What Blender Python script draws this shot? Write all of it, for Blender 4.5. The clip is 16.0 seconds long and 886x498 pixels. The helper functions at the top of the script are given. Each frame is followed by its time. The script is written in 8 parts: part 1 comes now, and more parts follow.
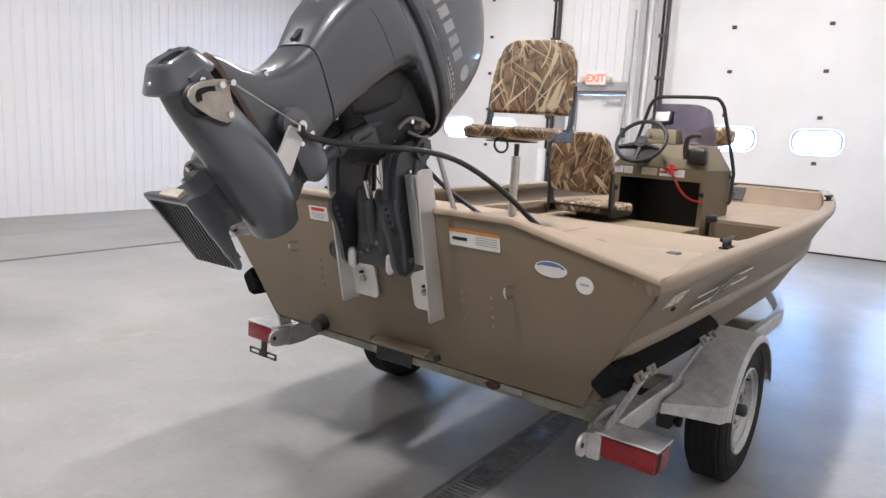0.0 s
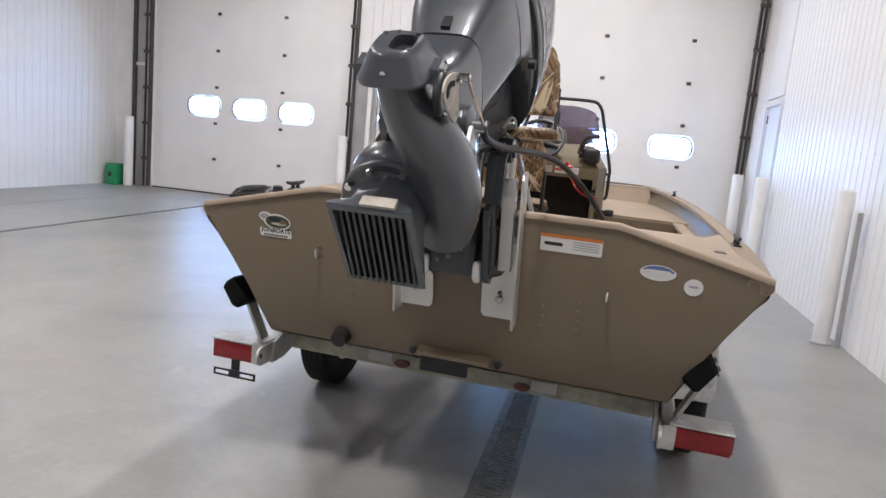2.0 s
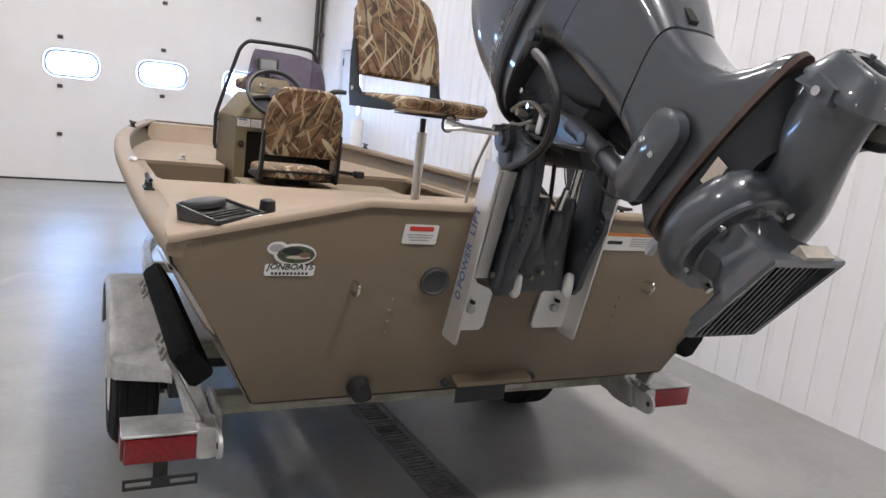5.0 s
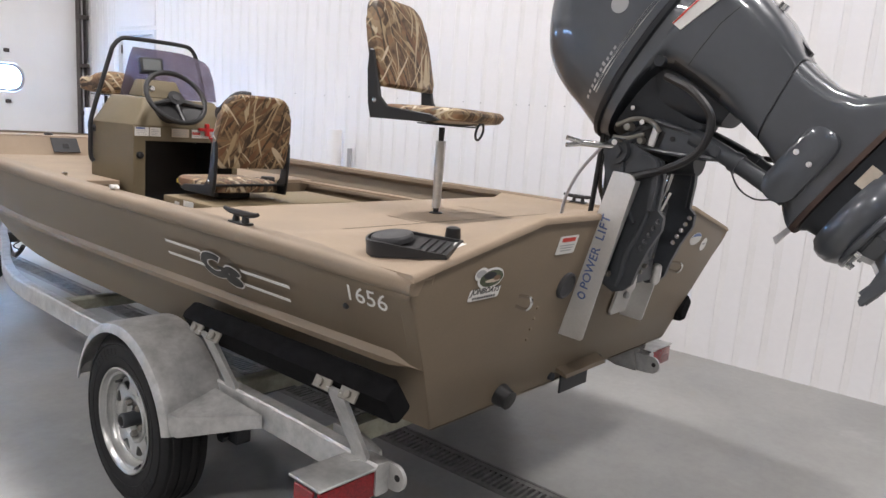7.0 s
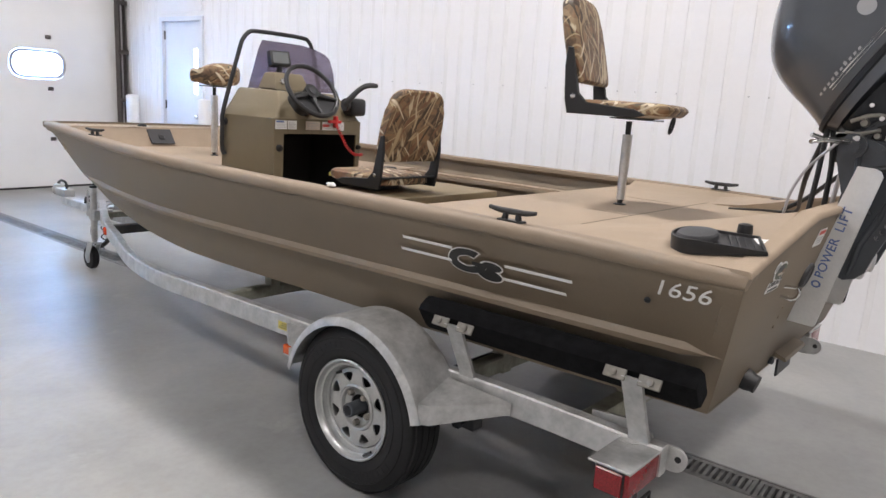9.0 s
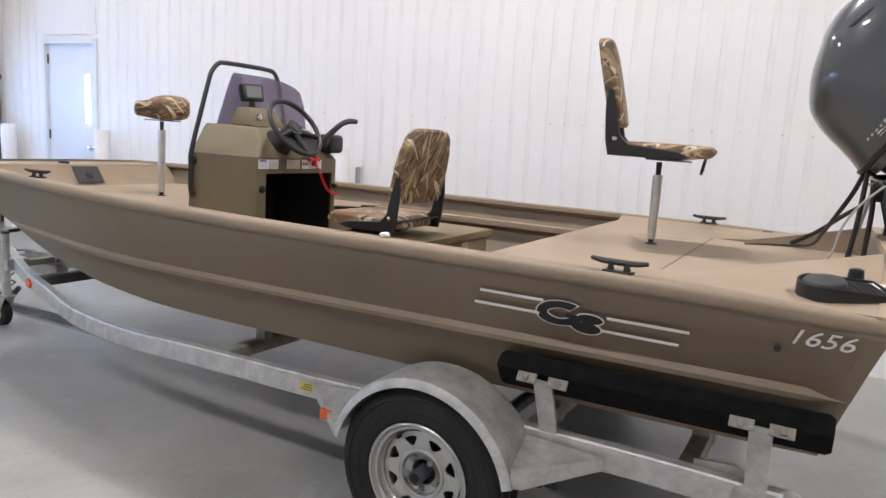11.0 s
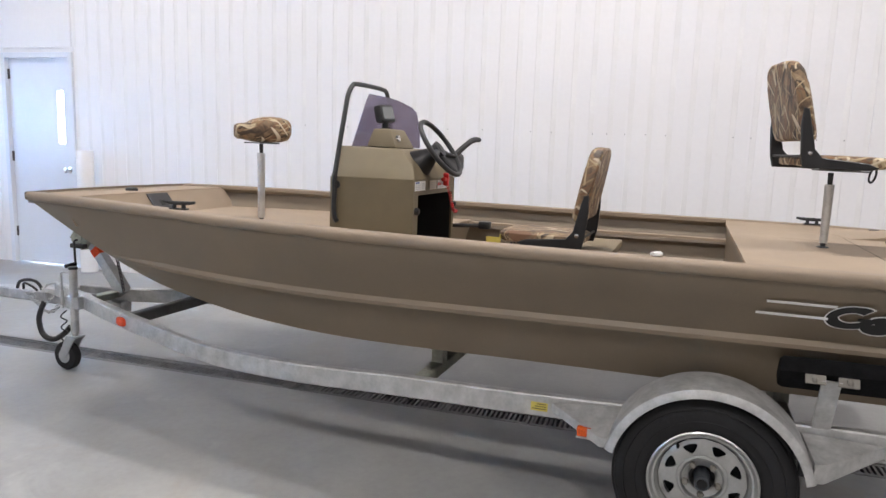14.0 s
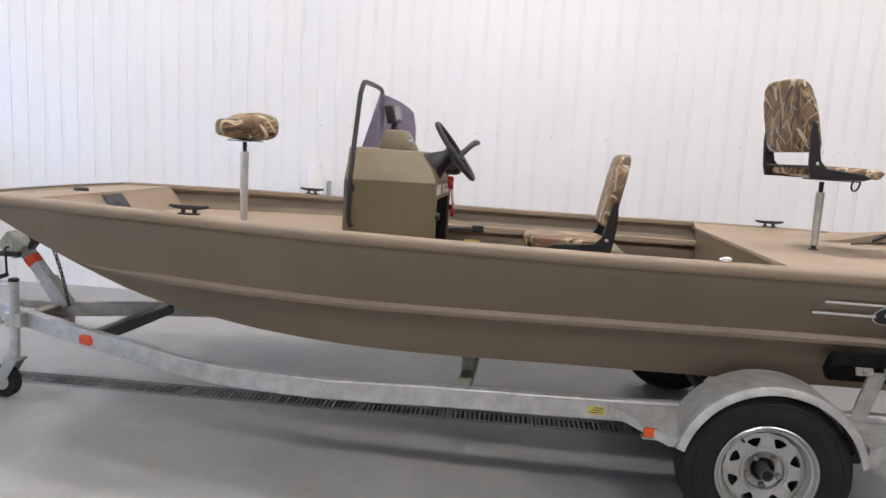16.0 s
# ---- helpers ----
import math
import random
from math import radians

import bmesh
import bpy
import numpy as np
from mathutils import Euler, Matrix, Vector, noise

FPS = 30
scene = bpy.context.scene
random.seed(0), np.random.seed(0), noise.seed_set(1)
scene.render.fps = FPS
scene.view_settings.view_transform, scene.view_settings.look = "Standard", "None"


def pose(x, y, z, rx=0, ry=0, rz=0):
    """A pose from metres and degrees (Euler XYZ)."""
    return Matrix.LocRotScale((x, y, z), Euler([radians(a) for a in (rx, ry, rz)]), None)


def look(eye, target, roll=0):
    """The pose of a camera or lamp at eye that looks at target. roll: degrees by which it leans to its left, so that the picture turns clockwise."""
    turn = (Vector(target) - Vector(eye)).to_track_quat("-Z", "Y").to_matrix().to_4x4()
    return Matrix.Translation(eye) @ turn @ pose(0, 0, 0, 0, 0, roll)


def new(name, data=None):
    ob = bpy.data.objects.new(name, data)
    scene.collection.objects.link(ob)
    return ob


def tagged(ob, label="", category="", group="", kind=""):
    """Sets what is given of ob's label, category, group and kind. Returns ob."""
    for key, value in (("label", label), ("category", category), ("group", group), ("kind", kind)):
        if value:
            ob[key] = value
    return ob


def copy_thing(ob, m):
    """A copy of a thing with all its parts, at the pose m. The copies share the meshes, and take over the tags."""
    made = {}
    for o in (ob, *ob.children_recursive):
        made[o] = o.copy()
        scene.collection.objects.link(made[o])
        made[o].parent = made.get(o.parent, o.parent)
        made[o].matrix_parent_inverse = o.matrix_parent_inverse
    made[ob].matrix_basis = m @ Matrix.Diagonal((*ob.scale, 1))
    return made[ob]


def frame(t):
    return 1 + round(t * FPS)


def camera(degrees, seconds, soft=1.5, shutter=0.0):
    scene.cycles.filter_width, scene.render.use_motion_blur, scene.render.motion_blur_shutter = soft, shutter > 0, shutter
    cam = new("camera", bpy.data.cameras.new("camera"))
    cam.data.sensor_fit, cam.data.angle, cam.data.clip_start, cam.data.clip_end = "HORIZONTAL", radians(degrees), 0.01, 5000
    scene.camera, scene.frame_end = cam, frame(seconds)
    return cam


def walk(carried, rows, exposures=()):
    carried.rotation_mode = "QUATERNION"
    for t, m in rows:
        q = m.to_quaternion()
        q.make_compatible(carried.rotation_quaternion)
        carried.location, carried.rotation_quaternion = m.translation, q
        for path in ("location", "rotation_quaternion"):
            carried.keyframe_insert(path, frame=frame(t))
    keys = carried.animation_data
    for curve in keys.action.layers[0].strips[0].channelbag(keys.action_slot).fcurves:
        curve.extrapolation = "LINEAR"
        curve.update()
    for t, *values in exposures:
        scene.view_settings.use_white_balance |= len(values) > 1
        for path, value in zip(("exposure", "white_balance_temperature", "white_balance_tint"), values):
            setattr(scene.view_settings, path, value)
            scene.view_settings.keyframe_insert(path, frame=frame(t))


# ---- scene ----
# ---- camera and its walk ----
cam = camera(64.8, 16.0)
PATH = [
    (0, (0.264, 0.17, 1.456), (-0.845, 1.803, 1.133), 3.0),
    (0.5, (0.041, 0.119, 1.421), (-0.999, 1.785, 1.044), 5.5),
    (1, (-0.281, 0.056, 1.441), (-1.22, 1.783, 1.07), 4.7),
    (1.5, (-0.55, -0.132, 1.436), (-1.26, 1.718, 1.163), 2.6),
    (2, (-0.839, -0.18, 1.421), (-1.269, 1.749, 1.111), 5.3),
    (2.5, (-1.141, -0.113, 1.432), (-1.344, 1.848, 1.096), 2.9),
    (3, (-1.48, -0.104, 1.418), (-1.431, 1.867, 1.084), 3.5),
    (3.5, (-1.773, -0.04, 1.434), (-1.422, 1.896, 1.076), 4.5),
    (4, (-2.053, 0.179, 1.429), (-1.456, 2.055, 1.074), 3.5),
    (4.2, (-2.153, 0.238, 1.437), (-1.479, 2.088, 1.083), 3.7),
    (6.3, (-3.164, 0.91, 1.444), (-1.73, 2.261, 1.099), 2.5),
    (6.5, (-3.277, 0.966, 1.457), (-1.802, 2.272, 1.117), 0.7),
    (7, (-3.446, 1.15, 1.457), (-1.911, 2.381, 1.098), 4.1),
    (7.5, (-3.53, 1.376, 1.452), (-2.002, 2.61, 1.076), 0.0),
    (8, (-3.682, 1.514, 1.452), (-2.134, 2.721, 1.067), 2.0),
    (8.5, (-3.938, 1.625, 1.46), (-2.373, 2.805, 1.063), 1.8),
    (9, (-4.042, 1.754, 1.469), (-2.487, 2.942, 1.055), 3.5),
    (9.5, (-4.06, 1.94, 1.474), (-2.471, 3.096, 1.099), 1.1),
    (9.7, (-4.078, 2.005, 1.473), (-2.469, 3.138, 1.12), 1.5),
    (11.8, (-4.498, 2.749, 1.51), (-2.656, 3.465, 1.198), 2.1),
    (12, (-4.556, 2.839, 1.506), (-2.698, 3.522, 1.219), 1.5),
    (12.5, (-4.705, 3.041, 1.511), (-2.809, 3.629, 1.267), 2.1),
    (13, (-4.728, 3.255, 1.497), (-2.834, 3.837, 1.226), 3.5),
    (13.5, (-4.736, 3.484, 1.508), (-2.862, 4.116, 1.21), 2.4),
    (14, (-4.863, 3.694, 1.513), (-2.974, 4.276, 1.211), 1.9),
    (14.5, (-4.972, 3.882, 1.526), (-3.044, 4.314, 1.217), 2.2),
    (15, (-4.952, 4.078, 1.501), (-2.999, 4.377, 1.194), 3.8),
    (15.5, (-4.909, 4.292, 1.511), (-2.943, 4.521, 1.224), 2.0),
    (16, (-4.951, 4.562, 1.508), (-2.978, 4.718, 1.215), 3.2),
]
# the automatic exposure of the filming camera
EXPOSURES = [(0, 0.28), (1.0, 0.27), (1.5, 0.22), (2.0, 0.04), (3.0, -0.10), (4.0, -0.06), (6.5, 0.02), (8.0, 0.08), (12.5, 0.0), (16, 0.05)]
walk(cam, [(t, look(eye, target, roll)) for t, eye, target, roll in PATH], EXPOSURES)

# ---- world, lamps, exposure ----
world = bpy.data.worlds.new("World")
scene.world = world
world.use_nodes = True
wn = world.node_tree
sky = wn.nodes.new("ShaderNodeTexSky")
sky.sky_type = "NISHITA"
sky.sun_disc = False
sky.sun_elevation = radians(35)
sky.sun_rotation = radians(160)
wn.links.new(sky.outputs[0], wn.nodes["Background"].inputs[0])
wn.nodes["Background"].inputs[1].default_value = 0.1

LAMP_POWER = 115.0
LAMP_ROWS = [(x, y) for x in (-5.6, -1.3) for y in (-4.4, 0.0, 4.4, 8.8)]
CEILING = 5.4
for lx, ly in LAMP_ROWS:
    ld = bpy.data.lights.new("ceiling_lamp", "AREA")
    ld.shape, ld.size, ld.size_y = "RECTANGLE", 0.30, 0.62
    ld.energy = LAMP_POWER * (0.98 if lx < -4 else 1.06) * (0.30 if ly < -1 else 0.98 if ly > 8 else 1.1)
    ld.color = (1.0, 0.950, 0.940)
    lo = new("ceiling_lamp", ld)
    lo.matrix_world = pose(lx, ly, CEILING - 0.19)

# ---- materials ----
def nd(nt, kind, **inputs):
    n = nt.nodes.new(kind)
    for k, v in inputs.items():
        n.inputs[k.replace("_", " ")].default_value = v
    return n


def ramp(nt, fac, stops):
    r = nt.nodes.new("ShaderNodeValToRGB")
    e = r.color_ramp.elements
    while len(e) < len(stops):
        e.new(0.5)
    for el, (p, c) in zip(e, stops):
        el.position, el.color = p, (*c, 1.0)
    nt.links.new(fac, r.inputs["Fac"])
    return r.outputs["Color"]


def bare(name):
    m = bpy.data.materials.new(name)
    m.use_nodes = True
    nt = m.node_tree
    return m, nt, nt.nodes["Principled BSDF"]


def coords(nt, scale=(1, 1, 1), rot=(0, 0, 0)):
    tc = nt.nodes.new("ShaderNodeTexCoord")
    mp = nt.nodes.new("ShaderNodeMapping")
    mp.inputs["Scale"].default_value = scale
    mp.inputs["Rotation"].default_value = rot
    nt.links.new(tc.outputs["Object"], mp.inputs["Vector"])
    return mp.outputs["Vector"]


def noise_tex(nt, vec, scale, detail=4.0, rough=0.55, dist=0.0):
    n = nt.nodes.new("ShaderNodeTexNoise")
    n.inputs["Scale"].default_value = scale
    n.inputs["Detail"].default_value = detail
    n.inputs["Roughness"].default_value = rough
    n.inputs["Distortion"].default_value = dist
    nt.links.new(vec, n.inputs["Vector"])
    return n.outputs["Fac"]


def bump(nt, bs, height, strength, dist=0.002):
    b = nt.nodes.new("ShaderNodeBump")
    b.inputs["Strength"].default_value = strength
    b.inputs["Distance"].default_value = dist
    nt.links.new(height, b.inputs["Height"])
    nt.links.new(b.outputs["Normal"], bs.inputs["Normal"])


def surface(name, color, rough=0.5, metal=0.0, var=0.12, scale=6.0, fine=90.0, bmp=0.15, bdist=0.001, spec=0.5, coat=0.0, rvar=0.1):
    """A plain material with stains at one scale and grain at another."""
    m, nt, bs = bare(name)
    v = coords(nt)
    big = noise_tex(nt, v, scale, 5.0)
    small = noise_tex(nt, v, fine, 3.0)
    lo = tuple(c * (1 - var) for c in color)
    hi = tuple(min(1.0, c * (1 + var)) for c in color)
    c1 = ramp(nt, big, [(0.3, lo), (0.7, hi)])
    mx = nt.nodes.new("ShaderNodeMix")
    mx.data_type, mx.blend_type = "RGBA", "MULTIPLY"
    mx.inputs["Factor"].default_value = 0.6
    nt.links.new(c1, mx.inputs[6])
    nt.links.new(ramp(nt, small, [(0.3, (1 - var,) * 3), (0.65, (1.0,) * 3)]), mx.inputs[7])
    nt.links.new(mx.outputs[2], bs.inputs["Base Color"])
    rr = nt.nodes.new("ShaderNodeMapRange")
    rr.inputs["To Min"].default_value = max(0.02, rough - rvar)
    rr.inputs["To Max"].default_value = min(1.0, rough + rvar)
    nt.links.new(big, rr.inputs["Value"])
    nt.links.new(rr.outputs["Result"], bs.inputs["Roughness"])
    bs.inputs["Metallic"].default_value = metal
    bs.inputs["Specular IOR Level"].default_value = spec
    bs.inputs["Coat Weight"].default_value = coat
    bs.inputs["Coat Roughness"].default_value = 0.12
    if bmp:
        bump(nt, bs, small, bmp, bdist)
    return m


# boat tan with the light in its colour: sides darker, upward decks lighter
HULL = surface("tan_paint_shaded", (0.180, 0.139, 0.094), 0.5, 0, 0.10, 2.5, 160, 0.25, 0.001)
DECK = surface("textured_tan_paint_lit", (0.335, 0.259, 0.187), 0.68, 0, 0.10, 4.0, 300, 0.6, 0.002)
CONSOLE = surface("console_paint", (0.165, 0.132, 0.078), 0.6, 0, 0.10, 5.0, 320, 0.5, 0.002)
BOXTAN = surface("hatch_paint", (0.215, 0.165, 0.095), 0.6, 0, 0.12, 5.0, 250, 0.4, 0.002)
MOTOR = surface("motor_enamel", (0.064, 0.071, 0.083), 0.36, 0.15, 0.08, 3.0, 40, 0.0, 0.001, 0.5, 1.0, 0.05)
CASTING = surface("grey_casting", (0.052, 0.058, 0.067), 0.42, 0.15, 0.15, 9.0, 90, 0.15, 0.001, 0.5, 0.25)
PLATE = surface("dull_zinc_plate", (0.24, 0.225, 0.20), 0.6, 0.4, 0.25, 12.0, 60, 0.3)
MOTOR.node_tree.nodes["Principled BSDF"].inputs["Coat Roughness"].default_value = 0.03
MOTOR_DARK = surface("dark_casting", (0.022, 0.025, 0.030), 0.45, 0.2, 0.2, 9.0, 90, 0.2)
GALV = surface("galvanised_steel", (0.50, 0.50, 0.49), 0.52, 0.55, 0.20, 14.0, 60, 0.25, 0.001)
# galvanised steel with the shade under the bow put into its colour
DARKGALV = surface("shaded_galvanised", (0.12, 0.122, 0.118), 0.6, 0.2, 0.25, 9.0, 50, 0.3, 0.001)
GALV_OLD = surface("weathered_galvanised", (0.36, 0.36, 0.29), 0.65, 0.3, 0.30, 9.0, 50, 0.3, 0.001)
ALU = surface("bare_aluminium", (0.72, 0.71, 0.69), 0.42, 0.6, 0.08, 8.0, 120, 0.12)
CHROME = surface("polished_steel", (0.72, 0.71, 0.70), 0.16, 1.0, 0.05, 8.0, 80, 0.0)
POLE = surface("brushed_pole", (0.60, 0.585, 0.56), 0.38, 0.7, 0.12, 20.0, 120, 0.1)
SILVER = surface("silver_wheel_paint", (0.46, 0.465, 0.455), 0.33, 0.75, 0.10, 10.0, 80, 0.1)
RUBBER = surface("tyre_rubber", (0.016, 0.016, 0.017), 0.78, 0, 0.25, 8.0, 120, 0.4, 0.001, 0.3)
BLACK = surface("black_plastic", (0.014, 0.014, 0.015), 0.45, 0, 0.15, 20.0, 150, 0.2)
CARPET = surface("black_carpet", (0.010, 0.010, 0.011), 0.95, 0, 0.4, 30.0, 500, 1.0, 0.004, 0.1)
DARKGREY = surface("dark_grey_plastic", (0.045, 0.045, 0.048), 0.55, 0, 0.12, 15.0, 150, 0.3)
WHITE = surface("white_paint", (0.78, 0.77, 0.77), 0.45, 0, 0.05, 3.0, 60, 0.08)
PANEL = surface("white_steel_panel", (0.80, 0.79, 0.80), 0.44, 0, 0.035, 0.8, 25, 0.06, 0.002, 0.5, 0, 0.04)
DOORPAINT = surface("door_panel_paint", (0.80, 0.79, 0.785), 0.42, 0, 0.04, 1.2, 140, 0.2, 0.001)
BLUEDOOR = surface("pale_door_paint", (0.70, 0.73, 0.79), 0.4, 0, 0.04, 1.5, 60, 0.08)
TRACK = surface("dark_track_steel", (0.085, 0.075, 0.072), 0.5, 0.4, 0.25, 9.0, 60, 0.2)
GREYTRIM = surface("grey_trim_steel", (0.42, 0.41, 0.42), 0.45, 0.3, 0.10, 4.0, 60, 0.1)
GREEN = surface("green_plastic", (0.02, 0.30, 0.12), 0.4, 0, 0.10, 9.0, 90, 0.1)
REDPAINT = surface("red_enamel", (0.55, 0.02, 0.02), 0.3, 0, 0.10, 9.0, 90, 0.0)
MAT = surface("door_mat", (0.035, 0.032, 0.032), 0.95, 0, 0.3, 20.0, 300, 0.8, 0.004, 0.1)
STICKER = surface("white_decal", (0.78, 0.77, 0.74), 0.45, 0, 0.04, 20.0, 90, 0.0)
STICK_BLACK = surface("black_decal", (0.012, 0.012, 0.012), 0.4, 0, 0.05, 20.0, 90, 0.0)
STICK_RED = surface("red_decal", (0.62, 0.05, 0.03), 0.45, 0, 0.05, 20.0, 90, 0.0)
STICK_ORANGE = surface("orange_decal", (0.62, 0.20, 0.04), 0.45, 0, 0.05, 20.0, 90, 0.0)
STICK_BLUE = surface("blue_decal", (0.11, 0.17, 0.38), 0.45, 0, 0.05, 20.0, 90, 0.0)
STICK_BROWN = surface("brown_print", (0.20, 0.12, 0.07), 0.5)
STICK_GREEN = surface("green_decal", (0.075, 0.095, 0.05), 0.45, 0, 0.6, 70.0, 200, 0.0)
STICK_YELLOW = surface("yellow_decal", (0.58, 0.47, 0.10), 0.45, 0, 0.05, 20.0, 90, 0.0)
GREYTEXT = surface("grey_print", (0.40, 0.40, 0.41), 0.5, 0, 0.05, 20.0, 90, 0.0)
TAN_ANODE = surface("bare_zinc", (0.48, 0.44, 0.38), 0.6, 0.3, 0.15, 30.0, 120, 0.3)
GASKET = surface("brown_gasket", (0.075, 0.046, 0.036), 0.7, 0, 0.2, 20.0, 90, 0.2)
CREAM = surface("cream_vinyl", (0.60, 0.52, 0.42), 0.5, 0, 0.08, 20.0, 120, 0.2)
SCREEN = surface("grey_screen", (0.16, 0.17, 0.17), 0.15, 0, 0.05, 5.0, 60, 0.0)
IRON = surface("cast_iron_grate", (0.20, 0.197, 0.193), 0.5, 0.3, 0.3, 20.0, 120, 0.3)
PIT = surface("drain_pit", (0.02, 0.02, 0.021), 0.9, 0, 0.2, 9.0, 60, 0.0)
CEIL = surface("unseen_ceiling_dark", (0.16, 0.16, 0.165), 0.5, 0, 0.04, 1.0, 30, 0.05)


def lens(name, color, glow=0.0):
    m, nt, bs = bare(name)
    v = coords(nt)
    c = ramp(nt, noise_tex(nt, v, 180, 2.0), [(0.35, tuple(x * 0.6 for x in color)), (0.65, color)])
    nt.links.new(c, bs.inputs["Base Color"])
    bs.inputs["Roughness"].default_value = 0.22
    bs.inputs["Coat Weight"].default_value = 0.2
    return m


RED_LENS = lens("red_lens", (0.24, 0.006, 0.012))
SEAM = surface("seam_shadow_grime", (0.07, 0.055, 0.04), 0.8, 0, 0.3, 30.0, 120, 0.2)
# the boat tan again, toned between shaded sides and lit decks
RIM = surface("tan_paint_half_lit", (0.262, 0.202, 0.144), 0.6, 0, 0.10, 3.0, 200, 0.4, 0.0015)
AMBER = lens("amber_lens", (0.70, 0.10, 0.01))
RED_REFLECTOR = lens("red_reflector", (0.88, 0.085, 0.025))


def glowing(name, color, strength):
    m, nt, bs = bare(name)
    bs.inputs["Base Color"].default_value = (*color, 1)
    bs.inputs["Emission Color"].default_value = (*color, 1)
    bs.inputs["Emission Strength"].default_value = strength
    return m


DAYLIGHT = glowing("daylight_backdrop", (0.40, 0.65, 1.0), 29.0)
SIDE_DAYLIGHT = glowing("pale_daylight_backdrop", (0.74, 0.86, 1.0), 16.0)
LAMPGLOW = glowing("lamp_lens", (1.0, 0.97, 0.94), 3.0)
SIGNGLOW = glowing("exit_letters", (1.0, 0.10, 0.06), 1.6)
SIGNFACE = glowing("exit_face", (0.85, 0.62, 0.58), 0.25)


def make_glass(name, tint, gloss):
    m = bpy.data.materials.new(name)
    m.use_nodes = True
    nt = m.node_tree
    nt.nodes.remove(nt.nodes["Principled BSDF"])
    tr = nd(nt, "ShaderNodeBsdfTransparent", Color=(*tint, 1))
    gl = nd(nt, "ShaderNodeBsdfGlossy", Color=(0.9, 0.9, 0.9, 1), Roughness=0.05)
    mx = nt.nodes.new("ShaderNodeMixShader")
    mx.inputs[0].default_value = gloss
    nt.links.new(tr.outputs[0], mx.inputs[1])
    nt.links.new(gl.outputs[0], mx.inputs[2])
    nt.links.new(mx.outputs[0], nt.nodes["Material Output"].inputs["Surface"])
    return m


PANE = make_glass("window_glass", (0.95, 0.97, 0.98), 0.06)


def tinted_plexi():
    m = bpy.data.materials.new("smoked_violet_plexi")
    m.use_nodes = True
    nt = m.node_tree
    nt.nodes.remove(nt.nodes["Principled BSDF"])
    tr = nd(nt, "ShaderNodeBsdfTransparent", Color=(0.60, 0.56, 0.66, 1))
    df = nd(nt, "ShaderNodeBsdfDiffuse", Color=(0.36, 0.335, 0.42, 1))
    gl = nd(nt, "ShaderNodeBsdfGlossy", Color=(0.9, 0.9, 0.9, 1), Roughness=0.08)
    a = nt.nodes.new("ShaderNodeMixShader")
    a.inputs[0].default_value = 0.38
    b = nt.nodes.new("ShaderNodeMixShader")
    b.inputs[0].default_value = 0.07
    nt.links.new(tr.outputs[0], a.inputs[1])
    nt.links.new(df.outputs[0], a.inputs[2])
    nt.links.new(a.outputs[0], b.inputs[1])
    nt.links.new(gl.outputs[0], b.inputs[2])
    nt.links.new(b.outputs[0], nt.nodes["Material Output"].inputs["Surface"])
    return m


PLEXI = tinted_plexi()


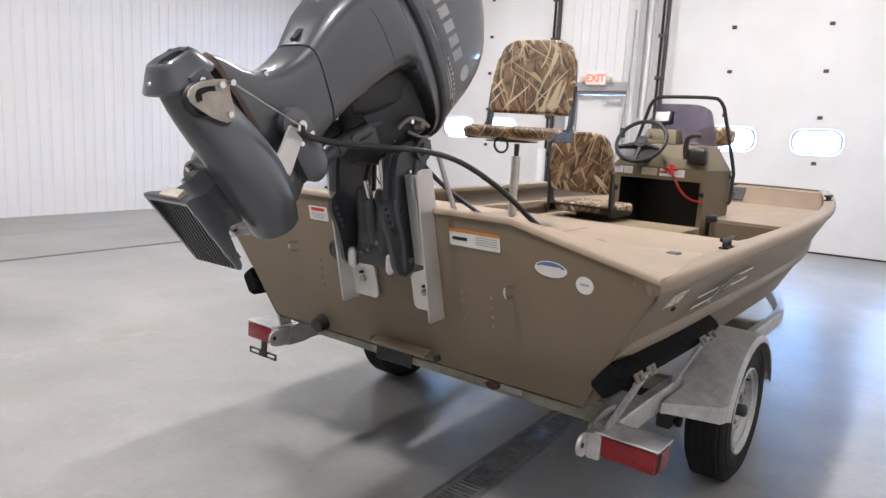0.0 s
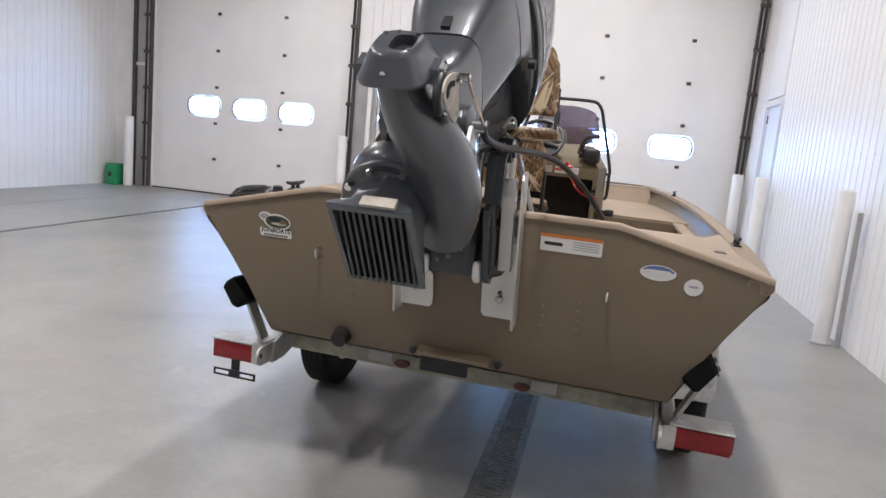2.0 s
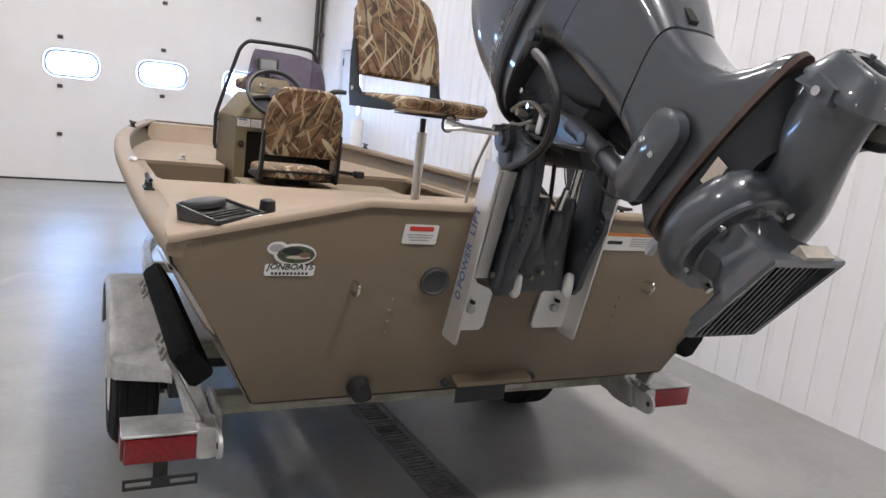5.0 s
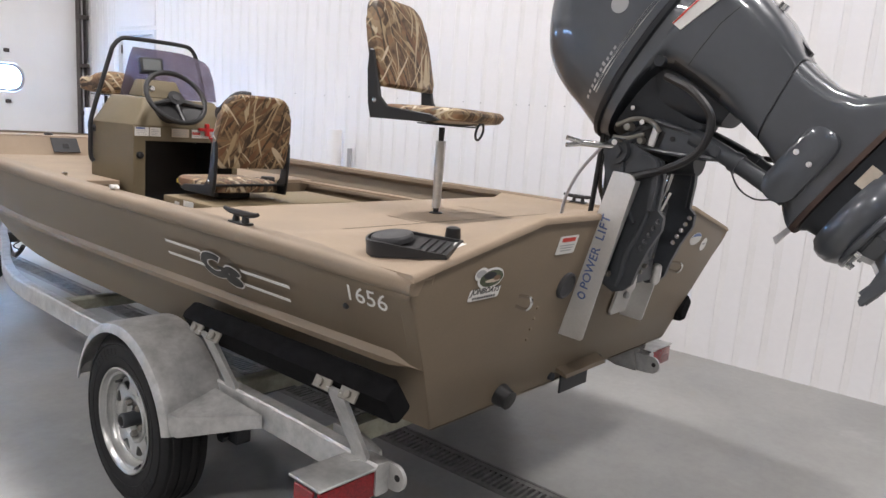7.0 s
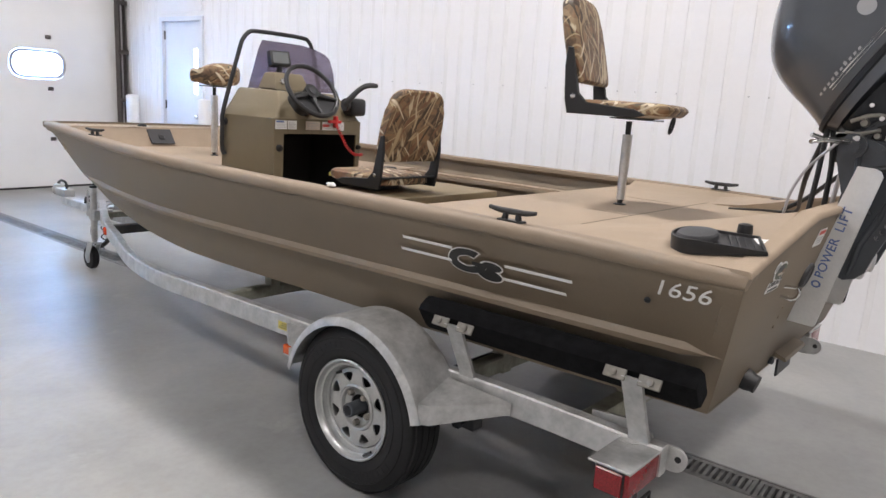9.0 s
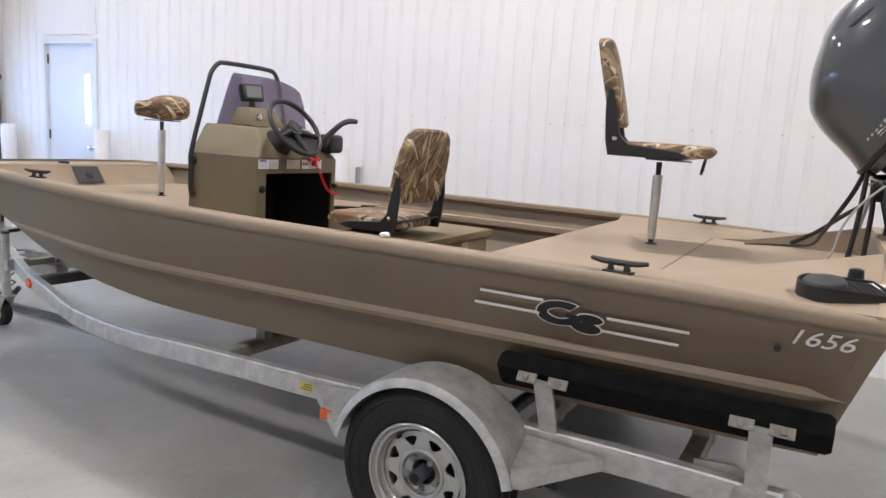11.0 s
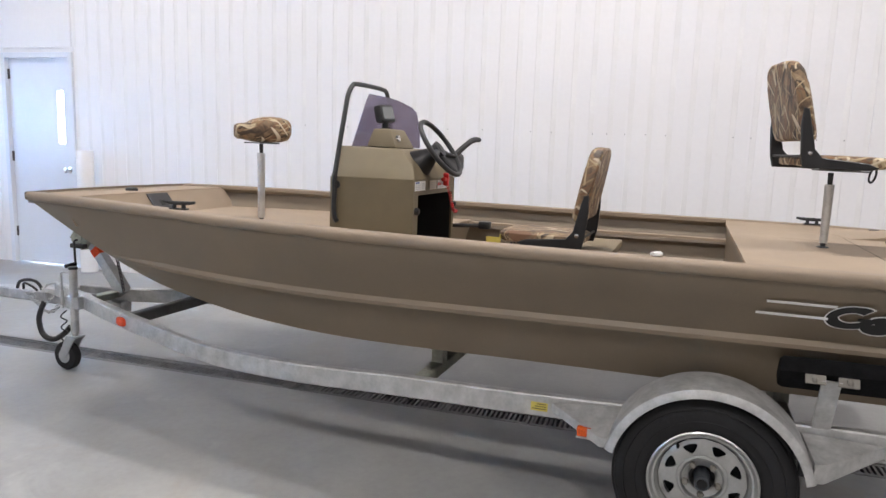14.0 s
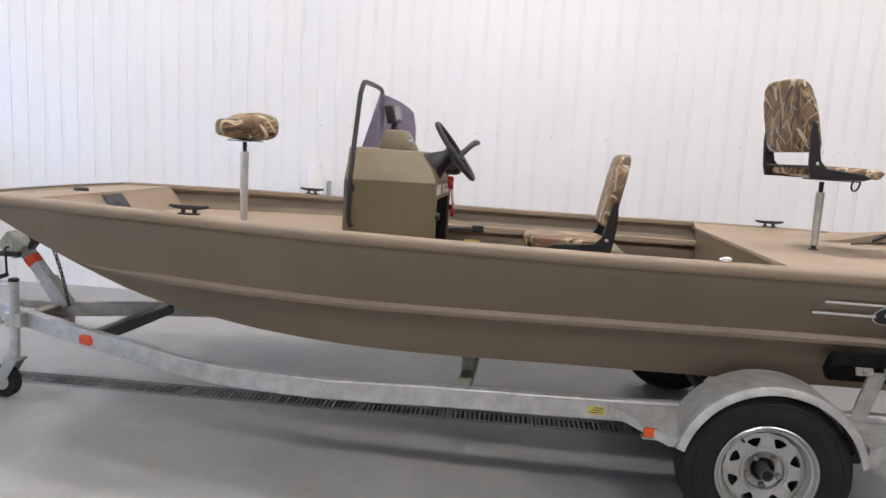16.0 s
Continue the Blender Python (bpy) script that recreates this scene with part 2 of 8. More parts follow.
def camo():
    """Printed marsh-reed vinyl: dark ground, crossing blades of tan and cream."""
    m, nt, bs = bare("reed_camouflage_vinyl")
    v0 = coords(nt)
    out = ramp(nt, noise_tex(nt, v0, 12.0, 4.0, 0.6, 0.8), [(0.34, (0.060, 0.036, 0.020)), (0.45, (0.135, 0.082, 0.044)), (0.53, (0.205, 0.135, 0.072)), (0.60, (0.245, 0.130, 0.060)), (0.68, (0.165, 0.128, 0.066))])
    bend = nt.nodes.new("ShaderNodeTexNoise")
    bend.inputs["Scale"].default_value = 5.0
    bend.inputs["Detail"].default_value = 0.0
    nt.links.new(v0, bend.inputs["Vector"])
    off = nt.nodes.new("ShaderNodeVectorMath")
    off.operation = "MULTIPLY_ADD"
    off.inputs[1].default_value = (0.07, 0.07, 0.07)
    nt.links.new(bend.outputs["Color"], off.inputs[0])
    nt.links.new(v0, off.inputs[2])
    # each layer: turn, blade spacing, blade length, colour, line half-width, cover; noise runs along one axis, so blades are straight
    blades = [((0.3, 0.5, 0.2), 0.040, 0.16, (0.050, 0.030, 0.018), 0.075, 0.47), ((0.9, -0.7, 0.7), 0.036, 0.15, (0.27, 0.185, 0.10), 0.070, 0.48), ((-0.5, 0.70, -0.4), 0.040, 0.17, (0.17, 0.085, 0.042), 0.060, 0.47),
              ((1.1, 0.25, -0.55), 0.034, 0.14, (0.055, 0.036, 0.020), 0.050, 0.49), ((0.2, 0.7, 0.75), 0.044, 0.15, (0.40, 0.30, 0.175), 0.046, 0.54), ((0.35, -0.35, 0.4), 0.046, 0.17, (0.50, 0.41, 0.27), 0.040, 0.56), ((-0.6, 0.15, 0.45), 0.048, 0.15, (0.40, 0.30, 0.175), 0.042, 0.53), ((0.5, -0.65, -0.45), 0.052, 0.16, (0.60, 0.51, 0.37), 0.036, 0.58)]
    for i, (rot, wide, length, col, half, cover) in enumerate(blades):
        mp_ = nt.nodes.new("ShaderNodeMapping")
        mp_.vector_type = "TEXTURE"
        mp_.inputs["Location"].default_value = (0.7 * i, 0.3 * i, 0.5 * i)
        mp_.inputs["Rotation"].default_value = rot
        wide *= 0.74
        mp_.inputs["Scale"].default_value = (wide, length * 6, length * 6)
        nt.links.new(off.outputs[0], mp_.inputs["Vector"])
        n = noise_tex(nt, mp_.outputs["Vector"], 1.0, 0.0, 0.4, 0.0)
        line = ramp(nt, n, [(0.5 - half, (0, 0, 0)), (0.5 - half * 0.6, (1, 1, 1)), (0.5 + half * 0.6, (1, 1, 1)), (0.5 + half, (0, 0, 0))])
        gm = nt.nodes.new("ShaderNodeMapping")
        gm.vector_type = "TEXTURE"
        gm.inputs["Location"].default_value = (0.4 * i, 0.9 * i, 0.2 * i)
        gm.inputs["Rotation"].default_value = rot
        gm.inputs["Scale"].default_value = (wide * 0.9, length * 0.85, length * 0.85)
        nt.links.new(v0, gm.inputs["Vector"])
        gate = ramp(nt, noise_tex(nt, gm.outputs["Vector"], 1.0, 0.0), [(cover, (0, 0, 0)), (cover + 0.03, (1, 1, 1))])
        msk_n = nt.nodes.new("ShaderNodeMath")
        msk_n.operation = "MULTIPLY"
        nt.links.new(line, msk_n.inputs[0])
        nt.links.new(gate, msk_n.inputs[1])
        mx = nt.nodes.new("ShaderNodeMix")
        mx.data_type = "RGBA"
        nt.links.new(msk_n.outputs[0], mx.inputs["Factor"])
        nt.links.new(out, mx.inputs[6])
        mx.inputs[7].default_value = (*col, 1)
        out = mx.outputs[2]
    nt.links.new(out, bs.inputs["Base Color"])
    bs.inputs["Roughness"].default_value = 0.55
    bump(nt, bs, noise_tex(nt, coords(nt), 400, 2.0), 0.3, 0.001)
    return m


CAMO = camo()


def concrete():
    m, nt, bs = bare("sealed_concrete")
    v = coords(nt)
    n1 = noise_tex(nt, v, 0.5, 6.0, 0.6, 0.3)
    n2 = noise_tex(nt, v, 2.6, 6.0, 0.62, 0.3)
    n3 = noise_tex(nt, v, 26.0, 3.0, 0.6)
    c = ramp(nt, n1, [(0.30, (0.245, 0.246, 0.245)), (0.5, (0.325, 0.325, 0.315)), (0.72, (0.40, 0.395, 0.375))])
    out = c
    for fac, stops, w in ((n2, [(0.28, (0.76, 0.755, 0.74)), (0.66, (1, 1, 1))], 0.75), (n3, [(0.3, (0.90, 0.90, 0.90)), (0.6, (1, 1, 1))], 0.7)):
        mx = nt.nodes.new("ShaderNodeMix")
        mx.data_type, mx.blend_type = "RGBA", "MULTIPLY"
        mx.inputs["Factor"].default_value = w
        nt.links.new(out, mx.inputs[6])
        nt.links.new(ramp(nt, fac, stops), mx.inputs[7])
        out = mx.outputs[2]
    # brownish stains and pale scuffs
    for vec_scale, lo, hi, col, w in ((1.15, 0.585, 0.70, (0.29, 0.255, 0.205), 0.5), (2.1, 0.62, 0.72, (0.47, 0.465, 0.45), 0.35)):
        sm = nt.nodes.new("ShaderNodeMath")
        sm.operation = "MULTIPLY"
        sm.inputs[1].default_value = w
        nt.links.new(ramp(nt, noise_tex(nt, v, vec_scale, 5.0, 0.65, 0.6), [(lo, (0, 0, 0)), (hi, (1, 1, 1))]), sm.inputs[0])
        st_ = nt.nodes.new("ShaderNodeMix")
        st_.data_type = "RGBA"
        nt.links.new(sm.outputs[0], st_.inputs["Factor"])
        nt.links.new(out, st_.inputs[6])
        st_.inputs[7].default_value = (*col, 1)
        out = st_.outputs[2]
    nt.links.new(out, bs.inputs["Base Color"])
    rr = nt.nodes.new("ShaderNodeMapRange")
    rr.inputs["To Min"].default_value = 0.30
    rr.inputs["To Max"].default_value = 0.44
    nt.links.new(n2, rr.inputs["Value"])
    nt.links.new(rr.outputs["Result"], bs.inputs["Roughness"])
    return m


CONCRETE = concrete()

# ---- mesh helpers ----
BOAT = pose(-1.3075, 2.12, 0, 0, 0, -2.1) @ pose(0, 0, 0, 0, 0.6, 0)
ROOM = Matrix.Identity(4)
base_of = {}


def thing(name, base, label, category, group="", kind="", m=ROOM):
    """A top-level Empty at base, in the frame m; its parts are built in that same frame."""
    ob = new(name)
    ob.matrix_world = m @ Matrix.Translation(base)
    ob.empty_display_size = 0.1
    base_of[ob] = Vector(base)
    return tagged(ob, label, category, group, kind)


def finish(name, bm, material, smooth=35):
    me = bpy.data.meshes.new(name)
    bmesh.ops.recalc_face_normals(bm, faces=bm.faces)
    bm.to_mesh(me)
    bm.free()
    me.materials.append(material)
    if smooth:
        for p in me.polygons:
            p.use_smooth = True
        me.set_sharp_from_angle(angle=radians(smooth))
    return me


def part(name, bm, material, parent, label="", smooth=35):
    """One bmesh as one mesh object under a thing or a part."""
    base = base_of[parent]
    bmesh.ops.translate(bm, verts=bm.verts, vec=-base)
    ob = new(name, finish(name, bm, material, smooth))
    ob.parent = parent
    base_of[ob] = base
    return tagged(ob, label)


def solid(name, bm, material, label, category, base=None, m=ROOM, group="", kind="", smooth=35):
    """A top-level thing that is one mesh."""
    b = Vector(base) if base is not None else Vector((0, 0, 0))
    bmesh.ops.translate(bm, verts=bm.verts, vec=-b)
    ob = new(name, finish(name, bm, material, smooth))
    ob.matrix_world = m @ Matrix.Translation(b)
    base_of[ob] = b
    return tagged(ob, label, category, group, kind)


def box(bm, x0, x1, y0, y1, z0, z1, bev=0.0, seg=2, m=None):
    r = bmesh.ops.create_cube(bm, size=1.0)
    vs = r["verts"]
    for v in vs:
        v.co = Vector(((x0 + x1) / 2 + v.co.x * (x1 - x0), (y0 + y1) / 2 + v.co.y * (y1 - y0), (z0 + z1) / 2 + v.co.z * (z1 - z0)))
    if m is not None:
        bmesh.ops.transform(bm, matrix=m, verts=vs)
    if bev:
        es = list({e for v in vs for e in v.link_edges})
        bmesh.ops.bevel(bm, geom=es, offset=bev, segments=seg, affect="EDGES", profile=0.5)
    return bm


def boxm(*a, **k):
    return box(bmesh.new(), *a, **k)


def rings(bm, loops, closed=True, cap=True):
    """Skin a list of equal point loops."""
    rows = [[bm.verts.new(p) for p in lp] for lp in loops]
    n = len(rows[0])
    for a, b in zip(rows, rows[1:]):
        for i in range(n if closed else n - 1):
            j = (i + 1) % n
            bm.faces.new((a[i], a[j], b[j], b[i]))
    if cap and closed:
        bm.faces.new(rows[0])
        bm.faces.new(rows[-1][::-1])
    return bm


def frames(pts):
    """Tangent frames along a polyline."""
    out = []
    up = Vector((0, 0, 1))
    for i, p in enumerate(pts):
        t = (pts[min(i + 1, len(pts) - 1)] - pts[max(i - 1, 0)]).normalized()
        if abs(t.dot(up)) > 0.97:
            up = Vector((1, 0, 0)) if abs(t.x) < 0.9 else Vector((0, 1, 0))
        s = t.cross(up).normalized()
        up = s.cross(t).normalized()
        out.append((p, s, up.copy()))
    return out


def spline(pts, n=8):
    """Catmull-Rom points through pts."""
    p = [Vector(q) for q in pts]
    out = []
    for i in range(len(p) - 1):
        a, b, c, d = p[max(i - 1, 0)], p[i], p[i + 1], p[min(i + 2, len(p) - 1)]
        for k in range(n):
            t = k / n
            out.append(0.5 * (2 * b + (c - a) * t + (2 * a - 5 * b + 4 * c - d) * t * t + (3 * b - a - 3 * c + d) * t ** 3))
    out.append(p[-1])
    return out


def tube(bm, pts, r, seg=10, smooth_n=0):
    p = spline(pts, smooth_n) if smooth_n else [Vector(q) for q in pts]
    rad = r if isinstance(r, (list, tuple)) else [r] * len(pts)
    rr = [np.interp(i / max(1, len(p) - 1) * (len(rad) - 1), range(len(rad)), rad) for i in range(len(p))]
    loops = []
    for (c, s, u), q in zip(frames(p), rr):
        loops.append([c + (s * math.cos(a) + u * math.sin(a)) * q for a in [2 * math.pi * k / seg for k in range(seg)]])
    return rings(bm, loops)


def cyl(bm, p0, p1, r0, r1=None, seg=16):
    return tube(bm, [p0, p1], [r0, r0 if r1 is None else r1], seg)


def lathe(bm, profile, centre, axis="x", seg=32):
    """Turn (radius, height) pairs round an axis through centre."""
    c = Vector(centre)
    loops = []
    for r, h in profile:
        lp = []
        for k in range(seg):
            a = 2 * math.pi * k / seg
            u, w = r * math.cos(a), r * math.sin(a)
            lp.append(c + (Vector((h, u, w)) if axis == "x" else Vector((u, h, w)) if axis == "y" else Vector((u, w, h))))
        loops.append(lp)
    return rings(bm, loops)


def revolve(bm, profile, centre, axis="x", seg=32):
    """Like lathe, for a closed profile: a ring with a hole."""
    c = Vector(centre)
    loops = []
    for r, h in list(profile) + [profile[0]]:
        lp = []
        for k in range(seg):
            a = 2 * math.pi * k / seg
            u, w = r * math.cos(a), r * math.sin(a)
            lp.append(c + (Vector((h, u, w)) if axis == "x" else Vector((u, h, w)) if axis == "y" else Vector((u, w, h))))
        loops.append(lp)
    rings(bm, loops, True, False)
    bmesh.ops.remove_doubles(bm, verts=bm.verts, dist=1e-6)
    return bm


def prism(bm, outline, axis, a0, a1, bev=0.0, seg=2):
    """Extrude a 2D outline along x (outline in y, z), y (x, z) or z (x, y)."""
    def at(p, a):
        return (a, p[0], p[1]) if axis == "x" else (p[0], a, p[1]) if axis == "y" else (p[0], p[1], a)
    n0 = len(bm.verts)
    lo = [bm.verts.new(at(p, a0)) for p in outline]
    hi = [bm.verts.new(at(p, a1)) for p in outline]
    n = len(outline)
    fs = [bm.faces.new(lo), bm.faces.new(hi[::-1])]
    for i in range(n):
        fs.append(bm.faces.new((lo[i], hi[i], hi[(i + 1) % n], lo[(i + 1) % n])))
    if bev:
        bmesh.ops.recalc_face_normals(bm, faces=fs)
        bmesh.ops.bevel(bm, geom=list({e for f in fs[:2] for e in f.edges}), offset=bev, segments=seg, affect="EDGES", profile=0.5)
    return bm


def holed(bm, outline, holes, x0, x1):
    """A plate between x0 and x1 with an outline in (y, z) and round holes (y, z, radius)."""
    edges = []
    for lp in [outline] + [[(cy + r * math.cos(2 * math.pi * k / 10), cz + r * math.sin(2 * math.pi * k / 10)) for k in range(10)] for cy, cz, r in holes]:
        vs = [bm.verts.new((x0, y, z)) for y, z in lp]
        edges += [bm.edges.new((vs[k], vs[(k + 1) % len(vs)])) for k in range(len(vs))]
    g = bmesh.ops.triangle_fill(bm, edges=edges, use_beauty=True, use_dissolve=False)
    fs = [f for f in g["geom"] if isinstance(f, bmesh.types.BMFace)]
    e = bmesh.ops.extrude_face_region(bm, geom=fs)
    bmesh.ops.translate(bm, verts=[v for v in e["geom"] if isinstance(v, bmesh.types.BMVert)], vec=(x1 - x0, 0, 0))
    return bm


def rounded(x0, x1, y0, y1, r, n=5):
    """Outline of a rounded rectangle."""
    out = []
    for cx, cy, a0 in ((x1 - r, y1 - r, 0), (x0 + r, y1 - r, 90), (x0 + r, y0 + r, 180), (x1 - r, y0 + r, 270)):
        for k in range(n + 1):
            a = radians(a0 + 90 * k / n)
            out.append((cx + r * math.cos(a), cy + r * math.sin(a)))
    return out


def lettering(name, text, size, material, m, parent, depth=0.0006, bold=0.0, shear=0.0, spacing=1.0):
    """Writing as a mesh, in the built-in font; m is its pose in the parent's frame."""
    cu = bpy.data.curves.new(name, "FONT")
    cu.body, cu.size, cu.extrude, cu.offset, cu.shear = text, size, depth, bold, shear
    cu.align_x, cu.align_y = "CENTER", "CENTER"
    cu.space_character = spacing
    cu.resolution_u = 3
    tmp = bpy.data.objects.new(name, cu)
    me = bpy.data.meshes.new_from_object(tmp)
    bpy.data.objects.remove(tmp)
    bpy.data.curves.remove(cu)
    me.transform(Matrix.Translation(-base_of[parent]) @ m)
    me.materials.clear()
    me.materials.append(material)
    ob = new(name, me)
    ob.parent = parent
    base_of[ob] = base_of[parent]
    return ob


# ---- the hall ----
XL, XR, YB, YE = -10.16, 1.24, -8.0, 11.70
DRAIN_X, DRAIN_W = -1.15, 0.16

# floor: slabs on both sides of the trench drain and the strip along the far wall
floor = thing("floor", (0, 0, 0), "sealed grey concrete floor, glossy and lightly stained", "floor", kind="structure")
for fx0, fx1 in ((XL - 0.2, -8.72), (-8.69, -7.165), (-7.08, DRAIN_X - DRAIN_W / 2 - 0.012), (DRAIN_X + DRAIN_W / 2 + 0.012, XR + 0.2)):
    part("slab", boxm(fx0, fx1, YB - 0.2, YE + 1.2, -0.20, 0.0), CONCRETE, floor, smooth=0)
part("joint_filler", boxm(-8.72, -8.69, YB, YE, -0.2, -0.004), GREYTRIM, floor, "grey filled joint", smooth=0)
part("joint_filler", boxm(-7.165, -7.08, YB, YE, -0.2, -0.015), PIT, floor, "dark control joint", smooth=0)

drain = thing("trench_drain", (DRAIN_X, 2, -0.18), "dull grey iron slotted grating set flush in the floor", "floor drain", kind="structure")
bm = bmesh.new()
box(bm, DRAIN_X - DRAIN_W / 2 - 0.012, DRAIN_X + DRAIN_W / 2 + 0.012, YB, YE - 0.3, -0.20, -0.16)
part("channel", bm, PIT, drain)
for sx in (-1, 1):
    x = DRAIN_X + sx * (DRAIN_W / 2 + 0.006)
    part("edge_rail", boxm(x - 0.006, x + 0.006, YB, YE - 0.3, -0.16, 0.001), IRON, drain, "dull steel edge rail")
GL = 0.50
bm = bmesh.new()
for sx in (-1, 1):
    x = sx * (DRAIN_W / 2 - 0.013)
    box(bm, x - 0.013, x + 0.013, 0.003, GL - 0.003, -0.03, -0.002)
for k in range(17):
    y = 0.030 + k * (GL - 0.060) / 16
    box(bm, -DRAIN_W / 2 + 0.02, DRAIN_W / 2 - 0.02, y - 0.0065, y + 0.0065, -0.028, -0.003)
for y in (0.010, GL - 0.010):
    box(bm, -DRAIN_W / 2 + 0.02, DRAIN_W / 2 - 0.02, y - 0.008, y + 0.008, -0.028, -0.003)
grate_mesh = finish("grate", bm, IRON, 0)
y = YB + 0.2
while y < YE - 0.9:
    ob = new("grate", grate_mesh)
    ob.parent = drain
    ob.location = Vector((DRAIN_X, y, 0)) - base_of[drain]
    y += GL + 0.004

# walls: a liner behind, ribbed sheets in front
def ribbed_sheet(width, height, pitch=0.16, rise=0.017):
    """A steel sheet with trapezoid ribs; x along, y out of the wall, z up."""
    bm = bmesh.new()
    prof = []
    n = round(width / pitch)
    for k in range(n):
        a = k * pitch
        prof += [(a, 0.0), (a + 0.100, 0.0), (a + 0.1045, rise), (a + 0.1395, rise), (a + 0.144, 0.0)]
    prof.append((width, 0.0))
    lo = [bm.verts.new((px, -py, 0)) for px, py in prof]
    hi = [bm.verts.new((px, -py, height)) for px, py in prof]
    lo2 = [bm.verts.new((px, -py + 0.002, 0)) for px, py in prof]
    hi2 = [bm.verts.new((px, -py + 0.002, height)) for px, py in prof]
    for i in range(len(prof) - 1):
        bm.faces.new((lo[i], lo[i + 1], hi[i + 1], hi[i]))
        bm.faces.new((lo2[i + 1], lo2[i], hi2[i], hi2[i + 1]))
    return finish("panel", bm, PANEL, 0)


SHEET = 0.96
full_sheet = ribbed_sheet(SHEET, CEILING)


def sheets(wall, x, y0, y1, turn, mesh=full_sheet, z=0.0):
    """Sheets along a side wall, facing into the hall."""
    n = math.ceil((y1 - y0) / SHEET - 1e-6)
    for k in range(n):
        ob = new("panel", mesh)
        ob.parent = wall
        a = y0 + k * SHEET
        ob.matrix_basis = Matrix.Translation(-base_of[wall]) @ pose(x, a if turn == 90 else a + SHEET, z, 0, 0, turn)


MD0, MD1, MDH = 9.78, 10.74, 2.33
wall_r = thing("wall_east", (XR + 0.15, 5, 0), "white ribbed steel-sheet wall", "wall", kind="structure")
bm = bmesh.new()
box(bm, XR + 0.02, XR + 0.3, YB, MD0, 0, CEILING)
box(bm, XR + 0.02, XR + 0.3, MD1, YE + 0.3, 0, CEILING)
box(bm, XR + 0.02, XR + 0.3, MD0, MD1, MDH, CEILING)
part("wall_core", bm, WHITE, wall_r, smooth=0)
sheets(wall_r, XR + 0.018, MD0 - 19 * SHEET, MD0 - 0.001, 90)
bm = bmesh.new()
rng = random.Random(11)
for k in range(60):
    ya = MD0 - 19 * SHEET + 6.0 + 0.16 * k + 0.05
    if rng.random() < 0.55:
        lathe(bm, [(0.0055, XR + 0.0185), (0.0055, XR + 0.0145), (0.003, XR + 0.0125)], (0, ya + rng.uniform(-0.03, 0.03), 1.63 + rng.uniform(-0.006, 0.006)), "x", 8)
part("sheet_screws", bm, GREYTRIM, wall_r, "row of small grey sheet screws")
part("lintel_sheet", boxm(XR + 0.002, XR + 0.02, MD0, MD1, MDH + 0.05, CEILING), PANEL, wall_r, smooth=0)
sheets(wall_r, XR + 0.018, MD1, MD1 + SHEET, 90)

wall_l = thing("wall_west", (XL - 0.15, 5, 0), "white ribbed steel-sheet wall", "wall", kind="structure")
part("wall_core", boxm(XL - 0.3, XL - 0.02, YB, YE + 0.3, 0, CEILING), WHITE, wall_l, smooth=0)
sheets(wall_l, XL - 0.018, YE - 20 * SHEET, YE, -90)

# closing wall out of view, grey so less light returns to the transom
wall_b = thing("wall_south", (-4.5, YB - 0.15, 0), "unseen wall behind the walk, grey to curb bounced light", "wall", kind="structure")
part("wall_core", boxm(XL - 0.3, XR + 0.3, YB - 0.3, YB, 0, CEILING), GREYTRIM, wall_b, smooth=0)

# ceiling is out of view; its dark grey only holds down the bounce
ceiling = solid("ceiling", boxm(XL - 0.3, XR + 0.3, YB - 0.3, YE + 0.3, CEILING, CEILING + 0.2), CEIL, "unseen ceiling, kept dark to curb bounced light", "ceiling", kind="structure", smooth=0)

bm_h = boxm(-0.23, 0.23, -0.65, 0.65, -0.13, -0.002, 0.01, 1)
bm_l = boxm(-0.20, 0.20, -0.60, 0.60, -0.17, -0.131)
lamp0 = None
for lx, ly in LAMP_ROWS:
    if lamp0 is None:
        lamp0 = thing("ceiling_light", (lx, ly, CEILING), "white fluorescent fixture on the ceiling", "ceiling light", "ceiling lights")
        for nm, b, mt in (("housing", bm_h, WHITE), ("diffuser", bm_l, LAMPGLOW)):
            bmesh.ops.translate(b, verts=b.verts, vec=(lx, ly, CEILING))
            part(nm, b, mt, lamp0)
    else:
        copy_thing(lamp0, Matrix.Translation((lx, ly, CEILING)))

# end wall with two sectional doors and the exit
D1 = (-9.37, -5.43)
D2 = (-3.41, 1.19)
DOOR_H = 4.62
EX0, EX1, EXH = -4.92, -4.02, 2.27
wall_n = thing("wall_north", (-4.5, YE + 0.15, 0), "white end wall between sectional doors", "wall", kind="structure")
bm = bmesh.new()
box(bm, XL - 0.3, D1[0], YE, YE + 0.3, 0, CEILING)
box(bm, D1[1], EX0 - 0.06, YE, YE + 0.3, 0, CEILING)
box(bm, EX1 + 0.05, D2[0], YE, YE + 0.3, 0, CEILING)
box(bm, EX0 - 0.06, EX1 + 0.05, YE, YE + 0.3, EXH + 0.05, CEILING)
box(bm, D2[1], XR + 0.3, YE, YE + 0.3, 0, CEILING)
box(bm, D1[0], D1[1], YE, YE + 0.3, DOOR_H, CEILING)
box(bm, D2[0], D2[1], YE, YE + 0.3, DOOR_H, CEILING)
part("wall_core", bm, WHITE, wall_n, smooth=0)
gap_sheet = ribbed_sheet(1.6, CEILING - 2.45)
ob = new("panel", gap_sheet)
ob.parent = wall_n
ob.location = Vector((-5.22, YE - 0.002, 2.45)) - base_of[wall_n]
part("grey_cladding", boxm(-5.33, -5.07, YE - 0.02, YE - 0.002, 0, 2.45), GREYTRIM, wall_n, "grey steel cladding strip", smooth=0)

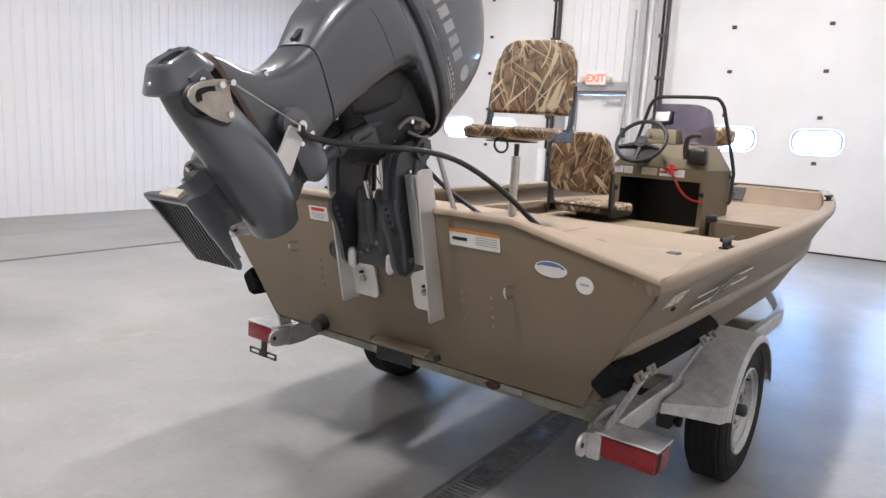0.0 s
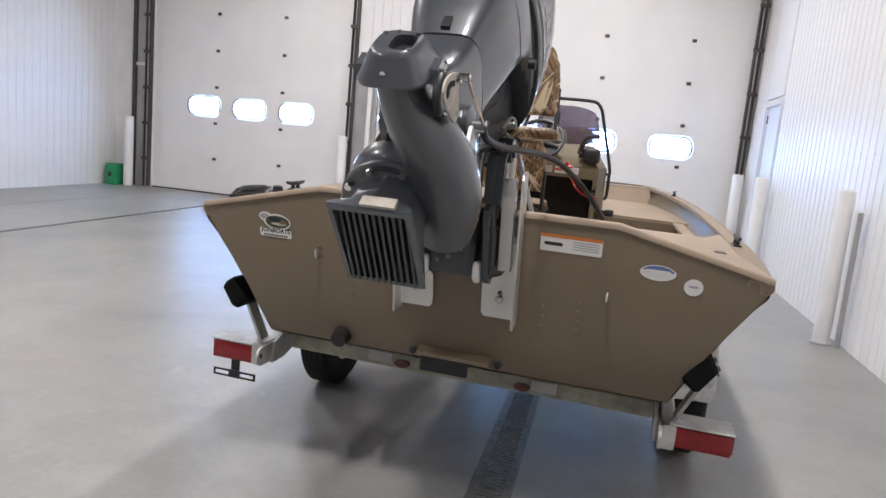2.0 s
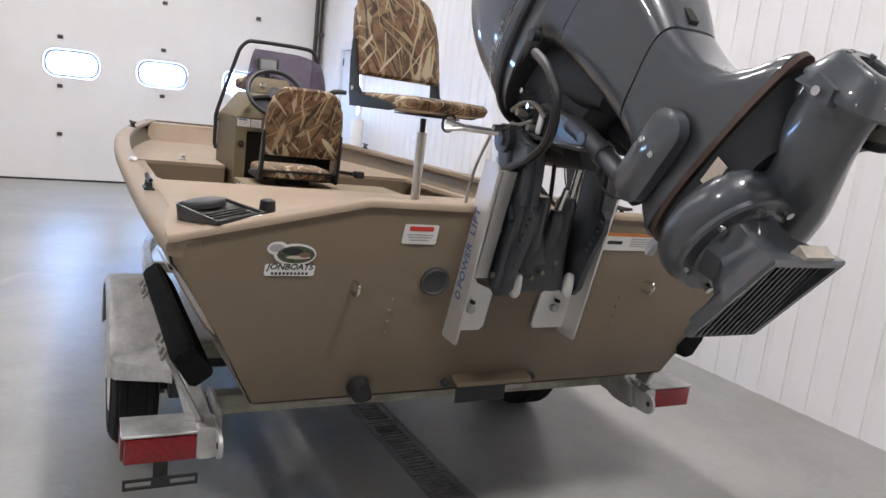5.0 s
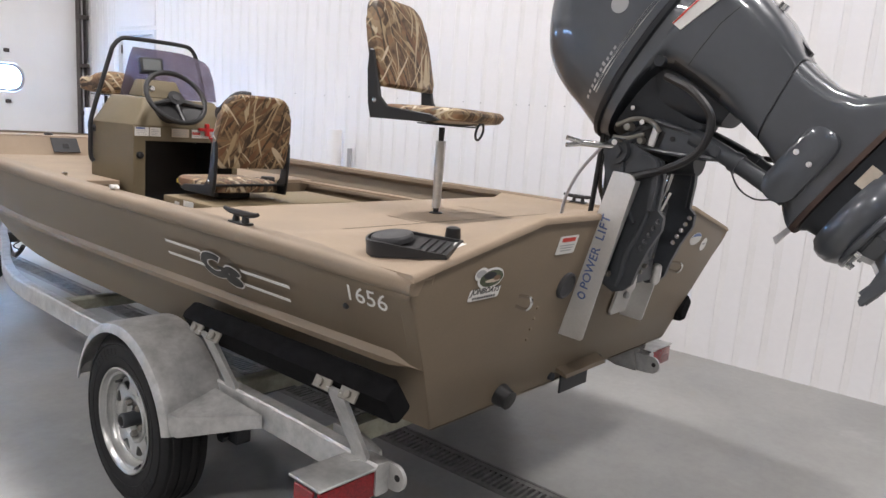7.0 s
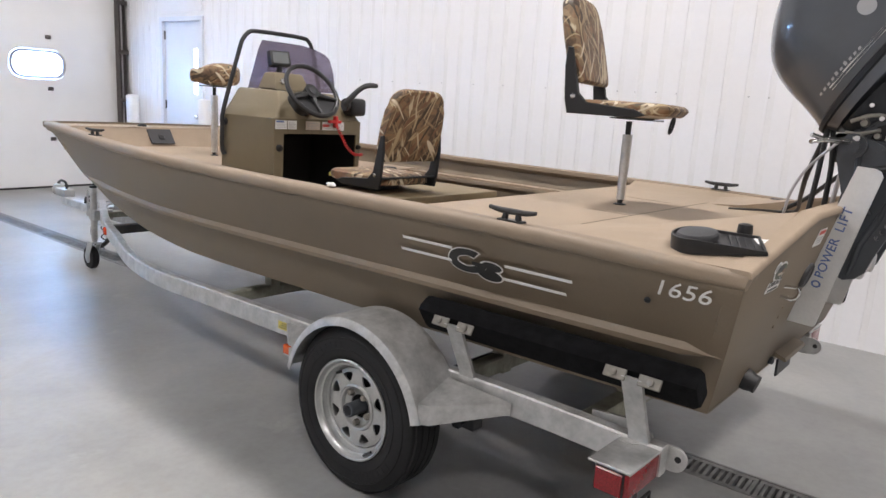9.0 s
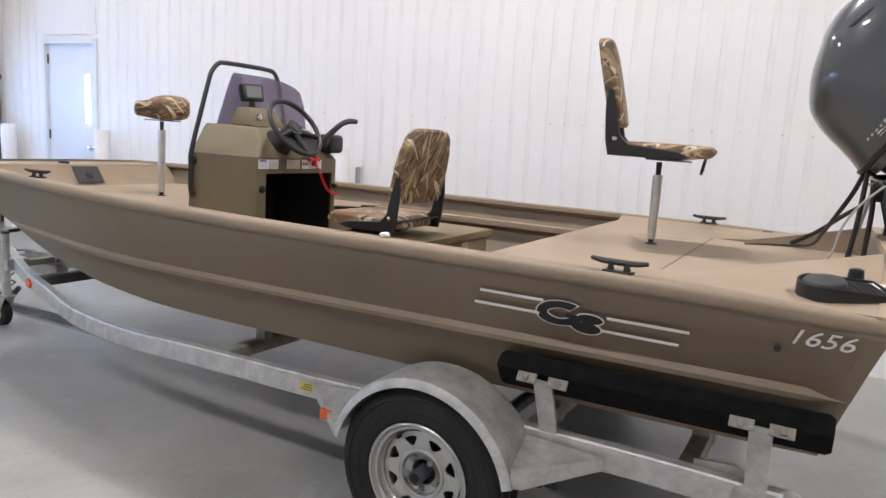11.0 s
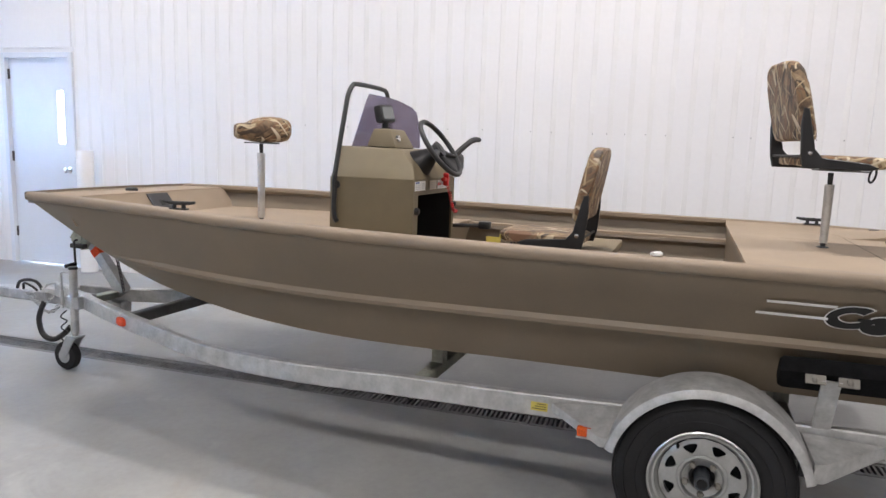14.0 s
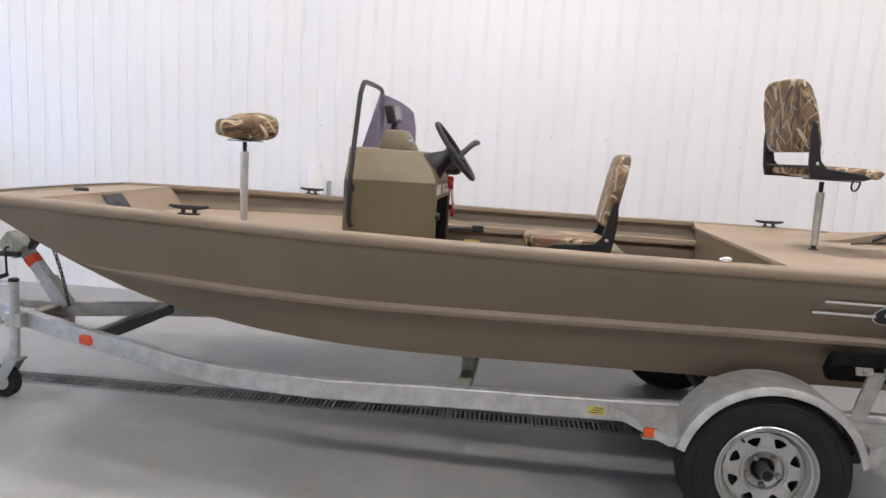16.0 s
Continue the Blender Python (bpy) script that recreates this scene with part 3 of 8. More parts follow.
backdrop = solid("backdrop", boxm(XL - 1, XR + 1, YE + 1.3, YE + 1.32, -0.2, 5.2), DAYLIGHT, "bright overcast daylight outside the door windows", "sky", kind="structure", smooth=0)


def stadium(cx, cz, w, h, r, n=6):
    return rounded(cx - w / 2, cx + w / 2, cz - h / 2, cz + h / 2, r, n)


SEC = 0.66
def sectional_door(x0, x1, windows, hinges, name):
    d = thing(name, ((x0 + x1) / 2, YE + 0.06, 0), "white insulated sectional overhead door with small rounded windows", "garage door", kind="structure")
    n = math.ceil(DOOR_H / SEC)
    ww, wh = 0.70, 0.375
    for k in range(n):
        z0, z1 = k * SEC, (k + 1) * SEC
        bm = bmesh.new()
        ya, yb = YE + 0.035, YE + 0.085
        if k == 2:
            zc = 1.628
            edges = [x0] + [e for w in windows for e in (w - ww / 2, w + ww / 2)] + [x1]
            box(bm, x0, x1, ya, yb, z0, zc - wh / 2)
            box(bm, x0, x1, ya, yb, zc + wh / 2, z1)
            for a, b in zip(edges[::2], edges[1::2]):
                box(bm, a, b, ya, yb, zc - wh / 2, zc + wh / 2)
            sec = part("section", bm, DOORPAINT, d, smooth=0)
            for w in windows:
                for nm, mt, y0f, y1f, gi, r_in in (("window_surround", DOORPAINT, ya - 0.001, yb, 0.0, 0.15), ("gasket", GREYTRIM, ya - 0.010, ya + 0.004, 0.008, 0.15)):
                    b = bmesh.new()
                    if nm == "window_surround":
                        for sx in (-1, 1):
                            for sz in (-1, 1):
                                cx, cz = w + sx * (ww / 2 - 0.16), zc + sz * (wh / 2 - 0.16)
                                arc = [(cx + sx * 0.16 * math.cos(radians(9 * q)), cz + sz * 0.16 * math.sin(radians(9 * q))) for q in range(11)]
                                prism(b, [(w + sx * ww / 2, zc + sz * wh / 2)] + arc, "y", y0f, y1f)
                        part(nm, b, mt, sec)
                        continue
                    else:
                        inner = stadium(w, zc, ww - 0.085, wh - 0.075, 0.130, 6)
                        outer = stadium(w, zc, ww - 0.006, wh - 0.006, 0.158, 6)
                    rings(b, [[(p[0], y0f, p[1]) for p in inner], [(p[0], y0f, p[1]) for p in outer], [(p[0], y1f, p[1]) for p in outer], [(p[0], y1f, p[1]) for p in inner], [(p[0], y0f, p[1]) for p in inner]], True, False)
                    part(nm, b, mt, sec)
                b = bmesh.new()
                prism(b, stadium(w, zc, ww - 0.02, wh - 0.02, 0.15), "y", ya + 0.02, ya + 0.026)
                pn = part("pane", b, PANE, sec)
                pn.visible_shadow = False
        else:
            box(bm, x0, x1, ya, yb, z0, z1)
            part("section", bm, DOORPAINT, d, smooth=0)
    for k in range(1, n):
        for h in hinges:
            b = boxm(h - 0.035, h + 0.035, YE + 0.015, YE + 0.036, k * SEC - 0.028, k * SEC + 0.022, 0.006, 1)
            part("hinge", b, TRACK, d, "small dark steel hinge")
    part("bottom_seal", boxm(x0, x1, YE + 0.03, YE + 0.09, -0.001, 0.025), BLACK, d, "black rubber bottom seal")
    return d


sectional_door(*D1, (-8.31, -7.385, -6.455), (-8.055, -6.73), "door_1")
sectional_door(*D2, (-2.29, -1.115, 0.09), (-2.435, -1.113, 0.23), "door_2")

# tracks beside the sectional doors
for tx, inner in ((D1[0] - 0.06, 1), (D1[1] + 0.06, -1), (D2[0] - 0.06, 1), (D2[1] - 0.03, -1)):
    t = thing("door_track", (tx, YE - 0.05, 0), "dark steel vertical track with roller brackets beside an overhead door", "door track", "door tracks")
    bm = bmesh.new()
    box(bm, tx - 0.05, tx - 0.035, YE - 0.11, YE - 0.003, 0.02, 4.7)
    box(bm, tx + 0.035, tx + 0.05, YE - 0.11, YE - 0.003, 0.02, 4.7)
    box(bm, tx - 0.036, tx + 0.036, YE - 0.02, YE - 0.004, 0.02, 4.7)
    part("channel", bm, TRACK, t)
    for k in range(7):
        z = 0.55 + k * 0.66
        b = boxm(tx - 0.075, tx + 0.075, YE - 0.135, YE - 0.11, z - 0.03, z + 0.03, 0.006, 1)
        part("bracket", b, TRACK, t)
    cyl_b = bmesh.new()
    cyl(cyl_b, (tx, YE - 0.09, 0.03), (tx, YE - 0.09, 4.5), 0.012, seg=8)
    part("cable", cyl_b, GREYTRIM, t)

# left jamb cover and strap
part("jamb_cover", boxm(D1[0] - 0.33, D1[0] - 0.13, YE - 0.03, YE - 0.002, 0, 4.7), GREYTRIM, wall_n, "grey steel jamb", smooth=0)
part("jamb_strap", boxm(D1[0] - 0.36, D1[0] - 0.12, YE - 0.06, YE - 0.031, 2.27, 2.33), ALU, wall_n, smooth=0)
part("jamb_angle", boxm(D1[0] - 0.40, D1[0] - 0.34, YE - 0.08, YE - 0.002, 0, 4.7), TRACK, wall_n, smooth=0)

# white bollards
def bollard(x, y, h=1.31, r=0.085, lab="white-painted steel pipe bollard on the floor"):
    b = thing("bollard", (x, y, 0), lab, "bollard", "bollards")
    bm = bmesh.new()
    lathe(bm, [(r, 0.0), (r, h - 0.02), (r * 0.92, h - 0.004), (r * 0.6, h)], (x, y, 0), "z", 24)
    part("post", bm, WHITE, b)
    bm = bmesh.new()
    lathe(bm, [(r + 0.02, 0.0), (r + 0.02, 0.008), (r, 0.012)], (x, y, 0), "z", 24)
    part("foot_ring", bm, GREYTRIM, b)
    return b


for bx, by in ((-9.69, YE - 0.25), (-5.42, YE - 0.22), (-3.52, YE - 0.22), (1.10, 9.52)):
    bollard(bx, by)
bollard(1.10, 6.21, 1.31, 0.068)
bollard(1.10, 11.25, 1.30)

# exit door with frame, closer and sign
ex = thing("door_3", ((EX0 + EX1) / 2, YE + 0.05, 0), "white steel exit door, closed, with lever handle and closer", "door", kind="structure")
leaf = part("leaf", boxm(EX0 + 0.003, EX1 - 0.003, YE + 0.06, YE + 0.105, 0.012, EXH - 0.004, 0.003, 1), DOORPAINT, ex)
bm = bmesh.new()
box(bm, EX0 - 0.06, EX0, YE - 0.02, YE + 0.12, 0, EXH + 0.05, 0.004, 1)
box(bm, EX1, EX1 + 0.05, YE - 0.02, YE + 0.12, 0, EXH + 0.05, 0.004, 1)
box(bm, EX0, EX1, YE - 0.02, YE + 0.12, EXH, EXH + 0.05, 0.004, 1)
part("frame", bm, GREYTRIM, ex, "grey steel door frame")
bm = bmesh.new()
lathe(bm, [(0.03, 0), (0.03, -0.012), (0.012, -0.016), (0.012, -0.05)], (EX0 + 0.07, YE + 0.06, 1.07), "y", 16)
cyl(bm, (EX0 + 0.07, YE + 0.012, 1.07), (EX0 + 0.20, YE + 0.012, 1.065), 0.011, 0.009, 10)
lathe(bm, [(0.022, 0), (0.022, -0.012)], (EX0 + 0.07, YE + 0.06, 1.20), "y", 16)
part("handle", bm, CHROME, leaf, "brushed lever handle")
bm = bmesh.new()
box(bm, EX1 - 0.36, EX1 - 0.12, YE + 0.0, YE + 0.058, EXH - 0.14, EXH - 0.075, 0.008, 2)
cyl(bm, (EX1 - 0.30, YE - 0.0, EXH - 0.07), (EX1 - 0.50, YE - 0.14, EXH - 0.055), 0.010, seg=8)
cyl(bm, (EX1 - 0.50, YE - 0.14, EXH - 0.055), (EX1 - 0.18, YE - 0.02, EXH - 0.035), 0.010, seg=8)
part("closer", bm, ALU, leaf, "aluminium door closer")
part("post_trim", boxm(-5.06, -4.985, YE - 0.10, YE - 0.021, 0, EXH + 0.14, 0.006, 1), WHITE, wall_n, "white folded steel post", smooth=0)
part("header", boxm(-5.03, -3.99, YE - 0.10, YE - 0.021, EXH + 0.052, EXH + 0.20, 0.006, 1), GREYTRIM, wall_n, "grey steel door header", smooth=0)

sign = thing("exit_sign", (-4.53, YE - 0.14, 2.41), "lit exit sign with red letters above the door header", "exit sign")
part("case", boxm(-4.71, -4.35, YE - 0.17, YE - 0.105, 2.41, 2.63, 0.008, 2), WHITE, sign)
part("face", boxm(-4.695, -4.365, YE - 0.176, YE - 0.171, 2.425, 2.615), SIGNFACE, sign)
lettering("letters", "EXIT", 0.165, SIGNGLOW, pose(-4.53, YE - 0.178, 2.52, 90, 0, 0), sign, 0.001, 0.006)
for s in (-1, 1):
    bm = bmesh.new()
    lathe(bm, [(0.012, 0.0), (0.05, -0.02), (0.05, -0.05), (0.03, -0.06)], (-4.53 + s * 0.235, YE - 0.11, 2.51), "y", 16)
    part("lamp_head", bm, CREAM, sign)

# pipes, hose and extinguisher beside the exit
bm = bmesh.new()
cyl(bm, (-3.93, YE - 0.09, 0.0), (-3.93, YE - 0.09, 4.6), 0.055, seg=16)
solid("downpipe", bm, WHITE, "white plastic pipe up the end wall", "pipe", (-3.93, YE - 0.09, 0), group="wall pipes")
bm = bmesh.new()
cyl(bm, (-3.70, YE - 0.08, 0.0), (-3.70, YE - 0.08, 4.6), 0.042, seg=16)
solid("downpipe", bm, WHITE, "white plastic pipe up the end wall", "pipe", (-3.70, YE - 0.08, 0), group="wall pipes")
bm = bmesh.new()
cyl(bm, (-3.80, YE - 0.03, 1.9), (-3.80, YE - 0.03, 4.6), 0.012, seg=8)
solid("conduit", bm, GREYTRIM, "thin grey electrical conduit on the end wall", "conduit", (-3.80, YE - 0.03, 1.9))
hose = thing("hanging_hose", (-4.0, YE - 0.2, 0.62), "grey hose hanging in a loop by the exit", "hose")
bm = bmesh.new()
tube(bm, [(-3.92, YE - 0.18, 3.6), (-3.93, YE - 0.19, 2.6), (-3.99, YE - 0.2, 1.75), (-4.05, YE - 0.2, 1.3), (-4.07, YE - 0.2, 0.85), (-4.0, YE - 0.2, 0.66), (-3.93, YE - 0.2, 0.85), (-3.93, YE - 0.2, 1.25), (-3.97, YE - 0.2, 1.6)], 0.017, 8, 8)
part("hose_loop", bm, GREYTRIM, hose)
part("hook", boxm(-4.0, -3.93, YE - 0.23, YE - 0.15, 1.56, 1.72, 0.01, 1), BLACK, hose)
fe = thing("fire_extinguisher", (-3.81, YE - 0.14, 0.85), "red fire extinguisher hung on the wall pipe", "fire extinguisher")
bm = bmesh.new()
lathe(bm, [(0.062, 0.0), (0.065, 0.02), (0.065, 0.33), (0.045, 0.38), (0.02, 0.40)], (-3.81, YE - 0.14, 0.85), "z", 20)
part("cylinder", bm, REDPAINT, fe)
bm = bmesh.new()
box(bm, -3.83, -3.79, YE - 0.20, YE - 0.11, 1.25, 1.29, 0.006, 1)
tube(bm, [(-3.81, YE - 0.18, 1.27), (-3.75, YE - 0.19, 1.2), (-3.74, YE - 0.19, 1.0)], 0.011, 8, 5)
part("valve", bm, BLACK, fe)
part("mounting_plate", boxm(-3.86, -3.76, YE - 0.075, YE - 0.025, 0.9, 1.4, 0.004, 1), ALU, fe)

solid("door_mat", boxm(-5.35, -3.75, YE - 0.78, YE - 0.12, 0.0, 0.014, 0.005, 1), MAT, "dark ribbed rubber mat in front of the exit door", "mat", (-4.55, YE - 0.45, 0))

box_e = thing("wall_junction_box", (-5.23, YE - 0.05, 2.33), "small grey electrical box beside the exit header", "electrical box")
part("case", boxm(-5.29, -5.17, YE - 0.09, YE - 0.022, 2.33, 2.43, 0.008, 1), ALU, box_e)

bin_g = thing("green_canister", (-9.97, YE - 0.28, 0), "green plastic canister standing in the corner", "canister")
part("tub", boxm(-10.07, -9.84, YE - 0.42, YE - 0.16, 0.0, 0.37, 0.02, 2), GREEN, bin_g)
part("label", boxm(-9.99, -9.92, YE - 0.427, YE - 0.421, 0.16, 0.24), STICK_BLACK, bin_g)
part("lid", boxm(-10.06, -9.85, YE - 0.41, YE - 0.17, 0.371, 0.40, 0.012, 2), GREEN, bin_g)

# side door in the ribbed wall
md = thing("door_4", (XR + 0.06, (MD0 + MD1) / 2, 0), "pale blue-white steel door with a narrow vertical window", "door", kind="structure")
WX0, WX1, WZ0, WZ1 = 9.945, 10.035, 1.36, 1.93
bm = bmesh.new()
for a0, a1, c0, c1 in ((MD0 + 0.05, WX0, 0.01, MDH - 0.06), (WX1, MD1 - 0.05, 0.01, MDH - 0.06), (WX0, WX1, 0.01, WZ0), (WX0, WX1, WZ1, MDH - 0.06)):
    box(bm, XR + 0.035, XR + 0.08, a0, a1, c0, c1)
mleaf = part("leaf", bm, BLUEDOOR, md, smooth=0)
bm = bmesh.new()
box(bm, XR - 0.012, XR + 0.12, MD0 - 0.01, MD0 + 0.047, 0, MDH, 0.004, 1)
box(bm, XR - 0.012, XR + 0.12, MD1 - 0.047, MD1 + 0.01, 0, MDH, 0.004, 1)
box(bm, XR - 0.012, XR + 0.12, MD0 + 0.047, MD1 - 0.047, MDH - 0.056, MDH, 0.004, 1)
part("frame", bm, BLUEDOOR, md)
pn = part("pane", boxm(XR + 0.05, XR + 0.056, WX0, WX1, WZ0, WZ1), PANE, mleaf, "narrow vision pane")
pn.visible_shadow = False
bm = bmesh.new()
lathe(bm, [(0.034, 0.0), (0.034, -0.010), (0.012, -0.014), (0.012, -0.045), (0.028, -0.05), (0.028, -0.075), (0.015, -0.08)], (XR + 0.035, MD0 + 0.11, 1.075), "x", 16)
part("knob", bm, CHROME, mleaf, "round steel door knob")
for hz in (0.3, 1.15, 2.05):
    part("hinge", boxm(XR + 0.02, XR + 0.034, MD1 - 0.065, MD1 - 0.035, hz, hz + 0.11), TRACK, mleaf)
solid("backdrop", boxm(XR + 0.9, XR + 0.92, MD0 - 1, MD1 + 1, 0, 3.0), SIDE_DAYLIGHT, "daylight beyond the narrow door window", "sky", kind="structure", smooth=0)

outlet = thing("outdoor_outlet", (XR, 4.73, 0.42), "white covered electrical outlet on the ribbed wall", "outlet")
part("back_box", boxm(XR - 0.05, XR + 0.002, 4.66, 4.80, 0.42, 0.53, 0.008, 1), WHITE, outlet)
part("cover", boxm(XR - 0.075, XR - 0.051, 4.665, 4.795, 0.425, 0.525, 0.012, 2), WHITE, outlet)
part("plug", boxm(XR - 0.07, XR - 0.02, 4.801, 4.83, 0.45, 0.52, 0.006, 1), DARKGREY, outlet)
bm = bmesh.new()
cyl(bm, (1.195, 6.10, 0.0), (1.195, 6.10, 1.14), 0.022, seg=10)
solid("conduit", bm, GREYTRIM, "grey conduit rising beside a bollard", "conduit", (1.195, 6.10, 0))

# ---- the boat ----
boat = thing("jon_boat", (0, 2.4, 0.58), "tan-painted aluminium jon boat with flat decks, on a trailer", "boat", m=BOAT)

# stations: y, gunwale half width and height, strake half width and height, chine half width and height
ST = [(0.0, 1.000, 1.095, 0.856, 0.824, 0.752, 0.612), (0.5, 1.022, 1.110, 0.872, 0.824, 0.762, 0.602), (1.0, 1.030, 1.115, 0.876, 0.820, 0.765, 0.597), (2.0, 1.032, 1.116, 0.876, 0.808, 0.765, 0.588),
      (2.9, 1.005, 1.124, 0.856, 0.797, 0.748, 0.577), (3.4, 0.962, 1.132, 0.826, 0.803, 0.722, 0.602), (3.76, 0.918, 1.140, 0.788, 0.813, 0.692, 0.648), (4.1, 0.866, 1.147, 0.738, 0.828, 0.660, 0.712),
      (4.4, 0.812, 1.151, 0.682, 0.850, 0.640, 0.815), (4.7, 0.752, 1.153, 0.655, 0.968, 0.635, 0.950), (4.95, 0.694, 1.153, 0.652, 1.098, 0.640, 1.090)]
SY = [s[0] for s in ST]


def station(y):
    """Smoothly interpolated half section at y."""
    i = max(0, min(len(ST) - 2, int(np.searchsorted(SY, y) - 1)))
    a, b, c, d = ST[max(i - 1, 0)], ST[i], ST[i + 1], ST[min(i + 2, len(ST) - 1)]
    t = (y - b[0]) / (c[0] - b[0])
    h = c[0] - b[0]
    out = []
    for k in range(1, 7):
        m0 = (c[k] - a[k]) / (c[0] - a[0]) * h
        m1 = (d[k] - b[k]) / (d[0] - b[0]) * h
        out.append((2 * t ** 3 - 3 * t * t + 1) * b[k] + (t ** 3 - 2 * t * t + t) * m0 + (-2 * t ** 3 + 3 * t * t) * c[k] + (t ** 3 - t * t) * m1)
    return out


RAKE = 0.265


def hull_x(y, z):
    """Half width of the outer skin above the spray rail."""
    g, zg, s, zs = station(y)[:4]
    return s + 0.002 + (g - 0.018 - s) * min(1.0, max(0.0, (z - zs) / (zg - 0.062 - zs)))



def place(x, y, z):
    """Rake the stern and round the bow in plan."""
    y2 = y + (1.1 - z) * RAKE * max(0.0, 1.0 - y / 1.2)
    f = min(1.0, max(0.0, (y - 4.3) / 0.65))
    y2 += 0.085 * f * f * (1 - min(1.0, abs(x) / 0.75) ** 2)
    return Vector((x, y2, z))


YS = [0.0, 0.05] + [0.12 * k for k in range(1, 42) if 0.12 * k < 4.9] + [4.95]


def strip(cols, name, material, parent, label="", ys=YS, close=False):
    """Skin from per-station point lists given by cols(y) for x >= 0, on both sides."""
    bm = bmesh.new()
    for s in (1, -1):
        rings(bm, [[place(s * px, y, pz) for px, pz in cols(y)] for y in ys], close, close)
    return part(name, bm, material, parent, label)


def side_cols(y):
    g, zg, s, zs, c, zc = station(y)
    k = min(1.0, max(0.0, (4.45 - y) / 0.5)) * min(1.0, max(0.0, (y - 0.03) / 0.09))
    lip = 0.011 * k
    return [(c - 0.02, zc - 0.002), (c, zc + 0.004), (c + (s - c) * 0.55, zc + (zs - zc) * 0.55), (s - 0.006, zs - 0.022 * k), (s + lip, zs - 0.012 * k), (s + lip + 0.002, zs + 0.004 * k), (s + 0.002, zs + 0.024 * k),
            (s + (g - s) * 0.5, zs + (zg - zs) * 0.5), (g - 0.016, zg - 0.062), (g - 0.012, zg - 0.050), (g - 0.012, zg - 0.045)]


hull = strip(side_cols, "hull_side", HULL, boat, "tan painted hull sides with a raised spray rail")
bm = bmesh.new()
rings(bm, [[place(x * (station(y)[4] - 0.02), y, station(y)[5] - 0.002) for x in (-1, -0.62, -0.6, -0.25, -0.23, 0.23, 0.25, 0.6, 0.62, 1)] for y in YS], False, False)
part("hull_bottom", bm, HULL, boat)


def rim_cols(y):
    g, zg = station(y)[:2]
    g -= 0.010 * max(0.0, 1 - y / 0.30) ** 2
    return [(g - 0.014, zg - 0.048), (g - 0.006, zg - 0.046), (g + 0.001, zg - 0.040), (g + 0.006, zg - 0.030), (g + 0.007, zg - 0.018), (g + 0.003, zg - 0.007), (g - 0.004, zg - 0.001), (g - 0.013, zg + 0.001), (g - 0.064, zg + 0.001), (g - 0.071, zg - 0.003), (g - 0.072, zg - 0.024), (g - 0.068, zg - 0.025), (g - 0.066, zg - 0.011), (g - 0.040, zg - 0.012), (g - 0.030, zg - 0.048)]


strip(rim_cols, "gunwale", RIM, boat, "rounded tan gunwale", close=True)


def inner_cols(y):
    g, zg, s, zs, c, zc = station(y)
    return [(g - 0.026, zg - 0.04), (hull_x(y, zg - 0.10) - 0.016, zg - 0.10), (s - 0.018, zs + 0.02), (c - 0.008, zc + 0.06)]


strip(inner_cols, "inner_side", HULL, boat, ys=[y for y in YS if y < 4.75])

# bow plate across the front
bm = bmesh.new()
rings(bm, [[place(x * gx, 4.95, z) for x in np.linspace(-1, 1, 17)] for gx, z in ((0.62, 1.088), (0.652, 1.098), (0.70, 1.11), (0.706, 1.125), (0.706, 1.148), (0.698, 1.155), (0.62, 1.155))], False, False)
part("bow_plate", bm, HULL, boat)

# transom, flat board with sloping shoulders
def transom_ring(y_off):
    o = []
    for x, z in ((-0.748, 0.614), (0.748, 0.614), (0.853, 0.824), (0.979, 1.033), (0.990, 1.090), (0.517, 1.207), (-0.517, 1.207), (-0.990, 1.090), (-0.979, 1.033), (-0.853, 0.824)):
        o.append(Vector((x, (1.1 - z) * RAKE + y_off, z)))
    return o


bm = bmesh.new()
rings(bm, [transom_ring(0.0), transom_ring(0.045)])
bmesh.ops.bevel(bm, geom=list(bm.edges), offset=0.005, segments=2, affect="EDGES", profile=0.5)
transom = part("transom", bm, HULL, boat, "tan flat transom")
bm = bmesh.new()
cap = [(-0.994, 1.0985), (-0.96, 1.107), (-0.517, 1.212), (0.517, 1.212), (0.96, 1.107), (0.994, 1.0985)]
rings(bm, [[Vector((x, (1.1 - z) * RAKE + dy, z + dz)) for dy, dz in ((-0.0015, -0.016), (-0.002, -0.010), (0.0, -0.003), (0.004, 0.001), (0.010, 0.0022), (0.052, 0.0022), (0.054, -0.02))] for x, z in cap], True, True)
part("transom_cap", bm, DECK, boat, "folded tan transom edge")

# rear deck with sloping corner panels
def dw(y):
    return station(y)[0] - 0.034


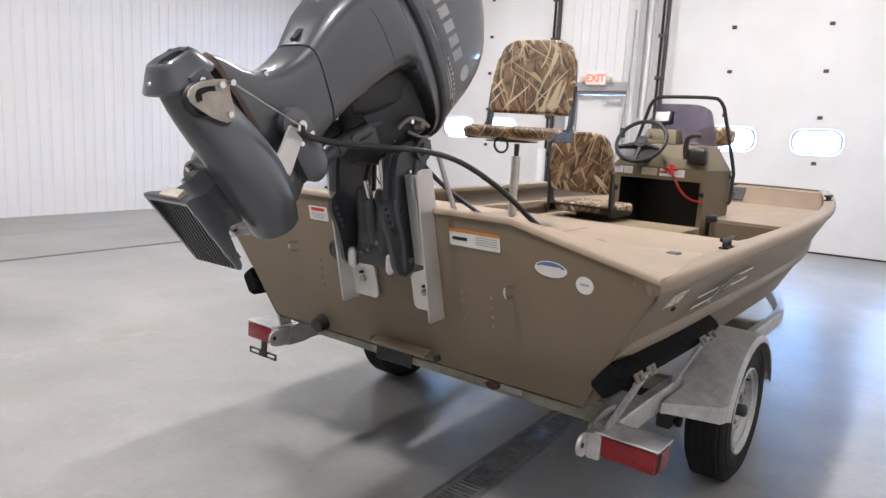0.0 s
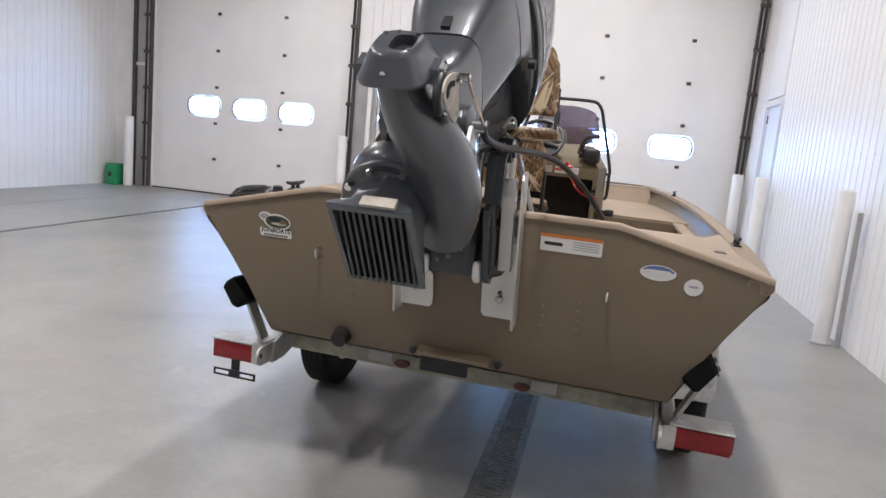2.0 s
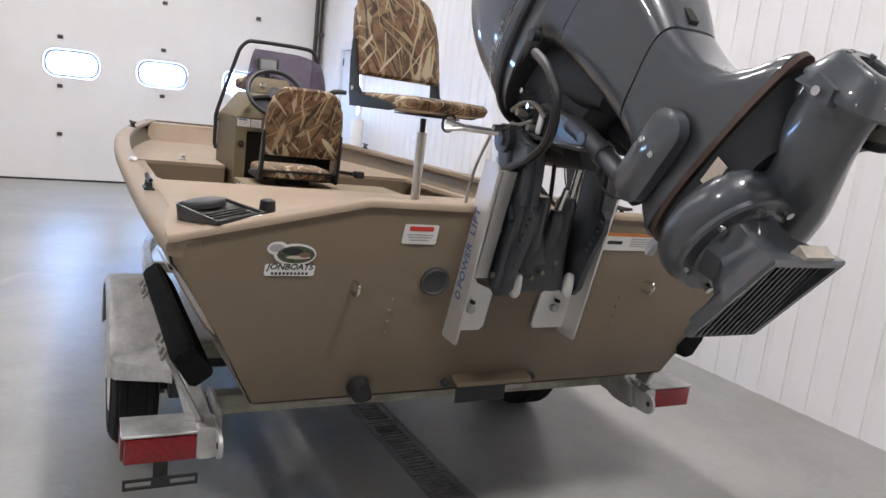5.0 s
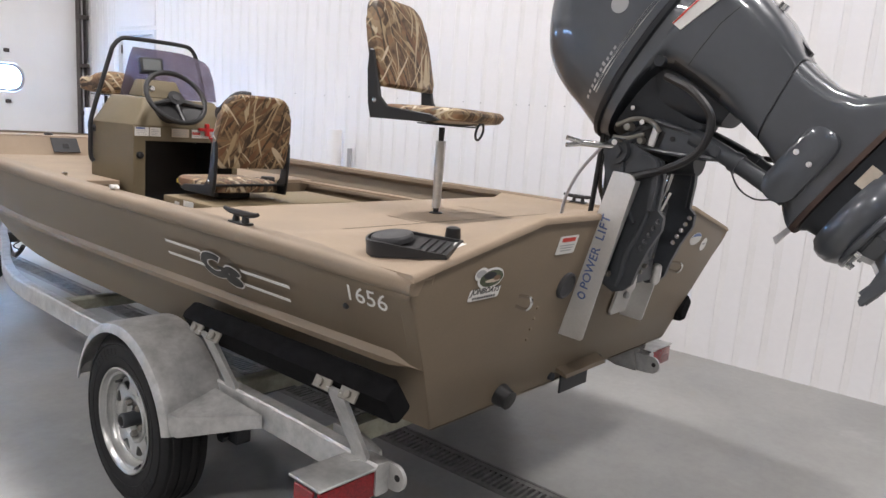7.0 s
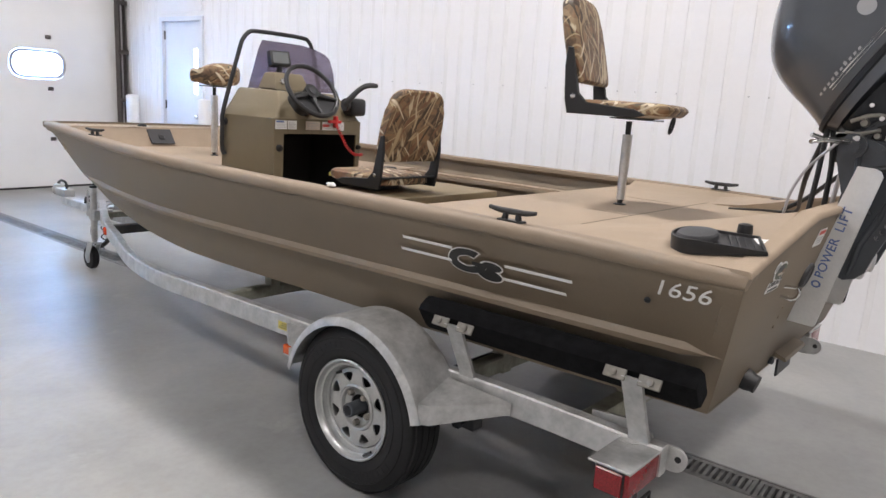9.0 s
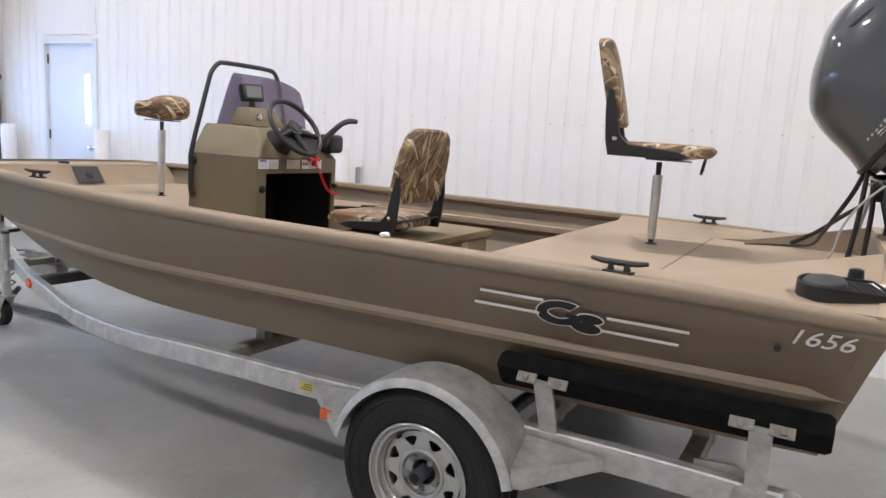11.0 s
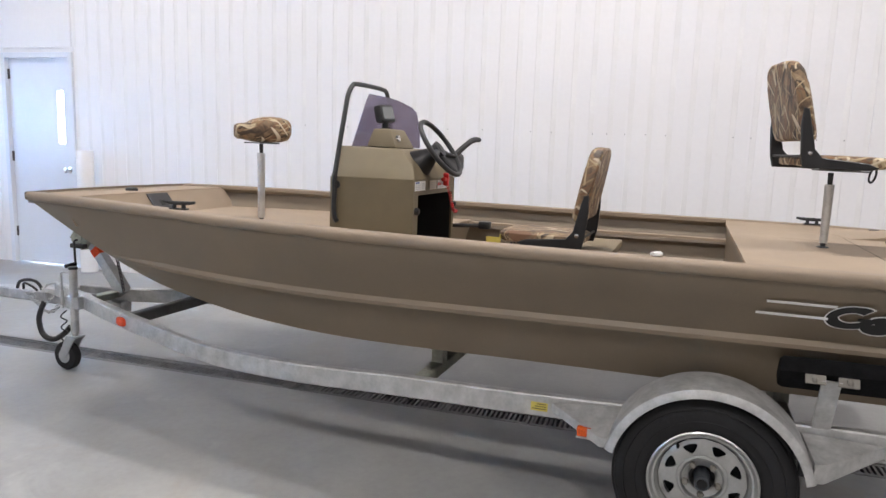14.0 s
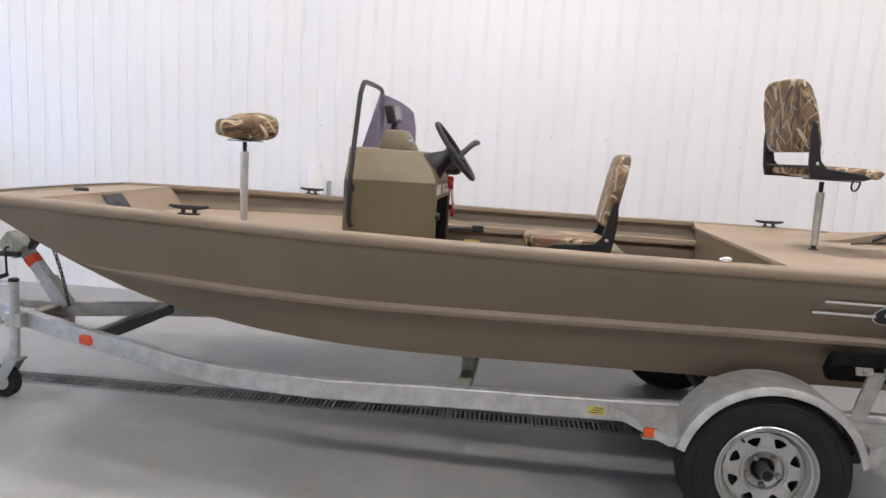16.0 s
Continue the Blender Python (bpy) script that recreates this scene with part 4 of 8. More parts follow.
bm = bmesh.new()
ys = [0.05, 0.25, 0.45, 0.7, 0.95, 1.215]
rings(bm, [[(-dw(y), y, station(y)[1] - 0.006), (-dw(y), y, 1.070), (dw(y), y, 1.070), (dw(y), y, station(y)[1] - 0.006), (dw(y) - 0.035, y, station(y)[1] - 0.006), (dw(y) - 0.10, y, 1.086), (0.10 - dw(y), y, 1.086), (0.035 - dw(y), y, station(y)[1] - 0.006)] for y in ys])
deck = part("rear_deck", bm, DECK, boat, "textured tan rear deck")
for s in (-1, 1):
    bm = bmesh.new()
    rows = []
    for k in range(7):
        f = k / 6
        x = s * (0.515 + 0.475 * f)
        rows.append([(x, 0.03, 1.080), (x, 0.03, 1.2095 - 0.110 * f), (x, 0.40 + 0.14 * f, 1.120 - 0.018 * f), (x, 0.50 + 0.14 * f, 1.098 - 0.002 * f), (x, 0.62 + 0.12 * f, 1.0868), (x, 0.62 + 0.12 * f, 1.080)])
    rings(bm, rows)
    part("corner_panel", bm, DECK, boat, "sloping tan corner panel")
for x0, x1, y0, y1 in ((-0.65, 0.55, 0.653, 0.6565), (-0.2625, -0.2595, 0.657, 0.838), (0.3185, 0.3215, 0.74, 0.98), (-0.655, -0.652, 0.43, 0.47)):
    part("seam", boxm(x0, x1, y0, y1, 1.0862, 1.0868), SEAM, deck, "dark lid seam", smooth=0)
bm = bmesh.new()
prism(bm, [(-0.755, 0.655), (0.755, 0.655), (0.835, 0.82), (0.945, 1.069), (-0.945, 1.069), (-0.835, 0.82)], "y", 1.19, 1.21)
part("bulkhead", bm, HULL, boat)

# cockpit floor and front deck
bm = bmesh.new()
rings(bm, [[(-0.765, y, 0.662), (0.765, y, 0.662)] for y in (1.2, 2.0, 2.85)], False, False)
rings(bm, [[(-0.40, y, 0.662), (0.40, y, 0.662)] for y in (2.85, 3.25)], False, False)
part("cockpit_floor", bm, DECK, boat)
FD = 1.005


def deck_x(y):
    return hull_x(y, FD) - 0.022


bm = bmesh.new()
ys = [3.205, 3.4, 3.7, 4.0, 4.3, 4.62]
rings(bm, [[(-deck_x(y), y, FD), (-deck_x(y), y, FD - 0.02), (deck_x(y), y, FD - 0.02), (deck_x(y), y, FD)] for y in ys])
part("front_deck", bm, DECK, boat, "textured tan casting deck")
for s, xi in ((-1, 0.386), (1, 0.327)):
    bm = bmesh.new()
    prism(bm, [(s * xi, 0.64), (s * 0.735, 0.64), (s * 0.815, 0.82), (s * 0.915, FD - 0.021), (s * xi, FD - 0.021)], "y", 2.84, 2.86)
    part("bulkhead", bm, HULL, boat)
    bm = bmesh.new()
    rings(bm, [[(s * xi, y, FD), (s * xi, y, FD - 0.02), (s * deck_x(y), y, FD - 0.02), (s * deck_x(y), y, FD)] for y in (2.84, 3.0, 3.205)])
    part("side_deck", bm, DECK, boat)
bm = bmesh.new()
rings(bm, [[(-(station(y)[0] - 0.05), y, 1.140), (station(y)[0] - 0.05, y, 1.140)] for y in (4.68, 4.8, 4.95)], False, False)
rings(bm, [[place(x * 0.66, 4.94, 1.1402) for x in np.linspace(-1, 1, 13)], [place(x * 0.66, 4.9, 1.1402) for x in np.linspace(-1, 1, 13)]], False, False)
part("bow_deck", bm, DECK, boat, "textured tan bow deck")
bm = bmesh.new()
rings(bm, [[(-0.72, 4.58, FD - 0.02), (0.72, 4.58, FD - 0.02)], [(-0.70, 4.685, 1.140), (0.70, 4.685, 1.140)]], False, False)
bulk = part("bow_bulkhead", bm, DECK, boat)
vm = Matrix.Translation((0.003, 4.632, 1.076)) @ Matrix.Rotation(radians(-38), 4, "X")
vent = part("hatch_plate", boxm(-0.095, 0.095, -0.006, 0.0, -0.065, 0.065, 0.002, 1, m=vm), DARKGREY, bulk, "dark grey hatch plate with a latch")
part("latch", boxm(-0.022, 0.022, -0.012, -0.0065, -0.03, 0.01, 0.002, 1, m=vm), BLACK, vent)

# cleats
def cleat(x, y, z, turn=0):
    c = part_group = bmesh.new()
    m = pose(x, y, z, 0, 0, turn)
    tube(c, [m @ Vector((0, -0.085, 0.036)), m @ Vector((0, -0.05, 0.031)), m @ Vector((0, 0, 0.030)), m @ Vector((0, 0.05, 0.031)), m @ Vector((0, 0.085, 0.036))], [0.006, 0.009, 0.010, 0.009, 0.006], 8, 3)
    for s in (-1, 1):
        cyl(c, m @ Vector((0, s * 0.026, 0.0)), m @ Vector((0, s * 0.022, 0.03)), 0.012, 0.008, 8)
    box(c, -0.016, 0.016, -0.045, 0.045, -0.001, 0.006, 0.002, 1, m=m)
    return part("cleat", c, BLACK, boat, "black dock cleat")


for cx, cy, cz, ct in ((-0.985, 0.71, 1.114, 0), (0.972, 0.745, 1.114, 0), (-0.872, 3.76, 1.142, 9), (0.872, 3.76, 1.142, -9)):
    cleat(cx, cy, cz, ct)

bm = bmesh.new()
rings(bm, [[(-0.045 + rx * math.cos(2 * math.pi * k / 20), 4.825 + ry * math.sin(2 * math.pi * k / 20), z) for k in range(20)] for rx, ry, z in ((0.030, 0.045, 1.140), (0.030, 0.045, 1.150), (0.024, 0.038, 1.158), (0.010, 0.020, 1.162))])
part("bow_light", bm, BLACK, boat, "low black bow light fitting")

# writing and marks on the sides; the maker's mark is only shapes
def on_side(y, z, s=-1):
    """A pose on the hull side: x along the side, y up, z out."""
    yy = max(0.02, y - (1.1 - z) * RAKE * max(0.0, 1.0 - y / 1.2))
    g, zg, st, zs, c, zc = station(yy)
    k = (z - zs) / (zg - 0.062 - zs)
    x = st + 0.002 + (g - 0.016 - st - 0.002) * k
    up = Vector((g - 0.016 - st, 0, zg - 0.062 - zs)).normalized()
    up.x *= s
    along = Vector((0, s, 0))
    out = along.cross(up)
    return Matrix.Translation(Vector((s * x, y, z)) + out * 0.0042) @ Matrix((along, up, out)).transposed().to_4x4()


for s in (-1, 1):
    for (ya, yb, z) in ((1.155, 0.935, 0.994), (1.185, 0.955, 0.945), (0.735, 0.495, 0.968), (0.755, 0.525, 0.919)):
        bm = bmesh.new()
        L = ya - yb
        box(bm, -L / 2, L / 2, -0.0055, 0.0055, -0.0003, 0.0008, m=on_side((ya + yb) / 2, z, s))
        part("stripe", bm, STICKER, hull, "white pinstripe decal")
    # the maker's emblem: an open leaning ring and a pair of stacked lobes, black with white edges
    for mt, grow, dz in ((STICKER, 0.0055, 0.0), (STICK_BLACK, 0.0, 0.0009)):
        bm = bmesh.new()
        M = on_side(0.884, 0.958, s)
        th, n = 0.0205 + grow, 30
        a0, a1 = 52 - grow * 900, 352 + grow * 900
        vv = []
        for k in range(n + 1):
            a = radians(a0 + (a1 - a0) * k / n)
            wide = th * (0.82 + 0.25 * abs(math.cos(a)))
            vv.append([bm.verts.new(M @ Vector((math.cos(a) * (0.060 + d) + 0.30 * math.sin(a) * (0.038 + d), math.sin(a) * (0.038 + d), 0.0006 + dz))) for d in (-wide * 0.8, wide * 0.8)])
        for a, b in zip(vv, vv[1:]):
            bm.faces.new((a[0], a[1], b[1], b[0]))
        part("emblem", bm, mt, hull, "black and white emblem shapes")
        M = on_side(0.800, 0.936, s)
        bm = bmesh.new()
        for cx, cy, rx, ry, e in ((0.012, 0.021, 0.040, 0.019, 0.0), (-0.004, -0.018, 0.047, 0.024, 0.0002)):
            f = bm.faces.new([bm.verts.new(M @ Vector((cx + (rx + grow) * math.cos(2 * math.pi * k / 24), cy + (ry + grow) * math.sin(2 * math.pi * k / 24), 0.0008 + dz + e))) for k in range(24)])
        part("emblem", bm, mt, hull, "black and white emblem shapes")
    bm = bmesh.new()
    M = on_side(0.836, 0.955, s)
    box(bm, -0.030, 0.012, -0.009, 0.006, 0.0017, 0.0024, m=M)
    part("emblem", bm, STICK_BLACK, hull)
    lettering("model_number", "1656", 0.079, STICKER, on_side(0.170, 1.017, s) @ Matrix.Translation((0, 0, 0.005)), hull, 0.0004, 0.0, 0.34)
    bm = bmesh.new()
    m = on_side(0.266, 0.967, s)
    lathe_pts = [[m @ Vector((math.cos(a) * r, math.sin(a) * r, h)) for a in [2 * math.pi * k / 14 for k in range(14)]] for r, h in ((0.009, -0.002), (0.009, 0.004), (0.005, 0.007))]
    rings(bm, lathe_pts)
    part("vent_fitting", bm, MOTOR_DARK, hull)

# transom fittings and decals
def tr_y(z):
    return (1.1 - z) * RAKE


TRM = math.degrees(math.atan(RAKE))


def on_transom(x, z, lift=0.002):
    """A pose on the transom's face: x to starboard, y up, z out aft."""
    return pose(x, tr_y(z) - lift, z, 90 + TRM, 0, 0)


def decal(x, z, w, h, mt, lift=0.0015, r=0.006, name="decal", label=""):
    bm = bmesh.new()
    prism(bm, rounded(-w / 2, w / 2, -h / 2, h / 2, r, 4), "z", 0, 0.0006)
    bmesh.ops.transform(bm, matrix=on_transom(x, z, lift), verts=bm.verts)
    return part(name, bm, mt, transom, label)


decal(-0.36, 1.126, 0.102, 0.058, STICKER, name="warning_label", label="white warning label with a red bar")
decal(-0.36, 1.142, 0.072, 0.013, STICK_RED, 0.0025, 0.003)
for k, zz in enumerate((1.125, 1.117, 1.109)):
    decal(-0.36, zz, 0.078 - 0.01 * k, 0.003, GREYTEXT, 0.0025, 0.001)
decal(0.372, 1.125, 0.20, 0.060, STICKER, name="capacity_label", label="white label with an orange band")
decal(0.372, 1.149, 0.198, 0.011, STICK_ORANGE, 0.0025, 0.002)
decal(0.315, 1.122, 0.060, 0.012, STICK_BLACK, 0.0025, 0.005)
for k in range(4):
    decal(0.42, 1.135 - k * 0.008, 0.085, 0.003, GREYTEXT, 0.0025, 0.001)
def oval(x, z, w, h, mt, lift, name="decal", label="", n=28, lo=0.0, hi=360.0):
    bm = bmesh.new()
    prism(bm, [(w / 2 * math.cos(radians(lo + (hi - lo) * k / n)), h / 2 * math.sin(radians(lo + (hi - lo) * k / n))) for k in range(n)], "z", 0, 0.0006)
    bmesh.ops.transform(bm, matrix=on_transom(x, z, lift), verts=bm.verts)
    return part(name, bm, mt, transom, label)


oval(0.652, 1.072, 0.112, 0.054, STICKER, 0.0015, "oval_decal", "white oval dealer decal with a blue band")
oval(0.652, 1.074, 0.100, 0.044, STICK_BLUE, 0.0025, lo=8, hi=172)
decal(0.652, 1.076, 0.075, 0.012, STICKER, 0.0033, 0.003)
oval(0.765, 1.040, 0.058, 0.058, STICKER, 0.0015, "round_decal", "small round white decal")
decal(0.765, 1.042, 0.030, 0.007, GREYTEXT, 0.0025, 0.003)
# fish decal: white outline, mottled green body with a pale streak, two lines of print
oval(-0.692, 1.060, 0.108, 0.062, STICKER, 0.0015, "fish_decal", "white-edged decal of a green fish above two lines of print")
oval(-0.738, 1.076, 0.052, 0.038, STICKER, 0.0017)
oval(-0.690, 1.060, 0.096, 0.049, STICK_GREEN, 0.0025)
oval(-0.740, 1.077, 0.038, 0.022, GREYTEXT, 0.0024)
oval(-0.700, 1.069, 0.052, 0.020, MOTOR_DARK, 0.0030)
oval(-0.684, 1.053, 0.062, 0.010, CREAM, 0.0034)
oval(-0.668, 1.060, 0.030, 0.014, STICK_BROWN, 0.0037)
decal(-0.700, 1.018, 0.128, 0.034, STICKER, 0.0018)
lettering("decal_lettering", "JONBOATS", 0.0235, STICK_BLACK, on_transom(-0.700, 1.026, 0.0026), transom, 0.0003, 0.0006, 0.2)
for k in range(10):
    decal(-0.744 + 0.0098 * k, 1.008, 0.0065, 0.007, STICK_BLACK, 0.0026, 0.001, "print_bar")


def turned(x, z, profile, mt, name, label=""):
    bm = bmesh.new()
    lathe(bm, [(r, -h) for r, h in profile], (0, 0, 0), "y", 24)
    bmesh.ops.transform(bm, matrix=pose(x, tr_y(z), z, TRM, 0, 0), verts=bm.verts)
    return part(name, bm, mt, transom, label)


turned(-0.283, 0.988, [(0.044, -0.002), (0.044, 0.008), (0.038, 0.012), (0.034, 0.008), (0.005, 0.006)], DARKGREY, "cable_port", "dark round rubber port")
turned(-0.446, 0.648, [(0.036, -0.002), (0.036, 0.010), (0.030, 0.030), (0.030, 0.042), (0.006, 0.044)], BLACK, "drain_fitting", "black through-hull fitting")
for ex_ in (-0.522, 0.506):
    bm = bmesh.new()
    tube(bm, [(ex_, tr_y(0.985) + 0.003, 0.985), (ex_, tr_y(0.985) - 0.035, 0.988), (ex_, tr_y(0.97) - 0.045, 0.970), (ex_, tr_y(0.95) - 0.035, 0.952), (ex_, tr_y(0.95) + 0.003, 0.955)], 0.005, 8, 5)
    part("tie_eye", bm, CHROME, transom, "small steel tie-down eye")
for rx in (-0.40, 0.30, 0.42):
    for k in range(4):
        z = 0.93 - k * 0.035
        b = bmesh.new()
        lathe(b, [(0.006, 0.001), (0.005, -0.003), (0.001, -0.004)], (rx, tr_y(z), z), "y", 8)
        part("rivet", b, HULL, transom)
# folded bracket at the foot of the transom
bm = bmesh.new()
prism(bm, [(tr_y(0.66) + 0.002, 0.668), (tr_y(0.66) - 0.040, 0.652), (tr_y(0.66) - 0.044, 0.640), (tr_y(0.66) - 0.036, 0.640), (tr_y(0.66) + 0.002, 0.652)], "x", -0.135, 0.135)
part("guard_lip", bm, HULL, transom, "folded tan guard plate")
# thin dark sheet standing in for the shade below the guard lip
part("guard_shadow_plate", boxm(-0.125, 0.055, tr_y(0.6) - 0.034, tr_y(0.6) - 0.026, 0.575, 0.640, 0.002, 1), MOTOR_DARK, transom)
for rx in (-0.16, 0.16):
    b = bmesh.new()
    lathe(b, [(0.014, 0.002), (0.014, -0.012), (0.007, -0.016)], (rx, tr_y(0.64), 0.64), "y", 8)
    part("bolt", b, MOTOR_DARK, transom)

# rod holders along the starboard inner side, label
bm = bmesh.new()
rings(bm, [[(station(y)[0] - 0.17, y, 1.00), (station(y)[0] - 0.10, y, 1.00), (station(y)[0] - 0.10, y, 0.985), (station(y)[0] - 0.17, y, 0.985)] for y in (1.21, 1.7, 2.2, 2.83)])
part("side_shelf", bm, DECK, boat)
part("side_shelf", boxm(-0.91, -0.85, 1.21, 2.83, 0.985, 1.0), DECK, boat)
part("yellow_label", boxm(0.855, 0.857, 2.60, 2.70, 0.87, 0.91), STICK_YELLOW, boat, "yellow caution label on the inner side")

# ---- the trailer ----
trailer = thing("boat_trailer", (0, 2.4, 0), "galvanised steel boat trailer with single axle, carrying the boat", "boat trailer", m=BOAT)

RAIL = [(0.846, 0.20, 0.474), (0.846, 0.7, 0.480), (0.846, 1.3, 0.466), (0.846, 1.7, 0.448), (0.842, 2.1, 0.434), (0.828, 2.6, 0.420), (0.785, 3.2, 0.389), (0.675, 3.75, 0.371), (0.545, 4.2, 0.396), (0.455, 4.53, 0.418), (0.32, 4.9, 0.436), (0.10, 5.42, 0.445)]


# the starboard rail turns in earlier and meets the port one beside the winch post
RAIL_FRONT = [(0.630, 3.75, 0.371), (0.430, 4.2, 0.396), (0.250, 4.53, 0.416), (0.030, 4.95, 0.430), (-0.055, 5.26, 0.438)]


def beam(bm, pts, w, h, n=6):
    """A rectangular tube kept upright along a curve."""
    p = spline(pts, n)
    loops = []
    b = min(w, h) * 0.12
    for i, c in enumerate(p):
        t = (p[min(i + 1, len(p) - 1)] - p[max(i - 1, 0)])
        sd = Vector((t.y, -t.x, 0)).normalized()
        up = Vector((0, 0, 1))
        lp = []
        for dx, dz in ((w / 2, h / 2 - b), (w / 2 - b, h / 2), (-w / 2 + b, h / 2), (-w / 2, h / 2 - b), (-w / 2, -h / 2 + b), (-w / 2 + b, -h / 2), (w / 2 - b, -h / 2), (w / 2, -h / 2 + b)):
            lp.append(c + sd * dx + up * dz)
        loops.append(lp)
    return rings(bm, loops)


for s in (-1, 1):
    bm = bmesh.new()
    beam(bm, [(s * x, y, z) for x, y, z in (RAIL if s < 0 else RAIL[:7] + RAIL_FRONT)], 0.052, 0.092 if s < 0 else 0.088)
    part("side_rail", bm, GALV, trailer, "galvanised side rail curving to the tongue")

# cross members
bm = bmesh.new()
box(bm, -0.835, 0.835, 0.452, 0.512, 0.438, 0.506, 0.008, 2)
rear = part("rear_cross_member", bm, GALV_OLD, trailer, "weathered rear cross member")
for x0, x1 in ((-0.435, -0.325), (0.30, 0.41)):
    part("plate", boxm(x0, x1, 0.444, 0.4515, 0.458, 0.503, 0.002, 1), GREYTRIM, rear, "grey bunk plate")
for x in (-0.275, 0.262):
    bm = bmesh.new()
    prism(bm, [(x + 0.036 * math.cos(2 * math.pi * k / 20), 0.466 + 0.017 * math.sin(2 * math.pi * k / 20)) for k in range(20)], "y", 0.440, 0.4515)
    part("marker_reflector", bm, lens("dark_red_marker", (0.10, 0.006, 0.008)), rear, "small oval dark red marker")
for s in (-1, 1):
    bm = bmesh.new()
    prism(bm, [(0.24, 0.435), (0.34, 0.435), (0.46, 0.47), (0.46, 0.535), (0.34, 0.545), (0.26, 0.52)], "x", s * 0.80 - 0.006, s * 0.80 + 0.006)
    part("end_gusset", bm, GALV, trailer)
    bm = bmesh.new()
    prism(bm, [(0.180 + 0.038 * math.cos(a), 0.476 + 0.038 * math.sin(a)) for a in [radians(90 + 180 * k / 10) for k in range(11)]] + [(0.30, 0.438), (0.30, 0.514)], "x", s * 0.815 - 0.006, s * 0.815 + 0.006)
    ear = part("rail_end_ear", bm, GALV, trailer)
    bm = bmesh.new()
    lathe(bm, [(0.010, -0.0075), (0.010, 0.0075)], (s * 0.815, 0.168, 0.480), "x", 12)
    part("hole", bm, PIT, ear)
bm = bmesh.new()
beam(bm, [(-0.82, 2.53, 0.425), (0, 2.53, 0.42), (0.82, 2.53, 0.425)], 0.06, 0.06)
part("cross_member", bm, GALV_OLD, trailer, "dull olive-grey cross member")
# fore cross member, darkened by colour as if shaded by the hull
bm = bmesh.new()
beam(bm, [(-0.47, 4.47, 0.425), (0, 4.45, 0.428), (0.27, 4.46, 0.422)], 0.06, 0.065)
part("cross_member", bm, DARKGALV, trailer, "fore cross member, coloured dark for the shade under the bow")
bm = bmesh.new()
beam(bm, [(-0.27, 5.00, 0.44), (-0.13, 5.00, 0.44), (0.01, 5.00, 0.44)], 0.07, 0.045)
part("cross_member", bm, GALV_OLD, trailer)
bm = bmesh.new()
beam(bm, [(-0.84, 1.02, 0.46), (0, 1.02, 0.46), (0.84, 1.02, 0.46)], 0.055, 0.07)
part("cross_member", bm, GALV_OLD, trailer)
bm = bmesh.new()
for s in (-1, 1):
    box(bm, s * 0.10 - 0.02, s * 0.10 + 0.02, 2.50, 2.56, 0.42, 0.585)
part("keel_upright", bm, GALV_OLD, trailer)

# carpeted boards under and beside the hull
for s in (-1, 1):
    bm = bmesh.new()
    beam(bm, [(s * 0.50, 0.455, 0.582), (s * 0.50, 1.2, 0.572), (s * 0.50, 2.62, 0.562)], 0.10, 0.036)
    part("bunk_board", bm, CARPET, trailer, "black carpeted bunk board")
    for yb in (0.482, 1.02, 2.53):
        part("bunk_bracket", boxm(s * 0.50 - 0.03, s * 0.50 + 0.03, yb - 0.03, yb + 0.03, 0.42 if yb > 0.5 else 0.507, 0.566, 0.003, 1), GALV_OLD, trailer)
    bm = bmesh.new()
    sec = [(0.968, 0.735), (0.958, 0.757), (0.925, 0.785), (0.908, 0.782), (0.855, 0.690), (0.858, 0.674), (0.898, 0.640), (0.916, 0.645)]
    ys_g = (0.10, 0.115, 0.3, 0.7, 1.07, 1.085)
    loops = []
    for k, y in enumerate(ys_g):
        f = 0.82 if k in (0, len(ys_g) - 1) else 1.0
        loops.append([(s * (0.922 + (x - 0.922) * f), y, 0.741 - 0.016 * y + (z - 0.71) * f * 0.84) for x, z in sec])
    rings(bm, loops)
    guide = part("guide_board", bm, CARPET, trailer, "black carpeted side guide board")
    for yu in (0.275, 0.92):
        bm = bmesh.new()
        rings(bm, [[(s * x, yu + dy, z) for x, dy in ((xx - 0.007, -0.031), (xx + 0.007, -0.031), (xx + 0.007, 0.031), (xx - 0.007, 0.031))] for xx, z in ((0.862, 0.49), (0.866, 0.53), (0.952, 0.70), (0.972, 0.745 - 0.02 * yu))])
        up = part("guide_upright", bm, GALV, trailer)
        M = Matrix.Translation((s * 0.972, yu, 0.746 - 0.020 * yu)) @ Matrix.Rotation(radians(s * -30), 4, "Y")
        for dy in (-0.052, 0.052):
            part("mounting_plate", boxm(-0.004, 0.004, dy - 0.033, dy + 0.033, -0.017, 0.017, 0.002, 1, m=M), PLATE, up)
        for dy in (-0.055, 0.055):
            bm = bmesh.new()
            lathe(bm, [(0.011, -0.002), (0.011, 0.008), (0.005, 0.011)], (0, 0, 0), "x", 8)
            bmesh.ops.transform(bm, matrix=M @ Matrix.Translation((0.004 * s, dy, 0)) @ Matrix.Rotation(0 if s > 0 else math.pi, 4, "Z"), verts=bm.verts)
            part("bolt", bm, PLATE, up)

